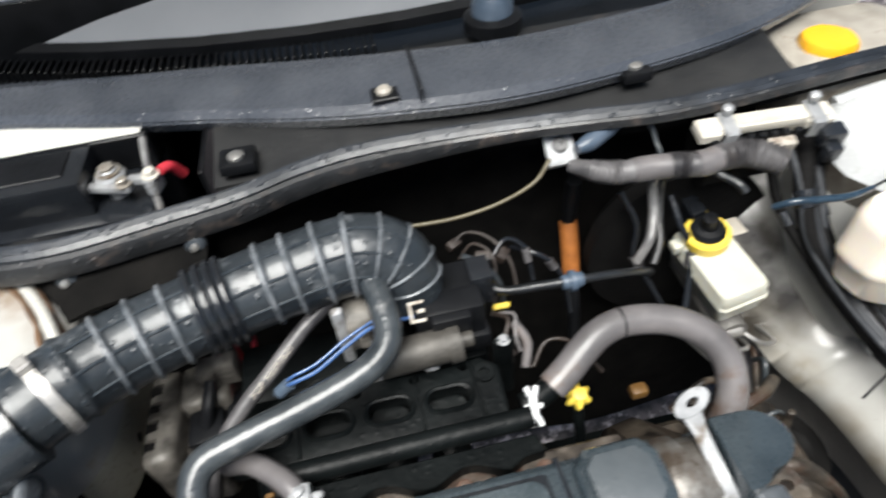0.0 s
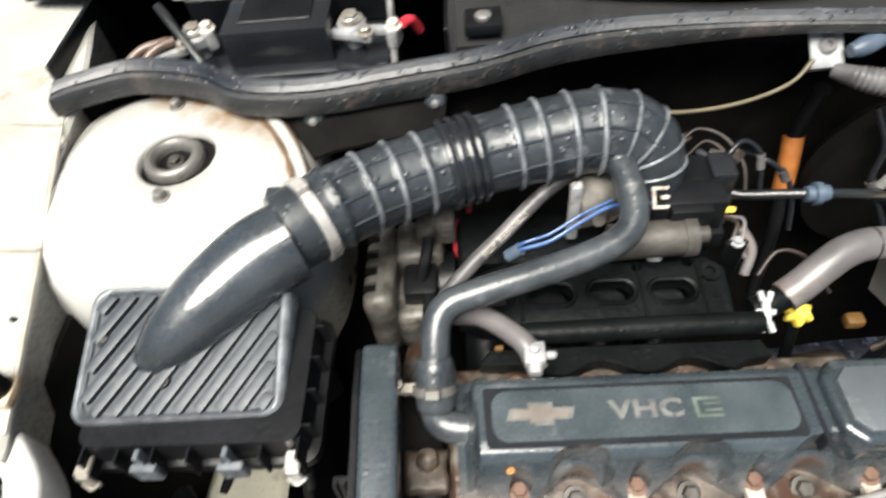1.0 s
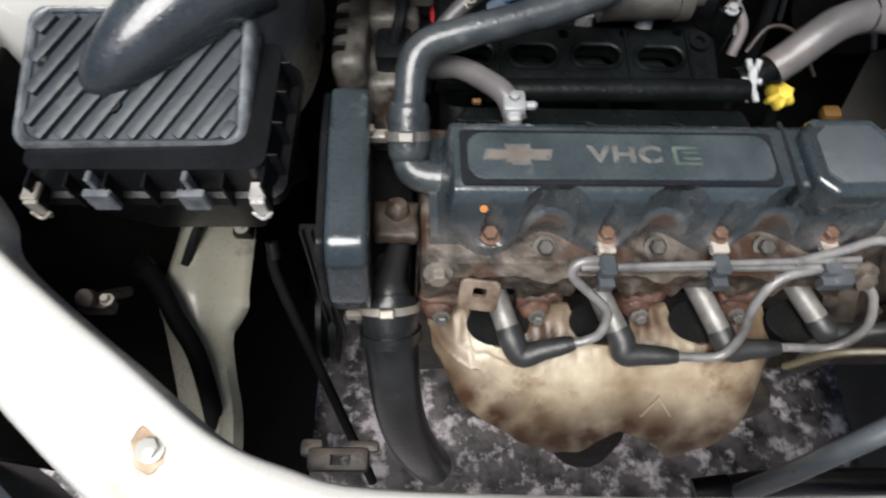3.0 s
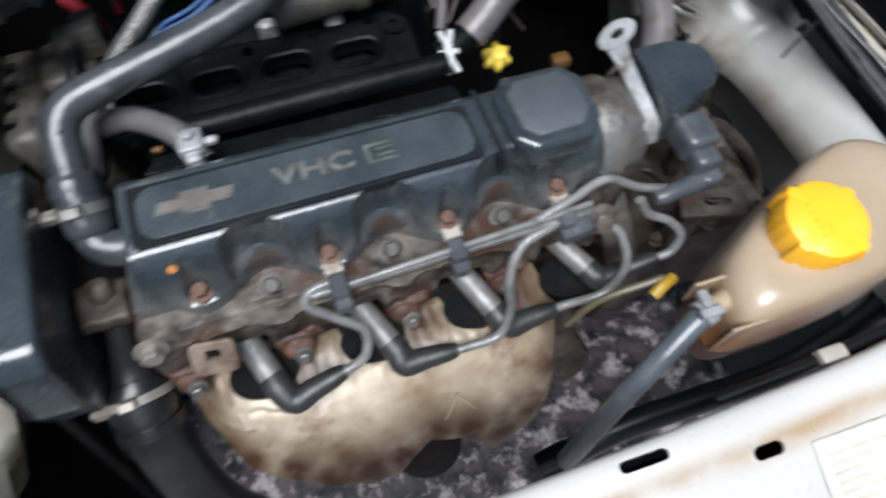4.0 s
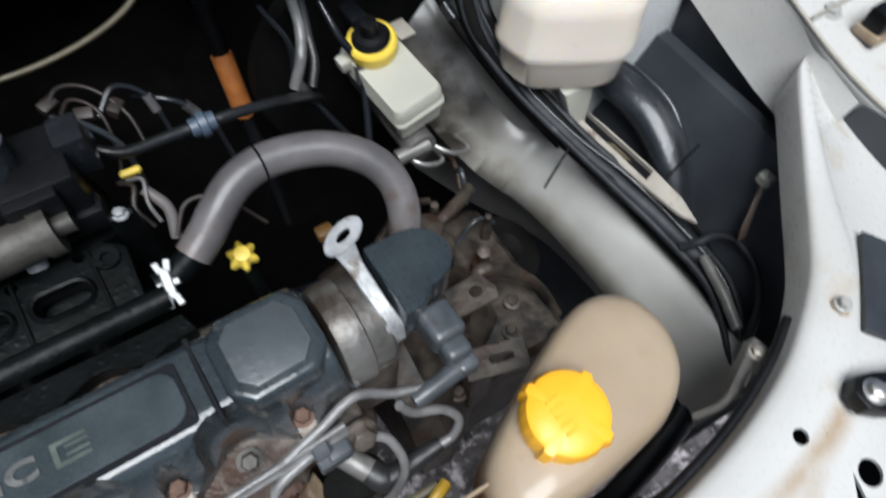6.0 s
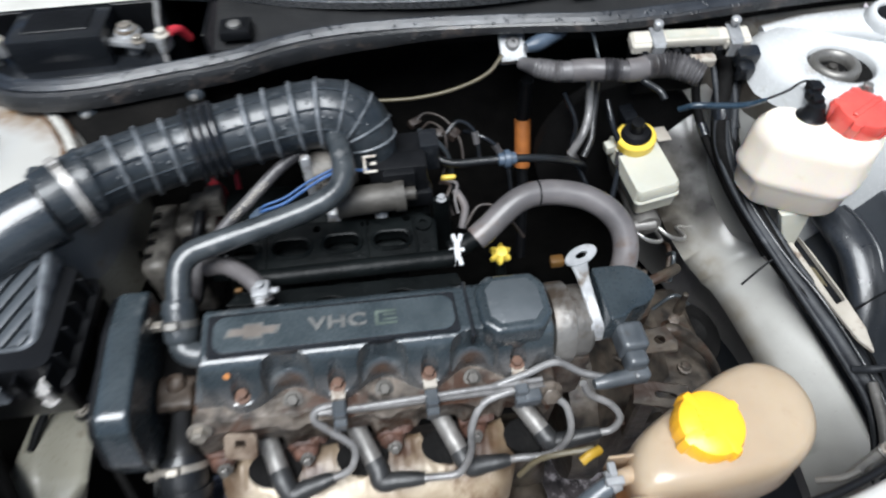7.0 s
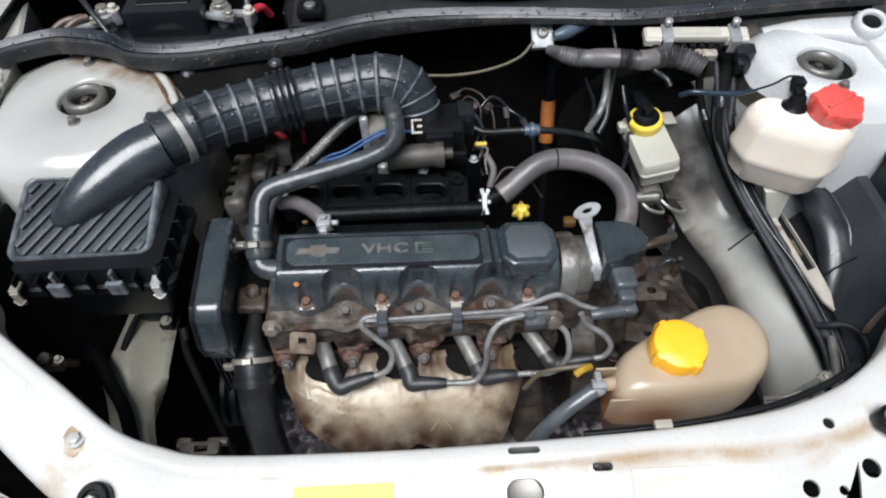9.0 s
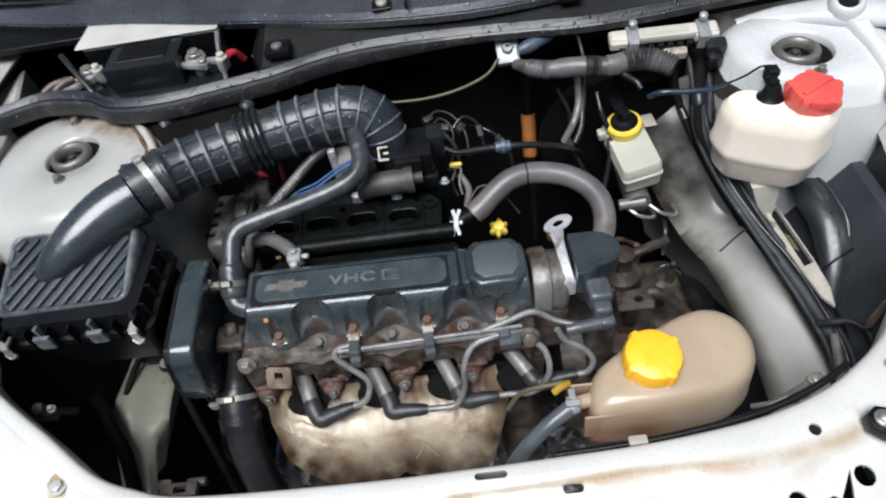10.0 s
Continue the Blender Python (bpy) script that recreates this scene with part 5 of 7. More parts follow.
WIRES = [[(-0.045, -0.066, -0.066), (-0.036, -0.062, -0.058), (-0.034, -0.050, -0.044), (-0.052, -0.040, -0.028), (-0.067, -0.032, -0.014), (-0.062, -0.026, -0.006), (-0.040, -0.024, -0.004)],
         [(0.042, -0.078, -0.078), (0.066, -0.078, -0.074), (0.078, -0.066, -0.056), (0.080, -0.050, -0.034), (0.094, -0.036, -0.014), (0.13, -0.030, -0.006)],
         [(0.128, -0.072, -0.075), (0.160, -0.074, -0.070), (0.178, -0.064, -0.050), (0.176, -0.046, -0.030), (0.163, -0.036, -0.020)],
         [(0.225, -0.062, -0.060), (0.232, -0.056, -0.046), (0.222, -0.046, -0.034), (0.200, -0.040, -0.020), (0.190, -0.034, -0.004)]]
for k, (p, (a, b, c), wpath) in enumerate(zip(PLUGS, BOOTS, WIRES)):
    lead = thing("spark_plug_lead", ep(p, -0.03, -0.10), "spark plug lead with a steel sleeve and black elbow boot", "plug lead", "spark plug leads")
    top = Vector((p, -0.014, -0.066))
    axis = (Vector(a) - top).normalized()
    # Black cup added round each sleeve as the well's painted shade.
    part("well", eng(lathe([(0.0262, 0.0012), (0.0240, 0.0015), (0.0235, -0.034), (0.0005, -0.036)], Matrix.Translation((p + 0.007, -0.045, -0.0855)) @ pose(0, 0, 0, 6) @ Matrix.Diagonal((1, 0.72, 1, 1)), 28)), BLACKANDSHADE, lead, "plug well cup, black for painted shade")
    part("sleeve", eng(tube([top - axis * 0.02, top, Vector(a)], 0.0098, 16)), SLEEVE, lead, "worn dark steel sleeve")
    part("boot", eng(tube([Vector(a) - axis * 0.006, Vector(a) + axis * 0.004, Vector(b), Vector(b) + (Vector(c) - Vector(b)) * 0.3, Vector(b) + (Vector(c) - Vector(b)) * 0.62, Vector(b) + (Vector(c) - Vector(b)) * 0.8], [0.0108, 0.0110, 0.0102, 0.0086, 0.0074, 0.0056], 14)), BOOT, lead, "black rubber elbow boot", 60)
    part("cable", eng(tube([tuple(Vector(b) + (Vector(c) - Vector(b)) * 0.7)] + wpath, 0.0038, 10)), LEAD, lead, "grey ignition cable", 60)
rail_ob = thing("lead_rail", ep(0.05, -0.025, -0.02), "dirty grey plastic rail that holds the ignition leads", "cable rail")
part("bar", eng(joined(prism(rrect(-0.055, 0.155, -0.0325, -0.0275, 0.0024), -0.009, -0.004, 0.0015, 2), tube([(-0.062, -0.030, -0.006), (0.05, -0.029, -0.001), (0.15, -0.027, 0.001)], 0.0026, 12))), LEAD, rail_ob, "dirty grey rail")
for c in (-0.043, 0.043, 0.129):
    part("tab", eng(rbox(c - 0.0065, c + 0.0065, -0.022, -0.008, -0.004, 0.004, 0.0012, 1)), PALE, rail_ob, "pale mounting tab")
    part("clip", eng(joined(rbox(c - 0.0065, c + 0.0065, -0.038, -0.022, -0.013, 0.002, 0.002, 1), rbox(c - 0.006, c + 0.006, -0.044, -0.036, -0.02, -0.008, 0.001, 1))), PLUGGREY, rail_ob, "dark grey lead clip")
part("bridge_cable", eng(tube([(0.10, -0.028, -0.002), (0.135, -0.022, 0.006), (0.165, -0.016, 0.010), (0.19, -0.026, 0.002), (0.215, -0.034, 0.0)], 0.0036, 10)), LEAD, rail_ob, "grey cable to the ignition plug", 60)
part("joint", eng(rbox(0.130, 0.149, -0.044, -0.028, -0.022, -0.006, 0.005, 3)), PLUGGREY, rail_ob)

# ---- air filter box ----
box = thing("air_filter_box", (-0.43, 0.34, 0.68), "black plastic air filter box with a ribbed grey lid", "air filter")
LIDM = Matrix.Translation((-0.439, 0.344, 0.838)) @ pose(0, 0, 0, 13.5, 2.0, 1.5)
LW, LD = 0.077, 0.064
lid_pts = rrect(-LW, LW, -LD * 0.62, LD, 0.012)
lid_bm = stack(lid_pts, [(-0.026, 1.05), (-0.010, 1.03), (-0.003, 1.0), (0.0, 0.965), (-0.0005, 0.93), (-0.002, 0.915), (-0.002, 0.5)])
lid_bm.transform(LIDM)
lid = part("lid", lid_bm, LID, box, "grey-black lid")
rim_bm = skin([[LIDM @ Vector((x * k, y * k, h)) for x, y in lid_pts] for k, h in ((1.045, -0.020), (1.04, -0.006), (1.02, -0.001), (0.985, 0.0016), (0.95, 0.0008), (0.93, -0.003))], ends=False)
part("rim", rim_bm, WORNLIT, lid, "worn pale rim", 60)
for k in range(16):
    x0 = -0.130 + k * 0.0155
    pa, pb = Vector((x0, -0.045)), Vector((x0 + 0.074, 0.065))
    def clipped(p, q):
        lo, hi = 0.0, 1.0
        d = q - p
        for i, mn, mx in ((0, -0.070, 0.070), (1, -0.035, 0.058)):
            if abs(d[i]) > 1e-9:
                t0, t1 = sorted(((mn - p[i]) / d[i], (mx - p[i]) / d[i]))
                lo, hi = max(lo, t0), min(hi, t1)
        return (p + d * lo, p + d * hi) if hi - lo > 0.08 else None
    c = clipped(pa, pb)
    if c:
        d = (c[1] - c[0])
        ln, ang = d.length, math.atan2(d.y, d.x)
        mid = (c[0] + c[1]) / 2
        rb = rbox(-ln / 2, ln / 2, -0.0042, 0.0042, -0.003, 0.0026, 0.0016, 2, LIDM @ Matrix.Translation((mid.x, mid.y, 0)) @ pose(0, 0, 0, 0, 0, math.degrees(ang)))
        part("rib", rb, LID, lid)
for x, y in ((-0.012, -0.012), (0.045, 0.046), (-0.062, 0.02)):
    part("dimple", lathe([(0.005, -0.002), (0.005, 0.0022), (0.003, 0.0024), (0.0003, 0.0012)], LIDM @ pose(x, y, 0), 12), BLACK, lid)
body = stack(rrect(-0.515, -0.338, 0.283, 0.402, 0.012), [(0.70, 0.55), (0.735, 0.72), (0.785, 0.90), (0.787, 1.02), (0.797, 1.02), (0.799, 0.95), (0.826, 0.93)])
part("body", body, BLACK, box, "black box body")
for k in range(7):
    x = -0.505 + k * 0.0265
    part("fin", rbox(x - 0.001, x + 0.001, 0.276, 0.300, 0.793, 0.822, 0.0006, 1), BLACK, box)
for k in range(4):
    y = 0.300 + k * 0.027
    part("fin", rbox(-0.345, -0.337, y - 0.0008, y + 0.0008, 0.800, 0.825, 0.0005, 1), BLACK, box)
for x in (-0.459, -0.395):
    part("hinge_tab", joined(rbox(x - 0.0095, x + 0.0095, 0.272, 0.278, 0.796, 0.817, 0.0012, 1), rbox(x - 0.002, x + 0.002, 0.276, 0.284, 0.806, 0.830, 0.0008, 1)), WORNLIT, box, "grey hinge tab")
for x, mt in ((-0.507, DULLZINC), (-0.351, POLISHED)):
    part("latch", joined(rbox(x - 0.0055, x + 0.0055, 0.272, 0.286, 0.808, 0.813, 0.001, 1), rbox(x - 0.005, x + 0.005, 0.270, 0.273, 0.788, 0.81, 0.001, 1), tube([(x - 0.007, 0.271, 0.796), (x, 0.268, 0.792), (x + 0.007, 0.271, 0.796)], 0.0012, 6)), mt, box, "bright sprung steel latch")
SN = [(-0.360, 0.436, 0.866), (-0.385, 0.420, 0.864), (-0.415, 0.393, 0.858), (-0.443, 0.368, 0.848), (-0.462, 0.352, 0.838), (-0.470, 0.345, 0.832)]
part("snorkel", tube(SN, [0.0345, 0.034, 0.031, 0.025, 0.017, 0.008], 22, 6), SNORKEL, box, "wet shiny grey plastic outlet duct", 60)

# ---- intake hose ----
hose = thing("intake_hose", (-0.2, 0.51, 0.80), "wet black ribbed rubber air intake hose", "intake hose")
HP = [(-0.366, 0.442, 0.866), (-0.340, 0.462, 0.866), (-0.300, 0.487, 0.864), (-0.255, 0.507, 0.862), (-0.215, 0.520, 0.862), (-0.165, 0.532, 0.864), (-0.115, 0.540, 0.866), (-0.087, 0.540, 0.864), (-0.067, 0.536, 0.854), (-0.058, 0.528, 0.838), (-0.056, 0.522, 0.815)]
HR = [0.0335, 0.0345, 0.0345, 0.0345, 0.0350, 0.0358, 0.0365, 0.0362, 0.034, 0.0305, 0.029]
def ribs(s):
    k = 1.0
    for c in (0.075, 0.101, 0.128, 0.210, 0.233, 0.260, 0.284):
        k += 0.05 * math.exp(-((s - c) / 0.0024) ** 2)
    for c in (0.150, 0.159, 0.168, 0.177):
        k += 0.11 * math.exp(-((s - c) / 0.0028) ** 2)
    k += 0.07 * math.exp(-((s - 0.045) / 0.004) ** 2)
    return k
part("duct", tube(HP, HR, 30, 34, ribs), RUBBER, hose, "ribbed rubber duct", 70)
def alongside(points, radii, angle, lift):
    """A line on a hose's flank."""
    out = []
    p = [Vector(q) for q in points]
    for i, q in enumerate(p):
        d = (p[min(i + 1, len(p) - 1)] - p[max(i - 1, 0)]).normalized()
        up = (Vector((0, 0, 1)) - d * d.z).normalized()
        sd = d.cross(up)
        out.append(q + (up * math.sin(angle) + sd * math.cos(angle)) * (radii[i] + lift))
    return out
DENSE = spline([(*q, w) for q, w in zip(HP, HR)], 6)
for a, lift, r in ((12, 0.0004, 0.0012), (46, 0.0006, 0.0014), (82, 0.0006, 0.0014)):
    part("moulding_line", tube(alongside([q[:3] for q in DENSE[7:49]], [q[3] for q in DENSE[7:49]], radians(a), lift), r, 6, 2), SNORKEL, hose)
def ring_on(points, radii, at, r_add, width):
    """A thin rounded ring round a hose, at metres along it."""
    path = spline([(*q, w) for q, w in zip(points, radii)], 34)
    run = 0.0
    for a, b in zip(path, path[1:]):
        step = float(np.linalg.norm(b[:3] - a[:3]))
        if run + step >= at:
            d = Vector(b[:3] - a[:3]).normalized()
            m = Matrix.Translation(Vector(a[:3])) @ d.to_track_quat("Z", "Y").to_matrix().to_4x4()
            r = a[3] + r_add
            return lathe([(r - 0.003, -width), (r - 0.0008, -width * 0.8), (r, -width * 0.3), (r, width * 0.3), (r - 0.0008, width * 0.8), (r - 0.003, width)], m, 36)
        run += step
for c in (0.075, 0.101, 0.128, 0.210, 0.233, 0.260, 0.284, 0.306, 0.322, 0.336, 0.348):
    part("rib", ring_on(HP, HR, c, 0.0028 if c < 0.3 else 0.002, 0.0024 if c < 0.3 else 0.0018), WORNLIT, hose, "pale rib with its wet highlight painted in")
for c in (0.150, 0.159, 0.168, 0.177):
    part("bellow", ring_on(HP, HR, c, 0.0055, 0.0034), GLOSSY, hose)
clamp(hose, (-0.346, 0.457, 0.866), (0.75, 0.6, 0), 0.0362, 0.009, POLISHED)
part("clamp_lug", rbox(-0.380, -0.366, 0.459, 0.474, 0.878, 0.890, 0.002, 2), RUBBER, hose)
part("outlet_stub", tube([(-0.090, 0.538, 0.856), (-0.090, 0.512, 0.859), (-0.0895, 0.508, 0.859)], [0.016, 0.0145, 0.0125], 18), RUBBER, hose)

# ---- breather hose ----
bre = thing("breather_hose", (-0.25, 0.32, 0.76), "grey rubber breather hose from cover to intake", "hose")
BP = [(-0.212, 0.314, 0.772), (-0.236, 0.315, 0.772), (-0.250, 0.321, 0.776), (-0.252, 0.338, 0.789), (-0.250, 0.362, 0.808), (-0.247, 0.382, 0.822), (-0.236, 0.394, 0.829), (-0.21, 0.402, 0.832), (-0.16, 0.416, 0.835), (-0.118, 0.430, 0.838), (-0.094, 0.443, 0.842), (-0.084, 0.460, 0.848), (-0.085, 0.484, 0.855), (-0.090, 0.510, 0.860), (-0.091, 0.524, 0.858)]
part("hose", tube(BP, [0.013, 0.013, 0.0125, 0.0125] + [0.0118] * 11, 16, 6), HOSE, bre, "grey rubber hose", 60)
clamp(bre, (-0.252, 0.340, 0.7905), (0, 0.75, 0.6), 0.0164, 0.007, DULLSTEEL, "dull steel clamp")
part("collar", tube([(-0.2515, 0.326, 0.779), (-0.2515, 0.332, 0.784), (-0.251, 0.353, 0.801), (-0.251, 0.359, 0.806)], [0.0135, 0.0158, 0.0158, 0.0135], 18), HOSE, bre, "thick grey collar")
part("clamp_ear", joined(rbox(-0.282, -0.266, 0.336, 0.344, 0.786, 0.795, 0.0015, 1), lathe([(0.004, 0), (0.004, 0.006), (0.0005, 0.007)], pose(-0.280, 0.340, 0.795), 8)), DULLZINC, bre, "steel clamp screw")
part("collar_band", tube([(-0.2513, 0.3475, 0.7965), (-0.2512, 0.3515, 0.7997)], 0.0168, 18), HOSE, bre)

# ---- hoses round the engine ----
rad = thing("radiator_hose", (-0.25, 0.2, 0.45), "thick black radiator hose with a steel clamp", "hose")
part("hose", tube([(-0.2705, 0.248, 0.692), (-0.270, 0.240, 0.688), (-0.269, 0.215, 0.666), (-0.268, 0.188, 0.622), (-0.263, 0.165, 0.56), (-0.252, 0.152, 0.49), (-0.24, 0.148, 0.41)], [0.0235, 0.0238, 0.0228, 0.0225, 0.0225, 0.0225, 0.0225], 22, 6), BLACKHOSE, rad, "", 60)
part("neck", joined(tube([(-0.273, 0.300, 0.705), (-0.272, 0.275, 0.702), (-0.270, 0.25, 0.693)], [0.008, 0.009, 0.013], 18), tube([(-0.256, 0.285, 0.752), (-0.261, 0.274, 0.732), (-0.268, 0.260, 0.708), (-0.270, 0.248, 0.693), (-0.270, 0.244, 0.690)], [0.008, 0.009, 0.012, 0.0185, 0.0215], 18)), DUSTY, rad, "dirty dark neck")
clamp(rad, (-0.270, 0.241, 0.689), (0.03, -0.8, -0.5), 0.0245, 0.0065, DULLZINC, "dull beige hose clamp")
part("bead", tube([(-0.2697, 0.226, 0.676), (-0.2693, 0.219, 0.670)], 0.0262, 20), BLACKHOSE, rad)
part("clamp_ear", rbox(-0.306, -0.292, 0.232, 0.238, 0.680, 0.692, 0.0015, 1), DULLZINC, rad)

uh = thing("heater_hose", (0.1, 0.44, 0.70), "dusty grey heater hose bent in an arch", "hose")
part("hose", tube([(0.048, 0.424, 0.768), (0.064, 0.432, 0.776), (0.080, 0.441, 0.786), (0.099, 0.451, 0.793), (0.122, 0.457, 0.795), (0.152, 0.456, 0.792), (0.180, 0.448, 0.786), (0.203, 0.433, 0.774), (0.214, 0.415, 0.758), (0.212, 0.394, 0.735), (0.20, 0.38, 0.70), (0.18, 0.37, 0.63)], 0.0142, 18, 6), GREYHOSE, uh, "", 60)
part("joint_line", lathe([(0.0144, -0.001), (0.0149, 0), (0.0144, 0.001)], Matrix.Translation((0.122, 0.457, 0.795)) @ pose(0, 90 - 90, 0) @ Vector((1, 0.05, -0.05)).to_track_quat("Z", "Y").to_matrix().to_4x4(), 24), BLACK, uh)
part("spigot", tube([(0.018, 0.414, 0.765), (0.034, 0.418, 0.767), (0.055, 0.427, 0.77)], 0.011, 14), DARKMETAL, uh, "black metal spigot")
SC = pose(0.0255, 0.408, 0.770, 24, 0, -6) @ Matrix.Diagonal((0.82, 0.85, 0.85, 1))
part("hose_clamp", joined(rbox(-0.0045, 0.0045, -0.014, 0.014, 0.006, 0.010, 0.0012, 1, SC), *[rbox(-0.0032, 0.0032, -0.001, 0.010, 0.006, 0.010, 0.001, 1, SC @ pose(dx, dy, 0, 0, 0, turn)) for dx, dy, turn in ((-0.0028, 0.011, 16), (0.0028, 0.011, -16), (-0.0028, -0.011, 164), (0.0028, -0.011, -164))], rbox(-0.010, 0.010, -0.003, 0.003, 0.004, 0.0085, 0.001, 1, SC)), WHITEMETAL, uh, "pale spring clamp")

lh = thing("bypass_hose", (-0.2, 0.39, 0.75), "short pale grey hose with a pale clamp", "hose")
part("hose", tube([(-0.235, 0.41, 0.785), (-0.214, 0.402, 0.795), (-0.193, 0.385, 0.800), (-0.178, 0.368, 0.802), (-0.170, 0.352, 0.792)], 0.009, 14), GREYHOSE, lh, "", 60)
part("clamp_block", joined(rbox(-0.181, -0.164, 0.350, 0.369, 0.796, 0.809, 0.003, 2), rbox(-0.178, -0.167, 0.344, 0.352, 0.794, 0.806, 0.002, 1), rbox(-0.165, -0.155, 0.356, 0.362, 0.799, 0.806, 0.002, 1), lathe([(0.004, 0), (0.004, 0.004), (0.0005, 0.005)], pose(-0.1725, 0.361, 0.809), 8)), WHITEMETAL, lh, "dull oxidised clamp")
part("yellow_mark", rbox(-0.203, -0.196, 0.372, 0.376, 0.786, 0.791, 0.001, 1), AMBER, lh)

dh = thing("vacuum_hose", (-0.2, 0.47, 0.78), "thin dusty hose with printed characters", "hose")
part("hose", tube([(-0.13, 0.52, 0.835), (-0.158, 0.50, 0.828), (-0.19, 0.475, 0.812), (-0.222, 0.452, 0.795), (-0.25, 0.43, 0.77), (-0.265, 0.41, 0.73)], 0.0070, 12), CONDUIT, dh, "", 60)
d0 = (Vector((-0.158, 0.50, 0.828)) - Vector((-0.222, 0.452, 0.795))).normalized()
side = (Vector((-0.04, -0.13, 1.37)) - Vector((-0.19, 0.476, 0.812)))
side = (side - d0 * side.dot(d0)).normalized()
txm = Matrix((d0, side.cross(d0), side)).transposed().to_4x4()
lettering("printing", "FGP 93397621", 0.0082, Matrix.Translation(Vector((-0.19, 0.4755, 0.812)) + side * 0.0078) @ txm, PALE, dh, "worn white printing")

# ---- throttle body and fittings ----
tb = thing("throttle_body", (-0.03, 0.50, 0.74), "black throttle body with a grey idle valve", "throttle body")
part("housing", rbox(-0.060, 0.000, 0.495, 0.550, 0.745, 0.822, 0.005, 2), BLACK, tb)
part("sensor", joined(rbox(-0.060, 0.004, 0.484, 0.512, 0.775, 0.828, 0.004, 2), rbox(-0.046, -0.010, 0.476, 0.490, 0.800, 0.826, 0.003, 2)), BLACK, tb)
part("side_cover", rbox(-0.002, 0.020, 0.515, 0.545, 0.79, 0.828, 0.003, 2), GLOSSY, tb)
part("plug", rbox(-0.035, 0.008, 0.478, 0.500, 0.770, 0.792, 0.005, 2), BLACK, tb)
part("idle_valve", joined(tube([(-0.098, 0.468, 0.800), (-0.035, 0.471, 0.800)], 0.0165, 20), tube([(-0.035, 0.471, 0.800), (-0.024, 0.4715, 0.800)], 0.0185, 20), tube([(-0.024, 0.472, 0.80), (-0.012, 0.4725, 0.80)], 0.008, 12)), DUSTALU, tb, "dusty dark idle valve cylinder")
mk = joined(rbox(-0.008, -0.005, -0.0095, 0.0095, 0, 0.004, 0.0006, 1), rbox(-0.005, 0.006, 0.0065, 0.0095, 0, 0.004, 0.0006, 1), rbox(-0.005, 0.006, -0.0095, -0.0065, 0, 0.004, 0.0006, 1), rbox(-0.001, 0.006, -0.0015, 0.002, 0, 0.004, 0.0006, 1))
mk.transform(pose(-0.056, 0.485, 0.837, 40))
part("clip_mark", mk, PALE, tb, "cream E-shaped clip")
part("bore", joined(tube([(-0.122, 0.512, 0.808), (-0.100, 0.514, 0.808), (-0.075, 0.516, 0.808)], [0.026, 0.024, 0.020], 22), lathe([(0.0005, 0.012), (0.006, 0.011), (0.008, 0.0), (0.008, -0.01)], pose(-0.106, 0.492, 0.812, 80), 14)), ALTCAST, tb, "dull cast throttle bore")
part("bore_face", rbox(-0.1310, -0.1200, 0.494, 0.503, 0.772, 0.846, 0.004, 3), WHITEMETAL, tb, "bright machined edge")
part("steel_elbow", tube([(-0.115, 0.51, 0.815), (-0.10, 0.505, 0.81), (-0.09, 0.50, 0.80)], 0.011, 14), ALU, tb)
wires = thing("blue_cable", (-0.12, 0.46, 0.80), "pair of thin blue wires along the throttle body", "cable")
part("wire", tube([(-0.181, 0.460, 0.806), (-0.172, 0.456, 0.814), (-0.150, 0.460, 0.818), (-0.122, 0.473, 0.826), (-0.095, 0.485, 0.83), (-0.06, 0.49, 0.825)], 0.0018, 10), BLUE, wires)
part("wire", tube([(-0.181, 0.463, 0.806), (-0.172, 0.461, 0.816), (-0.150, 0.466, 0.820), (-0.122, 0.479, 0.828), (-0.095, 0.49, 0.832)], 0.0014, 10), BLUE, wires)
part("plug", tube([(-0.187, 0.459, 0.80), (-0.176, 0.459, 0.81)], 0.006, 12), BLUEGREY, wires)
rw = thing("red_cable", (-0.24, 0.54, 0.72), "red sheathed alternator cable", "cable")
part("cable", tube([(-0.262, 0.565, 0.775), (-0.246, 0.552, 0.760), (-0.237, 0.538, 0.745), (-0.235, 0.52, 0.715), (-0.24, 0.5, 0.67)], 0.0055, 12), REDWIRE, rw, "", 60)
part("cable", tube([(-0.222, 0.56, 0.79), (-0.221, 0.55, 0.77), (-0.224, 0.54, 0.74)], 0.003, 10), REDWIRE, rw, "", 60)

# ---- alternator ----
alt = thing("alternator", (-0.285, 0.49, 0.60), "dusty cast alternator with vent slots", "alternator")
AM = pose(-0.285, 0.500, 0.700, 0, 90, 0)
abody = joined(rbox(-0.328, -0.297, 0.446, 0.548, 0.655, 0.752, 0.012, 3), rbox(-0.298, -0.250, 0.500, 0.548, 0.66, 0.752, 0.010, 3), rbox(-0.298, -0.262, 0.446, 0.505, 0.655, 0.722, 0.010, 3))
bmesh.ops.subdivide_edges(abody, edges=[e for e in abody.edges if e.calc_length() > 0.02], cuts=3, use_grid_fill=True)
for vert in abody.verts:
    vert.co += 0.0016 * noise.noise_vector(vert.co * 70)
slots = [rbox(-0.336, -0.314, y - 0.006, y + 0.006, 0.735, 0.76, 0) for y in (0.466, 0.486, 0.506, 0.526)]
part("casing", carved(abody, *slots), ALTCAST, alt, "dull dusty cast casing", 60)
for y in (0.466, 0.486, 0.506, 0.526):
    part("vent", rbox(-0.3275, -0.314, y - 0.0055, y + 0.0055, 0.742, 0.748, 0.001, 1), BLACKANDSHADE, alt, "dark vent slot")
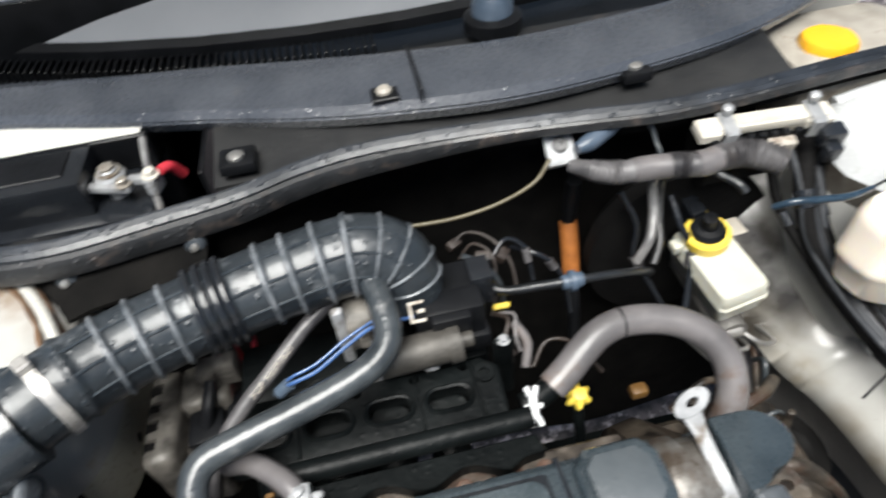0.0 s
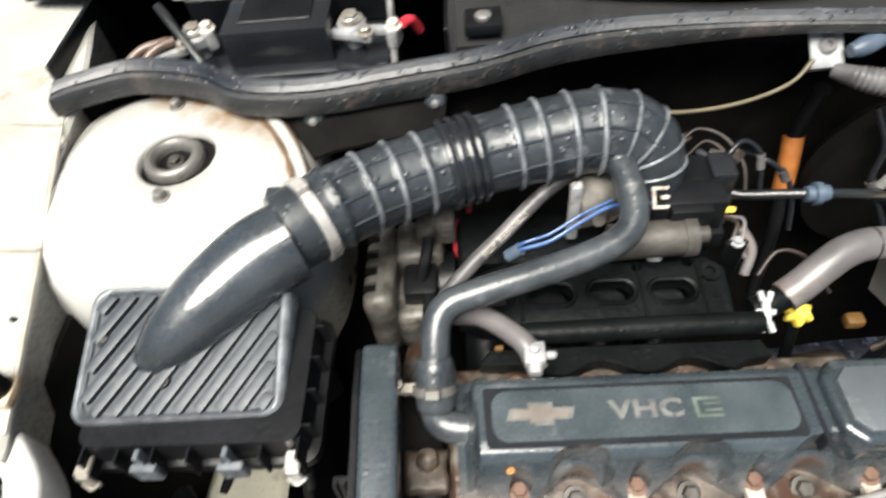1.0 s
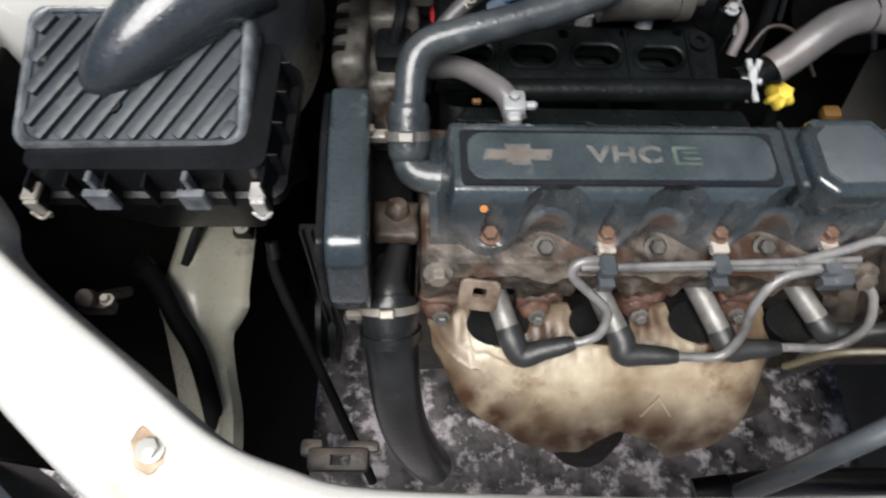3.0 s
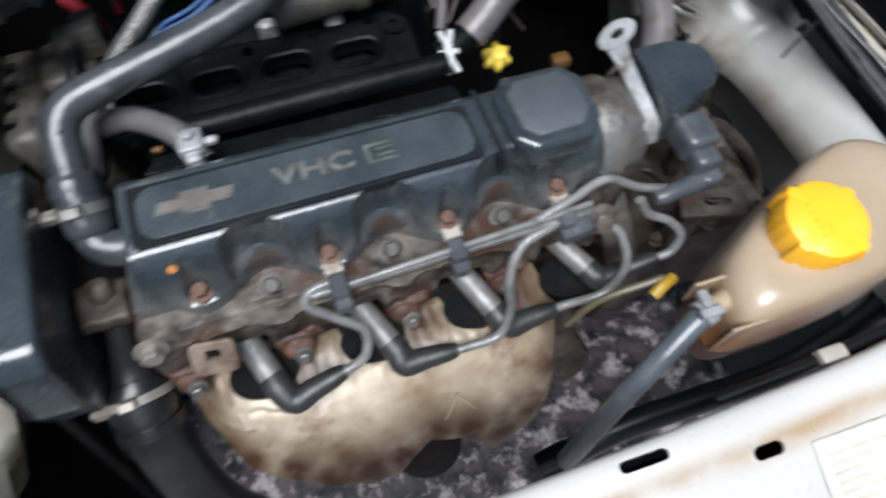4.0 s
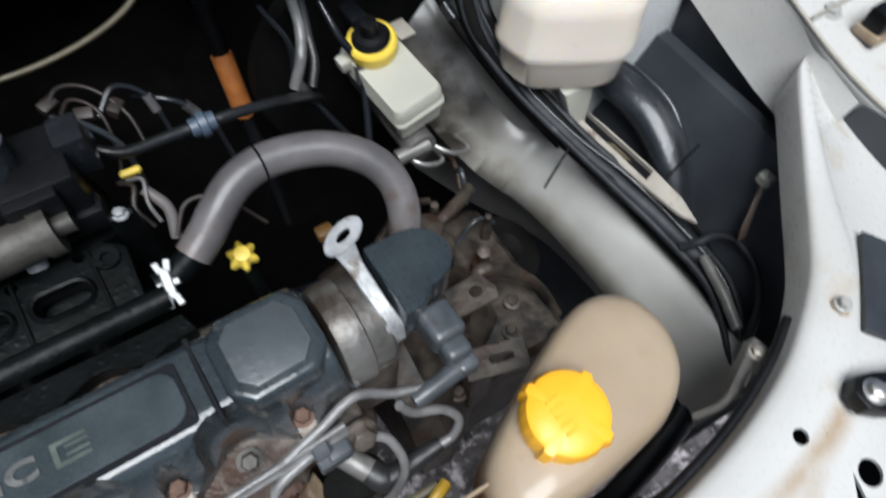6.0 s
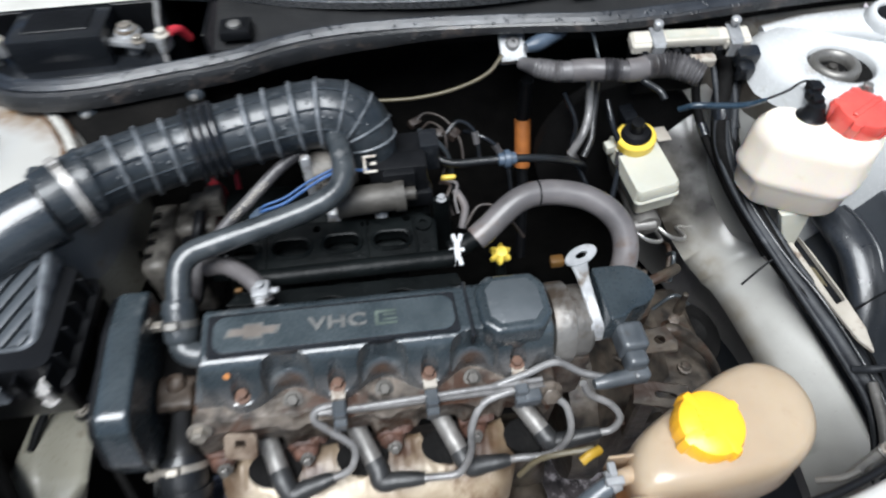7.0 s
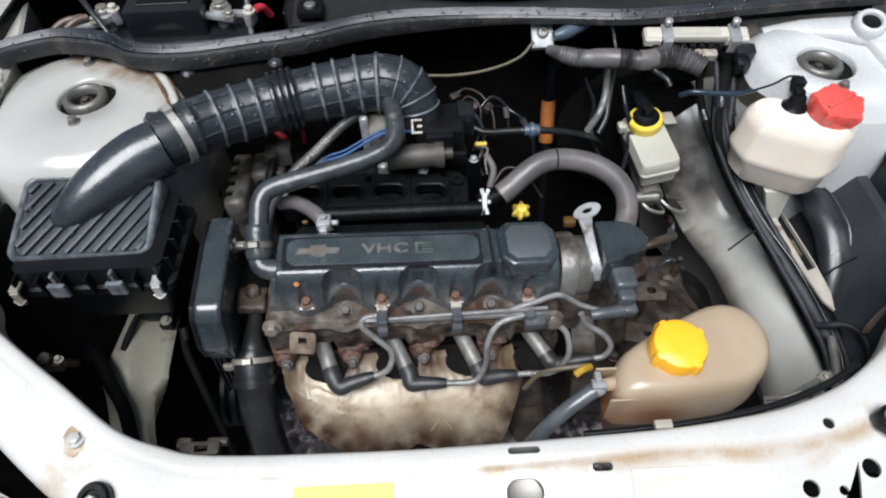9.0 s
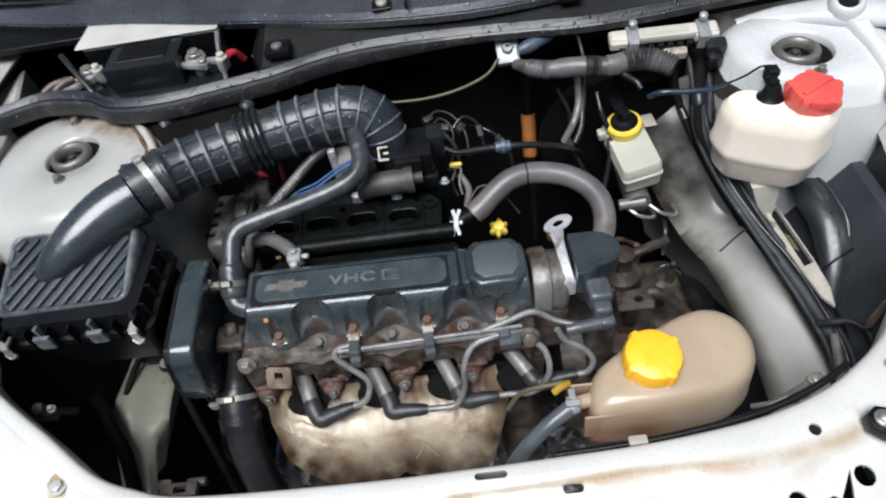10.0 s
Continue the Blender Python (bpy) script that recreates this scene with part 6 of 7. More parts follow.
part("rear_cap", lathe([(0.035, 0.030), (0.035, 0.046), (0.02, 0.050), (0.001, 0.05)], AM, 24), BLACK, alt)
part("terminal", joined(rbox(-0.274, -0.255, 0.512, 0.535, 0.750, 0.776, 0.004, 2), rbox(-0.257, -0.236, 0.515, 0.54, 0.750, 0.780, 0.003, 2)), ALTCAST, alt)
part("regulator", joined(rbox(-0.290, -0.256, 0.462, 0.500, 0.715, 0.742, 0.006, 2), tube([(-0.272, 0.48, 0.74), (-0.266, 0.492, 0.757), (-0.262, 0.512, 0.765)], 0.006, 10)), BLACK, alt, "black regulator with a short cable")
part("arm", rbox(-0.270, -0.258, 0.41, 0.47, 0.725, 0.74, 0.003, 1), DARKMETAL, alt)
part("bracket", tube([(-0.27, 0.40, 0.74), (-0.272, 0.38, 0.745), (-0.272, 0.365, 0.74)], 0.013, 14), ALU, alt)

# ---- battery ----
bat = thing("battery", (-0.41, 0.70, 0.67), "black car battery with corroded terminals", "battery")
part("case", joined(rbox(-0.515, -0.295, 0.658, 0.80, 0.67, 0.862, 0.004, 2), rbox(-0.462, -0.352, 0.675, 0.75, 0.86, 0.903, 0.004, 2)), GLOSSY, bat)
part("lid_slot", rbox(-0.445, -0.37, 0.69, 0.735, 0.9025, 0.905, 0.001, 1), BLACK, bat)
part("paper_sheet", rbox(-0.525, -0.300, 0.742, 0.812, 0.905, 0.9065, 0.0005, 1, pose(0, 0, 0)), PAPER, bat, "white sheet lying over the battery")
part("case_step", rbox(-0.515, -0.295, 0.742, 0.80, 0.862, 0.9045, 0.003, 1), BLACK, bat)
for bx, by, turn, flip in ((-0.318, 0.690, -18, 1), (-0.512, 0.688, 24, -1)):
    TM = Matrix.Translation((bx, by, 0.884)) @ pose(0, 0, 0, 0, 0, turn)
    post = part("terminal", joined(lathe([(0.010, -0.03), (0.0092, 0.010), (0.007, 0.012), (0.0005, 0.012)], TM @ pose(-0.018 * flip, 0.008, 0), 18), lathe([(0.0150, -0.006), (0.0155, 0.003), (0.0135, 0.006), (0.0095, 0.006)], TM @ pose(-0.018 * flip, 0.008, 0), 18), rbox(-0.042, 0.012, -0.013, -0.003, -0.005, 0.003, 0.003, 2, TM), rbox(0.004, 0.034, -0.004, 0.007, -0.003, 0.005, 0.003, 2, TM @ pose(0, 0, 0, 0, 0, 10)), rbox(0.026, 0.038, -0.008, 0.012, -0.012, 0.008, 0.004, 2, TM)), WHITEMETAL, bat, "corroded pale lead clamp")
    bolt("clamp_bolt", TM @ Vector((-0.018 * flip, 0.008, 0.006)), 0.0085, 0.009, DULLZINC, bat)
    bolt("clamp_bolt", TM @ Vector((0.004, -0.006, 0.002)), 0.006, 0.008, DULLZINC, bat)
    bolt("clamp_bolt", TM @ Vector((0.032, 0.002, 0.007)), 0.006, 0.009, RELAY, bat)
part("red_sleeve", tube([(-0.278, 0.686, 0.893), (-0.270, 0.694, 0.890), (-0.264, 0.704, 0.872)], 0.0055, 12), REDWIRE, bat, "faded red terminal sleeve")
part("cable", tube([(-0.290, 0.715, 0.915), (-0.289, 0.69, 0.898), (-0.290, 0.668, 0.85)], 0.0038, 10), LEAD, bat, "", 60)
part("cable", tube([(-0.530, 0.715, 0.915), (-0.510, 0.690, 0.905), (-0.485, 0.662, 0.885), (-0.470, 0.648, 0.865)], 0.0042, 10), BLACKHOSE, bat, "", 60)
for d in (0, 0.016):
    part("cable", tube([(-0.52 + d * 0.4, 0.685, 0.893), (-0.545 + d, 0.675, 0.892), (-0.560 + d, 0.660, 0.882), (-0.545 + d, 0.648, 0.865)], 0.0048, 10), BROWNCABLE, bat, "brown earth cable", 60)

# ---- bottle behind the strut tower ----
wb = thing("washer_bottle", (0.50, 0.74, 0.67), "stained white washer bottle with an orange cap", "bottle")
part("body", stack(rrect(0.415, 0.60, 0.665, 0.80, 0.03), [(0.67, 0.95), (0.85, 1.0), (0.868, 0.96), (0.875, 0.85), (0.876, 0.5)]), PALE, wb)
part("cap", lathe([(0.030, 0.872), (0.031, 0.880), (0.028, 0.886), (0.0005, 0.887)], pose(0.468, 0.712, 0), 28, lambda a, r, h: 1 + 0.04 * (math.sin(a * 6) > 0.6)), YELLOW, wb, "orange cap")

# ---- brake fluid reservoir ----
br = thing("brake_reservoir", (0.288, 0.55, 0.66), "off-white brake fluid reservoir with a yellow collar", "reservoir")
BM = Matrix.Translation((0.288, 0.552, 0.715)) @ pose(0, 0, 0, 6, -8, 6)
bb = stack(rrect(-0.029, 0.029, -0.051, 0.056, 0.008), [(-0.028, 0.86), (-0.024, 0.93), (-0.002, 0.97), (0.0, 1.02), (0.003, 1.02), (0.005, 0.98), (0.018, 0.97), (0.022, 0.92), (0.0225, 0.5)])
bb.transform(BM)
part("body", bb, OFFWHITE, br)
part("collar", lathe([(0.019, 0.02), (0.024, 0.02), (0.0255, 0.026), (0.0255, 0.036), (0.023, 0.039), (0.018, 0.039)], BM @ pose(0, 0.030, 0), 30), LEMON, br, "lemon yellow collar")
part("cap", lathe([(0.019, 0.03), (0.0195, 0.041), (0.016, 0.046), (0.009, 0.047), (0.008, 0.062), (0.0005, 0.063)], BM @ pose(0, 0.030, 0), 26), BLACK, br, "black cap with a plug")
part("tag", rbox(0.021, 0.040, 0.018, 0.042, 0.030, 0.032, 0.0008, 1, BM @ pose(0, 0, 0, 0, 10)), PALE, br, "pale paper tag")
part("side_ear", rbox(-0.038, -0.024, 0.030, 0.044, 0.012, 0.026, 0.003, 2, BM), OFFWHITE, br)
part("cap_plug", rbox(-0.008, 0.010, 0.048, 0.075, 0.03, 0.05, 0.003, 2, BM), GLOSSY, br)
mc = thing("master_cylinder", (0.29, 0.55, 0.6), "dirty metal brake master cylinder with its servo", "brake cylinder")
part("cylinder", joined(tube([(0.288, 0.635, 0.668), (0.291, 0.50, 0.662)], 0.018, 18), tube([(0.262, 0.502, 0.662), (0.300, 0.502, 0.664)], 0.0085, 12)), ALUCLEAN, mc, "dull cylinder")
part("servo", lathe([(0.04, -0.03), (0.10, -0.02), (0.115, 0.0), (0.115, 0.02), (0.06, 0.03)], pose(0.28, 0.645, 0.685, 90), 36), BLACKANDSHADE, mc, "black brake servo drum")
for x in (0.272, 0.305):
    part("pipe", tube([(x, 0.505, 0.655), (x + 0.02, 0.49, 0.645), (x + 0.045, 0.50, 0.63), (x + 0.05, 0.56, 0.60)], 0.0028, 8), ZINC, mc)

# ---- red-capped reservoir ----
rr = thing("steering_reservoir", (0.45, 0.47, 0.70), "milky plastic fluid reservoir with a red cap", "reservoir")
out = spline([(0.374, 0.500), (0.376, 0.468), (0.388, 0.452), (0.440, 0.424), (0.462, 0.420), (0.482, 0.430), (0.504, 0.450), (0.510, 0.470), (0.500, 0.500), (0.470, 0.508), (0.448, 0.494), (0.430, 0.496), (0.416, 0.510), (0.393, 0.514)], 4, True)
part("body", stack(out, [(0.736, 0.84), (0.742, 0.92), (0.766, 0.95), (0.771, 1.0), (0.776, 1.03), (0.782, 1.03), (0.788, 1.0), (0.818, 0.985), (0.830, 0.95), (0.838, 0.86), (0.840, 0.4)]), MILK, rr)
RC = pose(0.470, 0.470, 0.837, 6, 4, 0)
rc = part("cap", lathe([(0.028, -0.004), (0.030, 0.0), (0.031, 0.018), (0.029, 0.024), (0.022, 0.026), (0.0005, 0.027)], RC, 80, lambda a, r, h: (1 + 0.16 * smooth(0.55, 0.9, math.sin(a * 5 + 0.6)) * (h > 0.001)) * (0.97 + 0.03 * math.sin(a * 40) * (h < 0.02))), RED, rr, "red screw cap")
part("cap_ridge", joined(*[rbox(-0.024, 0.024, -0.003, 0.003, 0.024, 0.029, 0.001, 1, RC @ pose(0, 0, 0, 0, 0, a)) for a in (30,)]), RED, rc)
part("sensor", joined(lathe([(0.0165, -0.03), (0.0165, 0.002), (0.012, 0.006), (0.009, 0.018), (0.001, 0.019)], pose(0.430, 0.487, 0.838), 18), rbox(0.424, 0.437, 0.486, 0.506, 0.852, 0.863, 0.003, 2), rbox(0.426, 0.442, 0.500, 0.515, 0.857, 0.868, 0.002, 1), rbox(0.420, 0.426, 0.492, 0.502, 0.860, 0.866, 0.001, 1)), BLACK, rr, "black level sensor plug")
part("sensor_cable", tube([(0.434, 0.512, 0.868), (0.420, 0.512, 0.868), (0.400, 0.504, 0.864), (0.374, 0.498, 0.860)], 0.0014, 8), BLACK, rr, "thin dark cable", 60)
part("cable_sheath", tube([(0.376, 0.498, 0.860), (0.350, 0.494, 0.859), (0.322, 0.496, 0.860), (0.298, 0.500, 0.860), (0.285, 0.508, 0.85)], [0.0022, 0.0034, 0.0036, 0.0036, 0.003], 10), BLUEBLACK, rr, "blue-black cable sheath", 60)
part("foot", prism([(0.414, 0.735), (0.452, 0.735), (0.458, 0.64), (0.444, 0.64), (0.428, 0.70)], 0.435, 0.447, 0.003, 2, axis="y"), OFFWHITE, rr, "pale bracket foot")

# ---- coolant tank ----
ct = thing("coolant_tank", (0.24, 0.19, 0.62), "brown-stained translucent coolant tank with a yellow cap", "coolant tank")
to = spline([(0.141, 0.152), (0.146, 0.176), (0.162, 0.195), (0.206, 0.220), (0.262, 0.246), (0.298, 0.250), (0.324, 0.233), (0.331, 0.200), (0.317, 0.167), (0.284, 0.145), (0.232, 0.136), (0.180, 0.134), (0.148, 0.137)], 5, True)
TANKS = stained("coolant_stained_plastic", TANK, [(x - 0.24, y - 0.19, z) for x, y in to[::3] if y < 0.175 for z in ((0.02, 0.05, 0.085) if x < 0.2 else (0.015, 0.04))], (0.19, 0.082, 0.030), 0.014, 0.052, 0.0, 0.5, 16)
part("body", stack(to, [(0.640, 0.80), (0.646, 0.90), (0.660, 0.96), (0.690, 0.985), (0.6945, 1.015), (0.6985, 1.015), (0.702, 0.99), (0.730, 0.98), (0.744, 0.965), (0.753, 0.935), (0.760, 0.885), (0.7645, 0.81), (0.767, 0.70), (0.7685, 0.45), (0.769, 0.2)]), TANKS, ct, "", 70)
CT = pose(0.211, 0.183, 0.760, 4, 2, 0) @ Matrix.Diagonal((0.95, 0.95, 0.97, 1))
part("neck", lathe([(0.024, -0.004), (0.024, 0.010), (0.020, 0.010)], CT, 24), TANK, ct)
cap = part("cap", lathe([(0.028, 0.004), (0.030, 0.006), (0.0315, 0.022), (0.029, 0.030), (0.024, 0.033), (0.010, 0.0335), (0.0005, 0.0335)], CT, 96, lambda a, r, h: 1 + (0.10 if (math.degrees(a) - 20) % 90 < 15 and 0.005 < h < 0.031 else 0.012 * math.sin(a * 24) if h < 0.025 else 0)), YELLOW, ct, "orange-yellow screw cap")
for k in range(5):
    part("cap_mark", rbox(-0.012, -0.006 + 0.008 * rng.random(), -0.0012, 0.0012, 0.0333, 0.0342, 0, m=CT @ pose(0, 0.012 - k * 0.006, 0)), YELLOW, cap)
part("outlet", joined(tube([(0.160, 0.164, 0.738), (0.140, 0.160, 0.744), (0.126, 0.156, 0.745)], [0.0095, 0.0075, 0.0068], 14), rbox(0.128, 0.160, 0.174, 0.1765, 0.722, 0.752, 0.001, 1), rbox(0.136, 0.172, 0.137, 0.1395, 0.705, 0.752, 0.001, 1)), TANKS, ct, "moulded outlet with two fins")
th = thing("tank_hose", (0.1, 0.15, 0.68), "smooth grey-black coolant hose at the tank", "hose")
part("hose", tube([(0.132, 0.158, 0.745), (0.115, 0.151, 0.738), (0.092, 0.140, 0.725), (0.068, 0.128, 0.70), (0.045, 0.115, 0.66), (0.03, 0.105, 0.60)], 0.0082, 16), TANKHOSE, th, "", 60)
part("clip", joined(lathe([(0.0090, -0.004), (0.0100, -0.004), (0.0100, 0.004), (0.0090, 0.004)], Matrix.Translation((0.128, 0.157, 0.745)) @ Vector((1, 0.3, 0.25)).to_track_quat("Z", "Y").to_matrix().to_4x4(), 18), rbox(0.119, 0.135, 0.150, 0.157, 0.752, 0.758, 0.001, 1), rbox(0.124, 0.131, 0.158, 0.170, 0.750, 0.757, 0.001, 1)), WHITEMETAL, th, "bright spring clip")

# ---- relay block, conduit, bracket ----
ab = thing("relay_block", (0.33, 0.61, 0.85), "pale dirty relay block with two steel clips", "relay block")
RB = Matrix.Translation((0.328, 0.606, 0.872)) @ pose(0, 0, 0, 12, 0, -4)
part("body", joined(rbox(-0.068, 0.068, -0.009, 0.010, -0.006, 0.006, 0.003, 2, RB), rbox(-0.070, -0.046, -0.013, 0.012, -0.009, 0.004, 0.002, 1, RB), rbox(0.040, 0.070, -0.013, 0.012, -0.009, 0.004, 0.002, 1, RB)), RELAY, ab)
part("label", rbox(-0.030, 0.032, -0.006, 0.007, 0.006, 0.0068, 0, m=RB), OFFWHITE, ab, "beige paper label")
part("print_line", rbox(-0.008, 0.020, -0.003, 0.003, 0.0068, 0.0073, 0, m=RB), TAN, ab)
for x in (-0.040, 0.050):
    part("steel_clip", joined(rbox(x - 0.008, x + 0.008, -0.016, 0.013, 0.005, 0.0085, 0.0015, 1, RB), rbox(x - 0.007, x + 0.007, -0.018, -0.014, -0.016, 0.007, 0.0015, 1, RB), lathe([(0.0035, 0.008), (0.0035, 0.014), (0.0055, 0.014), (0.0055, 0.019), (0.003, 0.021), (0.0004, 0.021)], RB @ pose(x, 0.008, 0), 10)), WHITEMETAL, ab, "pale steel clip")
for k in range(9):
    part("socket", rbox(-0.058 + k * 0.0125, -0.050 + k * 0.0125, -0.016, -0.010, -0.014, -0.004, 0.001, 1, RB), BLACK, ab)
part("side_plug", joined(rbox(0.052, 0.078, -0.030, -0.012, -0.022, -0.002, 0.003, 2, RB), rbox(0.056, 0.074, -0.040, -0.028, -0.034, -0.014, 0.003, 2, RB)), GLOSSY, ab, "black multi-way plug")
part("small_plug", rbox(0.000, 0.030, -0.026, -0.014, -0.024, -0.010, 0.002, 1, RB), PALE, ab, "dirty beige plug")
part("carrier", rbox(0.27, 0.36, 0.60, 0.645, 0.80, 0.856, 0.004, 1), BLACKANDSHADE, ab)
cd = thing("cable_conduit", (0.23, 0.60, 0.80), "grey corrugated cable conduit along the bulkhead", "conduit")
def corrugated(s0):
    """Ribs on three stretches, smooth tape between them."""
    on = smooth(0.018, 0.024, s0) - smooth(0.052, 0.058, s0) + smooth(0.098, 0.104, s0) - smooth(0.122, 0.128, s0) + smooth(0.150, 0.156, s0)
    return 0.94 + 0.10 * math.sin(s0 * 1350) * on + 0.05 * on
part("conduit", tube([(0.132, 0.626, 0.846), (0.152, 0.607, 0.849), (0.174, 0.596, 0.850), (0.205, 0.594, 0.850), (0.232, 0.590, 0.850), (0.254, 0.584, 0.850), (0.280, 0.590, 0.850), (0.300, 0.590, 0.850), (0.320, 0.580, 0.849), (0.336, 0.568, 0.845)], [0.008, 0.0112, 0.0125, 0.0130, 0.0132, 0.0128, 0.0142, 0.0148, 0.0146, 0.0135], 20, 22, corrugated), CONDUIT, cd, "", 80)
part("tape", tube([(0.186, 0.5945, 0.850), (0.205, 0.594, 0.850), (0.224, 0.591, 0.850)], 0.0132, 18), GREYHOSE, cd, "grey taped joint")
part("tape", tube([(0.250, 0.5855, 0.850), (0.262, 0.5855, 0.850), (0.272, 0.588, 0.850)], 0.0138, 18), GREYHOSE, cd, "grey taped joint")
part("branch", tube([(0.212, 0.596, 0.842), (0.216, 0.600, 0.815), (0.214, 0.585, 0.79), (0.203, 0.565, 0.775), (0.19, 0.56, 0.75)], 0.0052, 10), LEAD, cd, "dusty taped branch wires", 60)
part("branch", tube([(0.221, 0.594, 0.842), (0.223, 0.596, 0.812), (0.219, 0.58, 0.785), (0.214, 0.562, 0.77), (0.203, 0.548, 0.755)], 0.0040, 10), DUSTY, cd, "", 60)
part("branch", tube([(0.262, 0.588, 0.842), (0.274, 0.575, 0.838), (0.285, 0.560, 0.836), (0.290, 0.552, 0.83)], 0.0040, 10), BLACKHOSE, cd, "", 60)
bk = thing("cable_bracket", (0.124, 0.635, 0.84), "small galvanised bracket with a cable joint", "bracket")
KM = Matrix.Translation((0.1235, 0.640, 0.864)) @ pose(0, 0, 0, 40, 0, 2)
part("plate", joined(rbox(-0.0155, 0.0155, -0.020, 0.020, -0.0015, 0.0015, 0.001, 1, KM), rbox(-0.0155, 0.0155, 0.016, 0.021, -0.0015, 0.010, 0.001, 1, KM), rbox(-0.0155, 0.0155, -0.021, -0.017, -0.012, 0.0015, 0.001, 1, KM)), WHITEMETAL, bk)
part("grommet", lathe([(0.0085, 0.0), (0.0085, 0.004), (0.006, 0.006), (0.0035, 0.006), (0.003, 0.002)], KM, 18), LEAD, bk, "grey round grommet")
part("joint", tube([(0.137, 0.624, 0.868), (0.150, 0.628, 0.869), (0.166, 0.636, 0.871), (0.182, 0.643, 0.872), (0.192, 0.647, 0.872)], [0.006, 0.0095, 0.0098, 0.0075, 0.004], 14), BLUEGREY, bk, "grey cable joint")
part("wire", tube([(0.190, 0.646, 0.874), (0.205, 0.646, 0.878), (0.219, 0.636, 0.872), (0.224, 0.622, 0.855), (0.224, 0.605, 0.848)], 0.0022, 8), HOSE, bk, "", 60)
yc = thing("bonnet_cable", (0.0, 0.61, 0.82), "thin tan bonnet release cable across the bulkhead", "cable")
part("cable", tube([(0.110, 0.628, 0.858), (0.09, 0.615, 0.843), (0.05, 0.605, 0.833), (0.0, 0.600, 0.829), (-0.06, 0.60, 0.832), (-0.13, 0.60, 0.84)], 0.0022, 8), TANWIRE, yc, "", 60)
od = thing("orange_wrapped_tube", (0.15, 0.65, 0.62), "orange taped tube hanging on the bulkhead", "tube")
part("tape", tube([(0.152, 0.668, 0.722), (0.151, 0.652, 0.690), (0.150, 0.640, 0.660)], 0.0115, 16), ORANGE, od, "orange tape")
part("rod", tube([(0.150, 0.655, 0.80), (0.152, 0.664, 0.76), (0.152, 0.668, 0.72)], 0.009, 12), BLACK, od)
part("rod", tube([(0.150, 0.641, 0.662), (0.150, 0.62, 0.61), (0.15, 0.60, 0.5)], 0.008, 12), BLACK, od)
vt = thing("vacuum_pipe", (0.1, 0.53, 0.74), "thin blue-black servo vacuum pipe with a valve", "pipe")
part("pipe", tube([(-0.005, 0.548, 0.80), (0.015, 0.545, 0.785), (0.035, 0.535, 0.779), (0.07, 0.525, 0.787), (0.101, 0.518, 0.793), (0.14, 0.522, 0.785), (0.175, 0.535, 0.765), (0.205, 0.555, 0.735), (0.22, 0.58, 0.70)], 0.0048, 12), BLACKHOSE, vt, "", 60)
part("valve", lathe([(0.005, -0.011), (0.0075, -0.010), (0.0078, -0.004), (0.0108, -0.003), (0.0108, 0.003), (0.0080, 0.004), (0.0075, 0.010), (0.005, 0.011)], Matrix.Translation((0.099, 0.518, 0.793)) @ pose(0, 0, 0, 0, 90, 0), 18), BLUEGREY, vt, "blue-grey check valve")
part("yellow_mark", rbox(0.022, 0.040, 0.530, 0.536, 0.755, 0.762, 0.002, 1), LEMON, vt, "yellow plug mark")

# wiring down the bulkhead beside the brake reservoir
for pts, r in (([(0.372, 0.598, 0.852), (0.380, 0.592, 0.83), (0.374, 0.568, 0.80), (0.372, 0.53, 0.760), (0.390, 0.475, 0.717), (0.420, 0.41, 0.683), (0.445, 0.35, 0.66)], 0.0110),
               ([(0.392, 0.600, 0.85), (0.398, 0.588, 0.82), (0.387, 0.560, 0.788), (0.388, 0.52, 0.755), (0.405, 0.47, 0.716), (0.43, 0.40, 0.68)], 0.0080),
               ([(0.350, 0.605, 0.85), (0.347, 0.590, 0.81), (0.354, 0.565, 0.775), (0.366, 0.53, 0.748), (0.386, 0.48, 0.712), (0.41, 0.42, 0.68)], 0.0055)):
    o = thing("wiring_harness", pts[-1], "black taped wiring harness down the bulkhead", "cable", "bulkhead wiring")
    part("cable", tube(pts, r, 12), BLACKANDSHADE, o, "", 60)
    part("tape", tube([pts[2], tuple(np.array(pts[2]) * 0.65 + np.array(pts[3]) * 0.35)], r * 1.12, 12), GLOSSY, o, "shiny tape wrap")
for pts, r in (([(0.19, 0.62, 0.80), (0.205, 0.60, 0.765), (0.20, 0.585, 0.73), (0.215, 0.565, 0.70), (0.235, 0.55, 0.66)], 0.0035),
               ([(0.245, 0.61, 0.79), (0.25, 0.585, 0.765), (0.262, 0.57, 0.735), (0.255, 0.55, 0.70), (0.245, 0.53, 0.67)], 0.0042),
               ([(0.06, 0.60, 0.77), (0.075, 0.585, 0.775), (0.095, 0.575, 0.765), (0.11, 0.565, 0.74), (0.115, 0.55, 0.70)], 0.003),
               ([(0.03, 0.57, 0.79), (0.05, 0.585, 0.80), (0.07, 0.58, 0.785), (0.075, 0.565, 0.75)], 0.0026)):
    o = thing("bulkhead_pipe", pts[-1], "thin dark pipe in front of the bulkhead", "pipe", "bulkhead pipes")
    part("pipe", tube(pts, r, 8), GLOSSY, o, "", 60)
    part("joint", tube([pts[2], tuple(np.array(pts[2]) * 0.6 + np.array(pts[3]) * 0.4)], r * 1.6, 10), CONDUIT, o, "brown-grey joint")

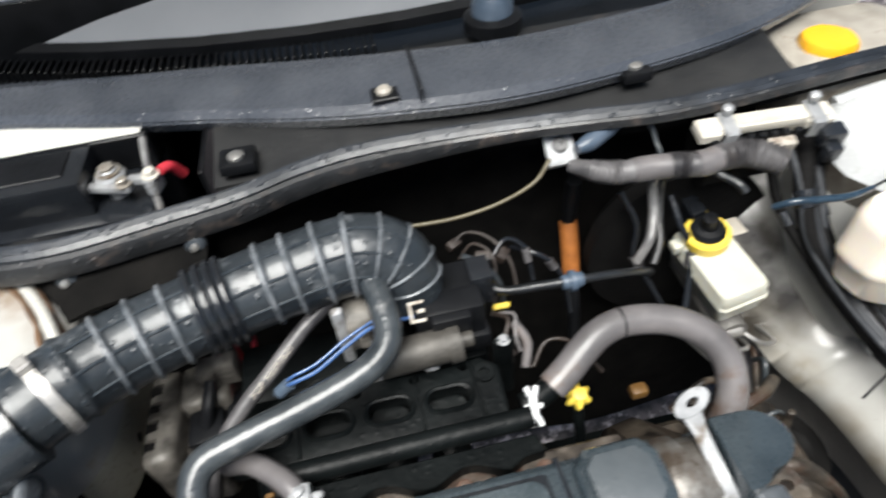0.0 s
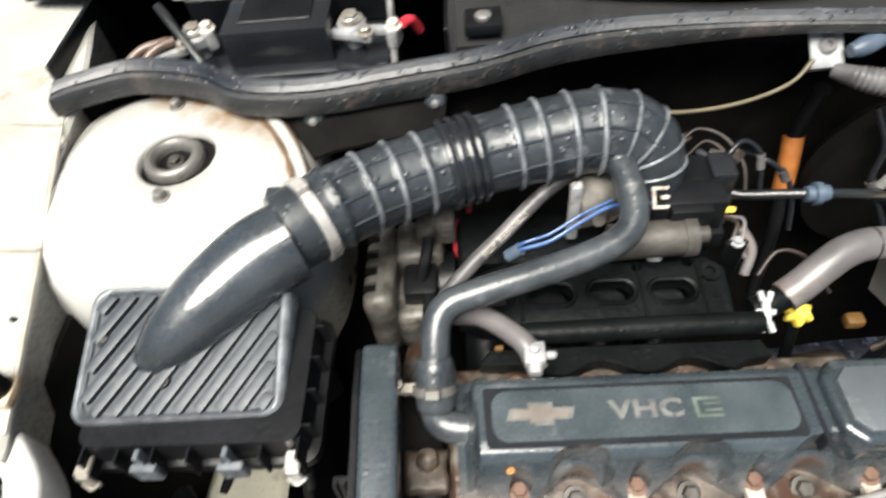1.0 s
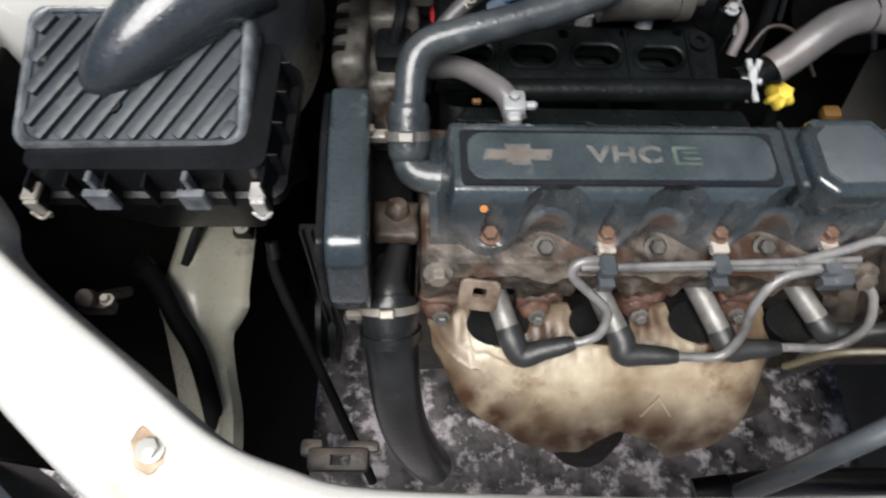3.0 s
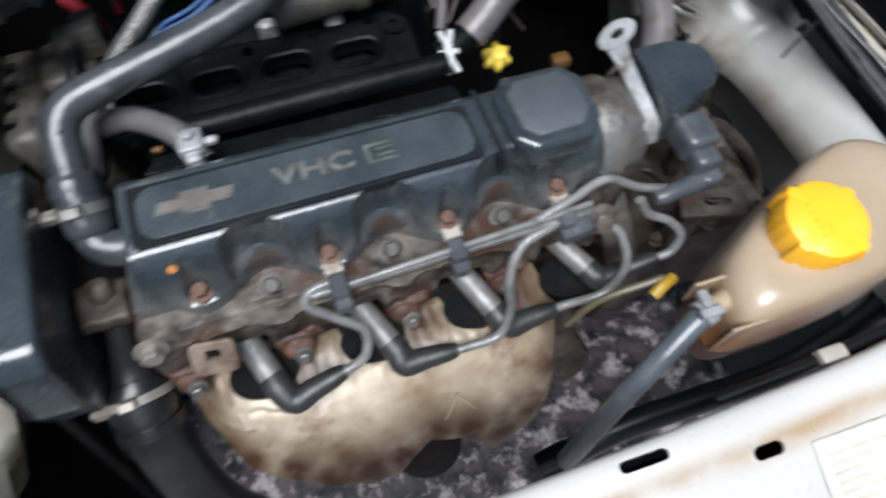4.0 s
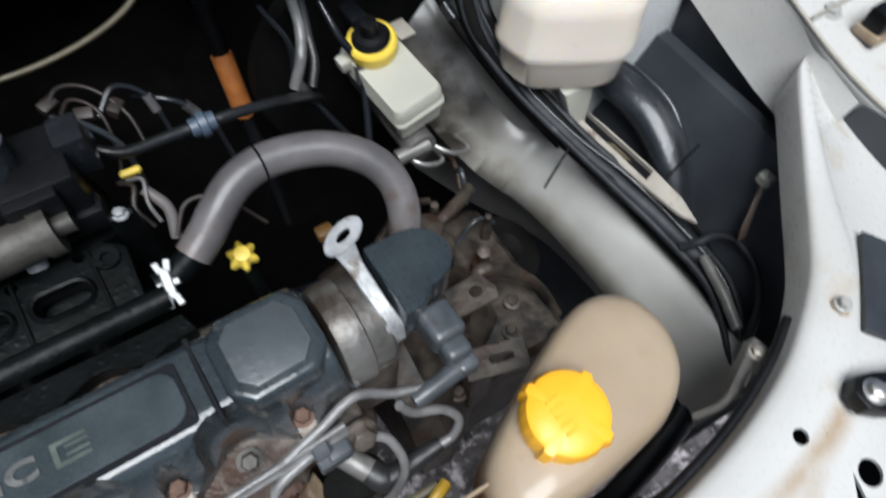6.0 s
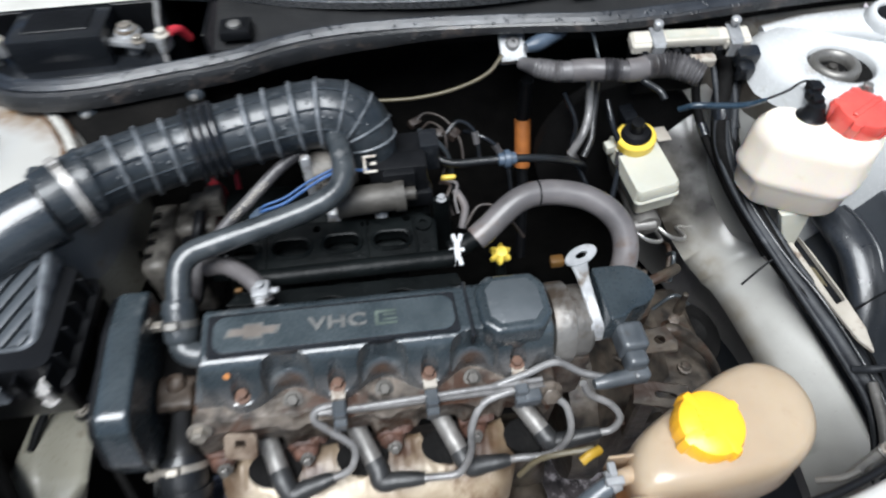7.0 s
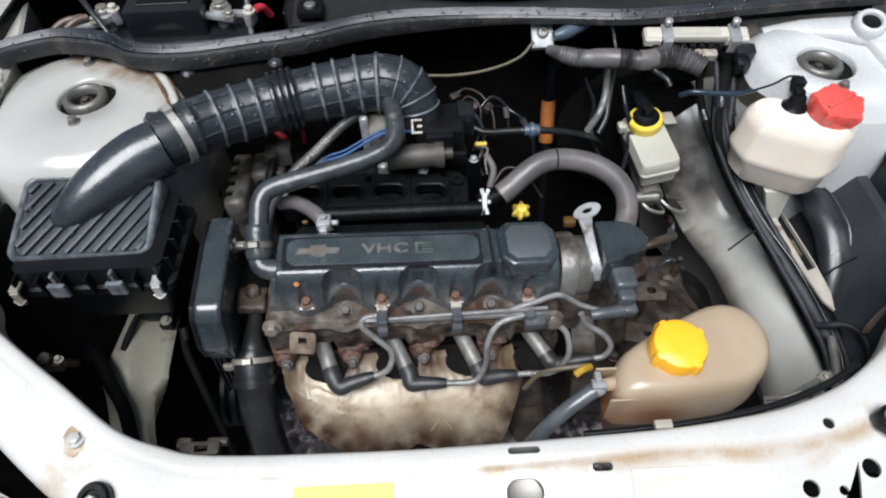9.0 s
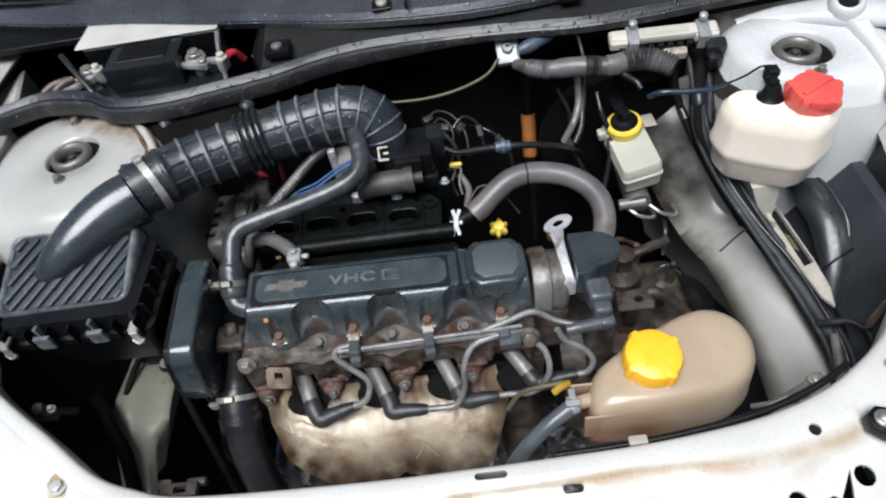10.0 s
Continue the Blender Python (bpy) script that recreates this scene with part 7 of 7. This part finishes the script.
# small leads behind the intake
for pts, m, r, nm in (([(0.0, 0.565, 0.81), (0.02, 0.56, 0.795), (0.035, 0.55, 0.77), (0.035, 0.54, 0.73)], HOSE, 0.003, "thin dark engine lead"),
                      ([(0.042, 0.46, 0.75), (0.060, 0.475, 0.765), (0.085, 0.47, 0.76), (0.11, 0.45, 0.73)], COPPER, 0.002, "thin brown engine lead"),
                      ([(0.035, 0.505, 0.765), (0.045, 0.49, 0.75), (0.04, 0.475, 0.73)], GREYHOSE, 0.005, "short taped engine lead")):
    o = thing("engine_lead", pts[0], nm, "cable", "engine leads")
    part("wire", tube(pts, r, 8), m, o, "", 60)
sw = thing("sensor_wiring", (0.03, 0.57, 0.74), "brown wires and small connectors behind the throttle body", "cable")
for pts, m, r in (([(-0.004, 0.600, 0.79), (0.012, 0.606, 0.80), (0.034, 0.592, 0.80), (0.050, 0.568, 0.785), (0.052, 0.545, 0.76)], COPPER, 0.0018),
                  ([(0.000, 0.585, 0.785), (0.016, 0.588, 0.80), (0.032, 0.570, 0.795), (0.030, 0.548, 0.77), (0.020, 0.53, 0.75)], COPPER, 0.0016),
                  ([(0.020, 0.520, 0.765), (0.030, 0.505, 0.772), (0.024, 0.490, 0.765), (0.030, 0.478, 0.75)], COPPER, 0.0022),
                  ([(0.026, 0.522, 0.762), (0.038, 0.510, 0.77), (0.034, 0.492, 0.762), (0.036, 0.48, 0.75)], GREYHOSE, 0.0018)):
    part("wire", tube(pts, r, 8), m, sw, "", 60)
for at, m, turn in (((-0.002, 0.602, 0.790), COPPER, 30), ((0.022, 0.572, 0.795), COPPER, -20), ((0.044, 0.575, 0.788), COPPER, 50), ((0.012, 0.560, 0.784), BLUEBLACK, 10)):
    part("connector", rbox(-0.0075, 0.0075, -0.005, 0.005, -0.005, 0.005, 0.0018, 2, Matrix.Translation(at) @ pose(0, 0, 0, 20, 0, turn)), m, sw, "small grimy connector")
sb = thing("stay_bracket", (0.02, 0.49, 0.70), "black upright stay with a pale bolt", "bracket")
part("stay", rbox(0.006, 0.026, 0.468, 0.474, 0.70, 0.79, 0.002, 1), DARKMETAL, sb)
bolt("bolt", (0.016, 0.470, 0.788), 0.0042, 0.006, WHITEMETAL, sb)

# ---- cables on the flank by the chassis leg ----
loom = random.Random(23)
FLANK = [(0.380, 0.60, 0.835), (0.378, 0.565, 0.80), (0.376, 0.53, 0.764), (0.394, 0.475, 0.722), (0.422, 0.41, 0.688), (0.445, 0.355, 0.666), (0.463, 0.29, 0.652), (0.468, 0.22, 0.638), (0.44, 0.15, 0.61)]
for dx, dz, r, m, swing in ((-0.002, -0.002, 0.0098, DUSTCABLE, 0.002), (0.009, 0.002, 0.0045, DUSTCABLE, 0.007), (0.002, 0.008, 0.0030, BLACKHOSE, 0.006), (-0.013, 0.002, 0.0036, DUSTCABLE, 0.006), (0.014, -0.003, 0.0024, BLACKANDSHADE, 0.010)):
    o = thing("flank_cable", (0.43 + dx, 0.4, 0.6), "black cable loom along the inner wing", "cable", "flank cables")
    part("cable", tube([(x + dx + swing * (loom.random() - 0.5), y, z + dz + swing * (loom.random() - 0.5)) for x, y, z in FLANK], r, 12), m, o, "", 60)
for a, b in (((0.424, 0.412, 0.694), (0.372, 0.392, 0.664)), ((0.465, 0.33, 0.66), (0.50, 0.33, 0.72))):
    o = thing("cable_tie", a, "thin black cable tie with a long tail", "cable tie", "cable ties")
    part("strap", tube([a, tuple((np.array(a) + np.array(b)) / 2 + np.array((0, 0, 0.006))), b], 0.0014, 6), BLACK, o)
fb = thing("flank_bracket", (0.46, 0.36, 0.64), "pale slotted flank bracket with a black label", "bracket")
fbm = carved(prism([(0.444, 0.464), (0.462, 0.457), (0.468, 0.417), (0.474, 0.349), (0.475, 0.306), (0.468, 0.276), (0.459, 0.293), (0.452, 0.337), (0.446, 0.388)], 0.674, 0.680, 0.0012, 1), prism([(0.4500, 0.446), (0.4625, 0.443), (0.4715, 0.345), (0.4575, 0.340)], 0.6, 0.7, 0))
part("plate", fbm, PALE, fb)
part("label", prism([(0.4490, 0.447), (0.4635, 0.444), (0.4725, 0.344), (0.4565, 0.339)], 0.669, 0.673, 0), BLACK, fb, "black label")
for k in range(3):
    part("print_line", rbox(-0.0012, 0.0012, -0.014, 0.014, 0.6732, 0.6738, 0, m=pose(0.4575 + 0.0030 * k, 0.388 - 0.002 * k, 0, 0, 0, 4)), TANWIRE, fb)
dt = thing("flank_duct", (0.50, 0.36, 0.62), "shiny wet black duct inside the wing", "duct")
part("duct", tube([(0.500, 0.470, 0.698), (0.503, 0.43, 0.702), (0.507, 0.39, 0.695), (0.502, 0.345, 0.672), (0.490, 0.305, 0.640)], [0.021, 0.025, 0.026, 0.024, 0.018], 24, 10, None, 0.7), DUCT, dt, "", 70)
part("fold", tube([(0.512, 0.465, 0.712), (0.517, 0.425, 0.716), (0.520, 0.385, 0.708), (0.513, 0.345, 0.686)], [0.003, 0.0042, 0.0042, 0.003], 10), DUCT, dt, "raised fold along the duct", 60)
lp = thing("looped_hose", (0.44, 0.2, 0.62), "thin dusty hose looped behind the headlamp", "hose")
part("hose", tube([(0.452, 0.27, 0.655), (0.462, 0.262, 0.668), (0.479, 0.258, 0.672), (0.493, 0.242, 0.67), (0.490, 0.213, 0.665), (0.472, 0.187, 0.66), (0.447, 0.170, 0.655), (0.425, 0.155, 0.64)], 0.0042, 12), DUSTCABLE, lp, "", 60)
part("rod", tube([(0.462, 0.250, 0.657), (0.452, 0.212, 0.655), (0.441, 0.178, 0.65)], 0.0055, 12), SLEEVE, lp, "dull grey rod")
pg = thing("lamp_plug", (0.50, 0.25, 0.70), "white lamp plug hanging on brown wires", "plug")
part("plug", rbox(0.513, 0.525, 0.259, 0.273, 0.72, 0.732, 0.002, 1), OFFWHITE, pg)
for k in range(3):
    part("wire", tube([(0.516 + 0.003 * k, 0.264, 0.722), (0.505 + 0.003 * k, 0.258, 0.712), (0.488 + 0.004 * k, 0.246, 0.695), (0.484 + 0.003 * k, 0.240, 0.684)], 0.0013, 6), BROWNCABLE, pg, "", 60)
ty = thing("hinge_brace", (0.56, 0.61, 0.85), "white painted pressed brace with a round open end", "brace")
part("ridge", tube([(0.440, 0.640, 0.846), (0.490, 0.634, 0.854), (0.535, 0.615, 0.864), (0.560, 0.604, 0.867), (0.590, 0.596, 0.865), (0.64, 0.585, 0.86)], [0.012, 0.018, 0.023, 0.026, 0.024, 0.02], 20, 8, None, 0.6), GREYWHITE, ty, "", 70)
HM = Matrix.Translation((0.558, 0.598, 0.8825)) @ pose(0, 0, 0, 18, -6, 0)
part("rim", lathe([(0.0125, -0.004), (0.0125, 0.006), (0.0150, 0.009), (0.0185, 0.008), (0.0215, 0.002), (0.0225, -0.006)], HM, 28), GREYWHITE, ty, "rolled white rim", 70)
part("hollow", lathe([(0.0005, 0.001), (0.0127, 0.001), (0.0127, 0.003), (0.0005, 0.0035)], HM, 20), BLACK, ty, "dark hollow")
arm = []
for x, y, z, w in ((0.566, 0.598, 0.874, 0.014), (0.568, 0.57, 0.867, 0.012), (0.568, 0.53, 0.8645, 0.010), (0.566, 0.49, 0.861, 0.010), (0.563, 0.455, 0.852, 0.010)):
    arm.append([(x - w, y, z - 0.012), (x - w, y, z), (x - w + 0.003, y, z + 0.003), (x - w + 0.006, y, z), (x, y, z - 0.002), (x + w - 0.006, y, z), (x + w - 0.003, y, z + 0.003), (x + w, y, z), (x + w, y, z - 0.012)])
part("arm", skin(arm), GREYWHITE, ty, "white channel arm", 50)

# ---- front corner: bonnet rests, brackets, hoses ----
for x, y in ((-0.595, 0.330), (0.625, 0.30)):
    o = thing("rubber_buffer", (x, y, 0.83), "worn black rubber bonnet buffer on the wing", "buffer", "rubber buffers")
    part("block", prism([(x - 0.025, y - 0.010), (x + 0.019, y - 0.010), (x + 0.025, y - 0.003), (x + 0.025, y + 0.008), (x + 0.016, y + 0.010), (x - 0.025, y + 0.010)], 0.832, 0.853, 0.004, 2), BLACK, o)
    part("foot", rbox(x - 0.027, x + 0.027, y - 0.013, y + 0.013, 0.826, 0.836, 0.004, 2), RUSTCREAM, o, "rust-stained foot")
for at, turn, ln in (((-0.586, 0.262, 0.797), -4, 0.125), ((0.388, 0.089, 0.783), 62, 0.10)):
    o = thing("lamp_bracket", at, "black ribbed plastic lamp bracket with a bolt", "bracket", "lamp brackets")
    LM = Matrix.Translation(at) @ pose(0, 0, 0, 16 if turn < 0 else 4, 0, turn)
    side = [(-0.0135, -0.004), (-0.011, 0.008), (0.0, 0.014), (0.011, 0.008), (0.0135, -0.004), (0.0155, -ln * 0.45), (0.013, -ln), (-0.013, -ln), (-0.0155, -ln * 0.45)]
    hollow = [(-0.0085, -0.018), (0.0085, -0.018), (0.0115, -ln * 0.45), (0.0095, -ln + 0.004), (-0.0095, -ln + 0.004), (-0.0115, -ln * 0.45)]
    lev = carved(prism(side, -0.004, 0.010, 0.0016, 2), prism(hollow, 0.002, 0.02, 0))
    lev.transform(LM)
    part("lever", lev, BLACK, o)
    for k in range(4):
        part("web", rbox(-0.012, 0.012, -0.0012, 0.0012, -0.002, 0.009, 0.0005, 1, LM @ pose(0, -0.03 - k * (ln - 0.04) / 3.4, 0, 0, 0, 24 if k % 2 else -24)), LID, o)
    bolt("bolt", LM @ Vector((0, 0, 0.010)), 0.006, 0.007, ZINC, o)
lamp_l = thing("headlamp", (-0.62, 0.08, 0.60), "dark grey headlamp housing outside the front panel", "headlamp", "headlamps")
part("housing", stack(spline([(-0.72, 0.17), (-0.62, 0.145), (-0.52, 0.075), (-0.46, 0.02), (-0.50, -0.06), (-0.66, 0.0)], 4, True), [(0.56, 0.8), (0.66, 1.0), (0.685, 0.97), (0.69, 0.8)]), LID, lamp_l)
lamp_r = thing("headlamp", (0.34, -0.01, 0.60), "dark grey headlamp housing outside the front panel", "headlamp", "headlamps")
part("housing", stack(spline([(0.20, 0.06), (0.33, 0.075), (0.45, 0.07), (0.50, -0.02), (0.46, -0.14), (0.30, -0.17), (0.19, -0.10)], 4, True), [(0.58, 0.85), (0.655, 1.0), (0.672, 0.98), (0.678, 0.85), (0.682, 0.4)]), LID, lamp_r)
for k in range(3):
    part("rib", rbox(-0.002, 0.002, -0.09, 0.075, 0.674, 0.686, 0.001, 1, pose(0.285 + 0.04 * k, -0.03, 0, 0, 0, -18)), COWL, lamp_r)
part("edge", tube([(0.265, -0.13, 0.684), (0.30, -0.05, 0.688), (0.335, 0.01, 0.688), (0.37, 0.06, 0.684)], 0.004, 8), COWL, lamp_r)
fm = thing("engine_mount", (-0.45, 0.31, 0.55), "black rubber engine mount on the chassis leg", "engine mount")
part("block", joined(rbox(-0.486, -0.428, 0.372, 0.420, 0.575, 0.604, 0.010, 2), rbox(-0.450, -0.430, 0.356, 0.374, 0.580, 0.596, 0.004, 2), tube([(-0.480, 0.372, 0.602), (-0.488, 0.350, 0.596), (-0.497, 0.325, 0.584)], 0.005, 10)), BLACK, fm)
bolt("bolt", (-0.440, 0.364, 0.596), 0.0055, 0.007, PALE, fm)
for pts, r, nm in (([(-0.535, 0.32, 0.60), (-0.505, 0.29, 0.612), (-0.484, 0.258, 0.610), (-0.463, 0.228, 0.600), (-0.450, 0.19, 0.58), (-0.445, 0.15, 0.54), (-0.44, 0.12, 0.48)], 0.0092, "black hose over the chassis leg"),
                   ([(-0.395, 0.33, 0.63), (-0.391, 0.299, 0.60), (-0.348, 0.21, 0.50), (-0.31, 0.13, 0.40)], 0.0055, "straight black pipe down to the front"),
                   ([(0.02, 0.11, 0.52), (0.10, 0.12, 0.54), (0.18, 0.12, 0.55), (0.27, 0.12, 0.56), (0.37, 0.14, 0.56), (0.415, 0.16, 0.56)], 0.013, "thick black hose below the coolant tank")):
    o = thing("black_hose", pts[-1], nm, "hose")
    part("hose", tube(pts, r, 14), BLACKANDSHADE if r < 0.012 else BLACKHOSE, o, "", 60)
    part("end_sleeve", tube([pts[0], tuple(np.array(pts[0]) * 0.6 + np.array(pts[1]) * 0.4)], r * 1.15, 14), BLACK, o, "black end sleeve")
hb = thing("horn_bracket", (-0.50, 0.24, 0.70), "small dirty metal bracket with a bush", "bracket")
part("bush", joined(lathe([(0.004, 0), (0.0085, 0), (0.0085, 0.010), (0.004, 0.010)], pose(-0.494, 0.230, 0.735, 20) @ Matrix.Diagonal((0.8, 0.8, 0.8, 1)), 16), rbox(-0.505, -0.480, 0.222, 0.233, 0.716, 0.733, 0.004, 2), tube([(-0.500, 0.230, 0.722), (-0.504, 0.245, 0.70), (-0.508, 0.265, 0.66)], 0.005, 10)), GRIMEBROWN, hb)
bolt("bolt", (-0.481, 0.229, 0.733), 0.0035, 0.007, PALE, hb)
gf = thing("grey_clip_plate", (-0.29, 0.13, 0.70), "grey plastic clip plate behind the front panel", "clip")
part("plate", joined(carved(rbox(-0.316, -0.274, 0.106, 0.122, 0.730, 0.739, 0.004, 2), rbox(-0.300, -0.286, 0.110, 0.117, 0.72, 0.76, 0)), rbox(-0.322, -0.306, 0.116, 0.128, 0.726, 0.736, 0.004, 2), rbox(-0.290, -0.268, 0.119, 0.127, 0.726, 0.735, 0.003, 2)), GRIMEBROWN, gf)
fh = thing("panel_seal", (0.2, 0.11, 0.76), "thin black pipe behind the front panel with a clip", "pipe")
part("pipe", tube([(0.10, 0.1005, 0.758), (0.18, 0.1035, 0.761), (0.25, 0.1105, 0.763), (0.31, 0.1215, 0.765), (0.36, 0.138, 0.769), (0.395, 0.156, 0.772)], 0.0036, 10), BLACK, fh, "", 60)
part("clip", rbox(0.170, 0.188, 0.0985, 0.108, 0.760, 0.769, 0.002, 2), PALE, fh)
mb = thing("mount_bracket", (0.35, 0.17, 0.72), "dull steel bracket at the panel corner", "bracket")
MB = Matrix.Translation((0.357, 0.1435, 0.752)) @ pose(0, 0, 0, 8, 0, 24) @ Matrix.Diagonal((0.85, 0.75, 0.8, 1))
part("plate", joined(rbox(-0.030, 0.028, -0.007, 0.008, -0.002, 0.002, 0.0015, 1, MB), rbox(-0.024, -0.008, -0.012, 0.002, 0.000, 0.010, 0.003, 2, MB), rbox(0.004, 0.020, -0.004, 0.012, 0.001, 0.007, 0.002, 1, MB), rbox(-0.030, 0.028, 0.006, 0.009, -0.016, 0.002, 0.001, 1, MB), tube([(0.335, 0.137, 0.753), (0.320, 0.134, 0.748), (0.305, 0.138, 0.736)], 0.003, 8)), DULLSTEEL, mb)
bolt("bolt", MB @ Vector((0.012, 0.003, 0.007)), 0.0045, 0.005, DULLZINC, mb)
oc = thing("orange_clip", (0.11, 0.20, 0.70), "yellow-brown plug clip by the tank hose", "clip")
part("clip", tube([(0.112, 0.186, 0.718), (0.121, 0.190, 0.722), (0.131, 0.194, 0.72)], 0.0044, 10), CLIPYELLOW, oc)
part("lead", tube([(0.126, 0.196, 0.72), (0.08, 0.20, 0.70), (0.06, 0.20, 0.66)], 0.003, 8), TANWIRE, oc)
for at, nm in (((-0.362, 0.590, 0.862), "grey grommet on the felt flap"), ((-0.247, 0.604, 0.862), "brown stained grommet on the felt flap")):
    o = thing("grommet", at, nm, "grommet")
    part("disc", lathe([(0.010, 0), (0.010, 0.006), (0.007, 0.009), (0.0005, 0.010)], Matrix.Translation(at) @ pose(0, 0, 0, 75), 20), LID, o)
    part("nut", lathe([(0.004, 0.008), (0.004, 0.013), (0.0004, 0.014)], Matrix.Translation(at) @ pose(0, 0, 0, 75), 8), ZINC, o)
for at in ((0.156, 0.452, 0.672),):
    o = thing("brown_plug", at, "small brown plug near the gearbox", "plug")
    part("plug", rbox(at[0] - 0.009, at[0] + 0.009, at[1] - 0.007, at[1] + 0.007, at[2] - 0.006, at[2] + 0.007, 0.004, 2), AMBER, o)

# linkage, hoses and fittings over the gearbox
clut = random.Random(11)
for k in range(9):
    x, y = 0.20 + 0.135 * clut.random(), 0.30 + 0.2 * clut.random()
    z = 0.58 + 0.03 * clut.random()
    ang = clut.random() * 6.28
    ln = 0.03 + 0.05 * clut.random()
    o = thing("gearbox_lead", (x, y, z), "dark grimy lead over the gearbox", "cable", "gearbox leads")
    part("wire", tube([(x, y, z - 0.01), (x + ln * math.cos(ang) * 0.5, y + ln * math.sin(ang) * 0.5, z + 0.018), (x + ln * math.cos(ang), y + ln * math.sin(ang), z - 0.012)], 0.0026 + 0.002 * clut.random(), 8), GEARBOX if k % 3 else HOSE, o, "", 60)
for k in range(7):
    x, y = 0.205 + 0.12 * clut.random(), 0.37 + 0.11 * clut.random()
    o = thing("gearbox_fitting", (x, y, 0.58), "small grimy fitting on the gearbox", "fitting", "gearbox fittings")
    r = 0.006 + 0.006 * clut.random()
    part("body", lathe([(r, 0.57), (r, 0.60), (r * 0.7, 0.606), (r * 0.6, 0.622), (0.0005, 0.623)], pose(x, y, 0) , 12), ALU if k % 2 else GEARBOX, o)
# Disc added as the round shaded gap between gearbox and chassis leg.
ms = thing("shade_disc", (0.36, 0.40, 0.50), "dark round disc standing in for a shaded gap", "mount")
part("disc", lathe([(0.02, 0), (0.050, 0.004), (0.054, 0.02), (0.046, 0.036), (0.02, 0.04), (0.0005, 0.03)], pose(0.345, 0.415, 0.495, 8, 20), 30), BLACKANDSHADE, ms)
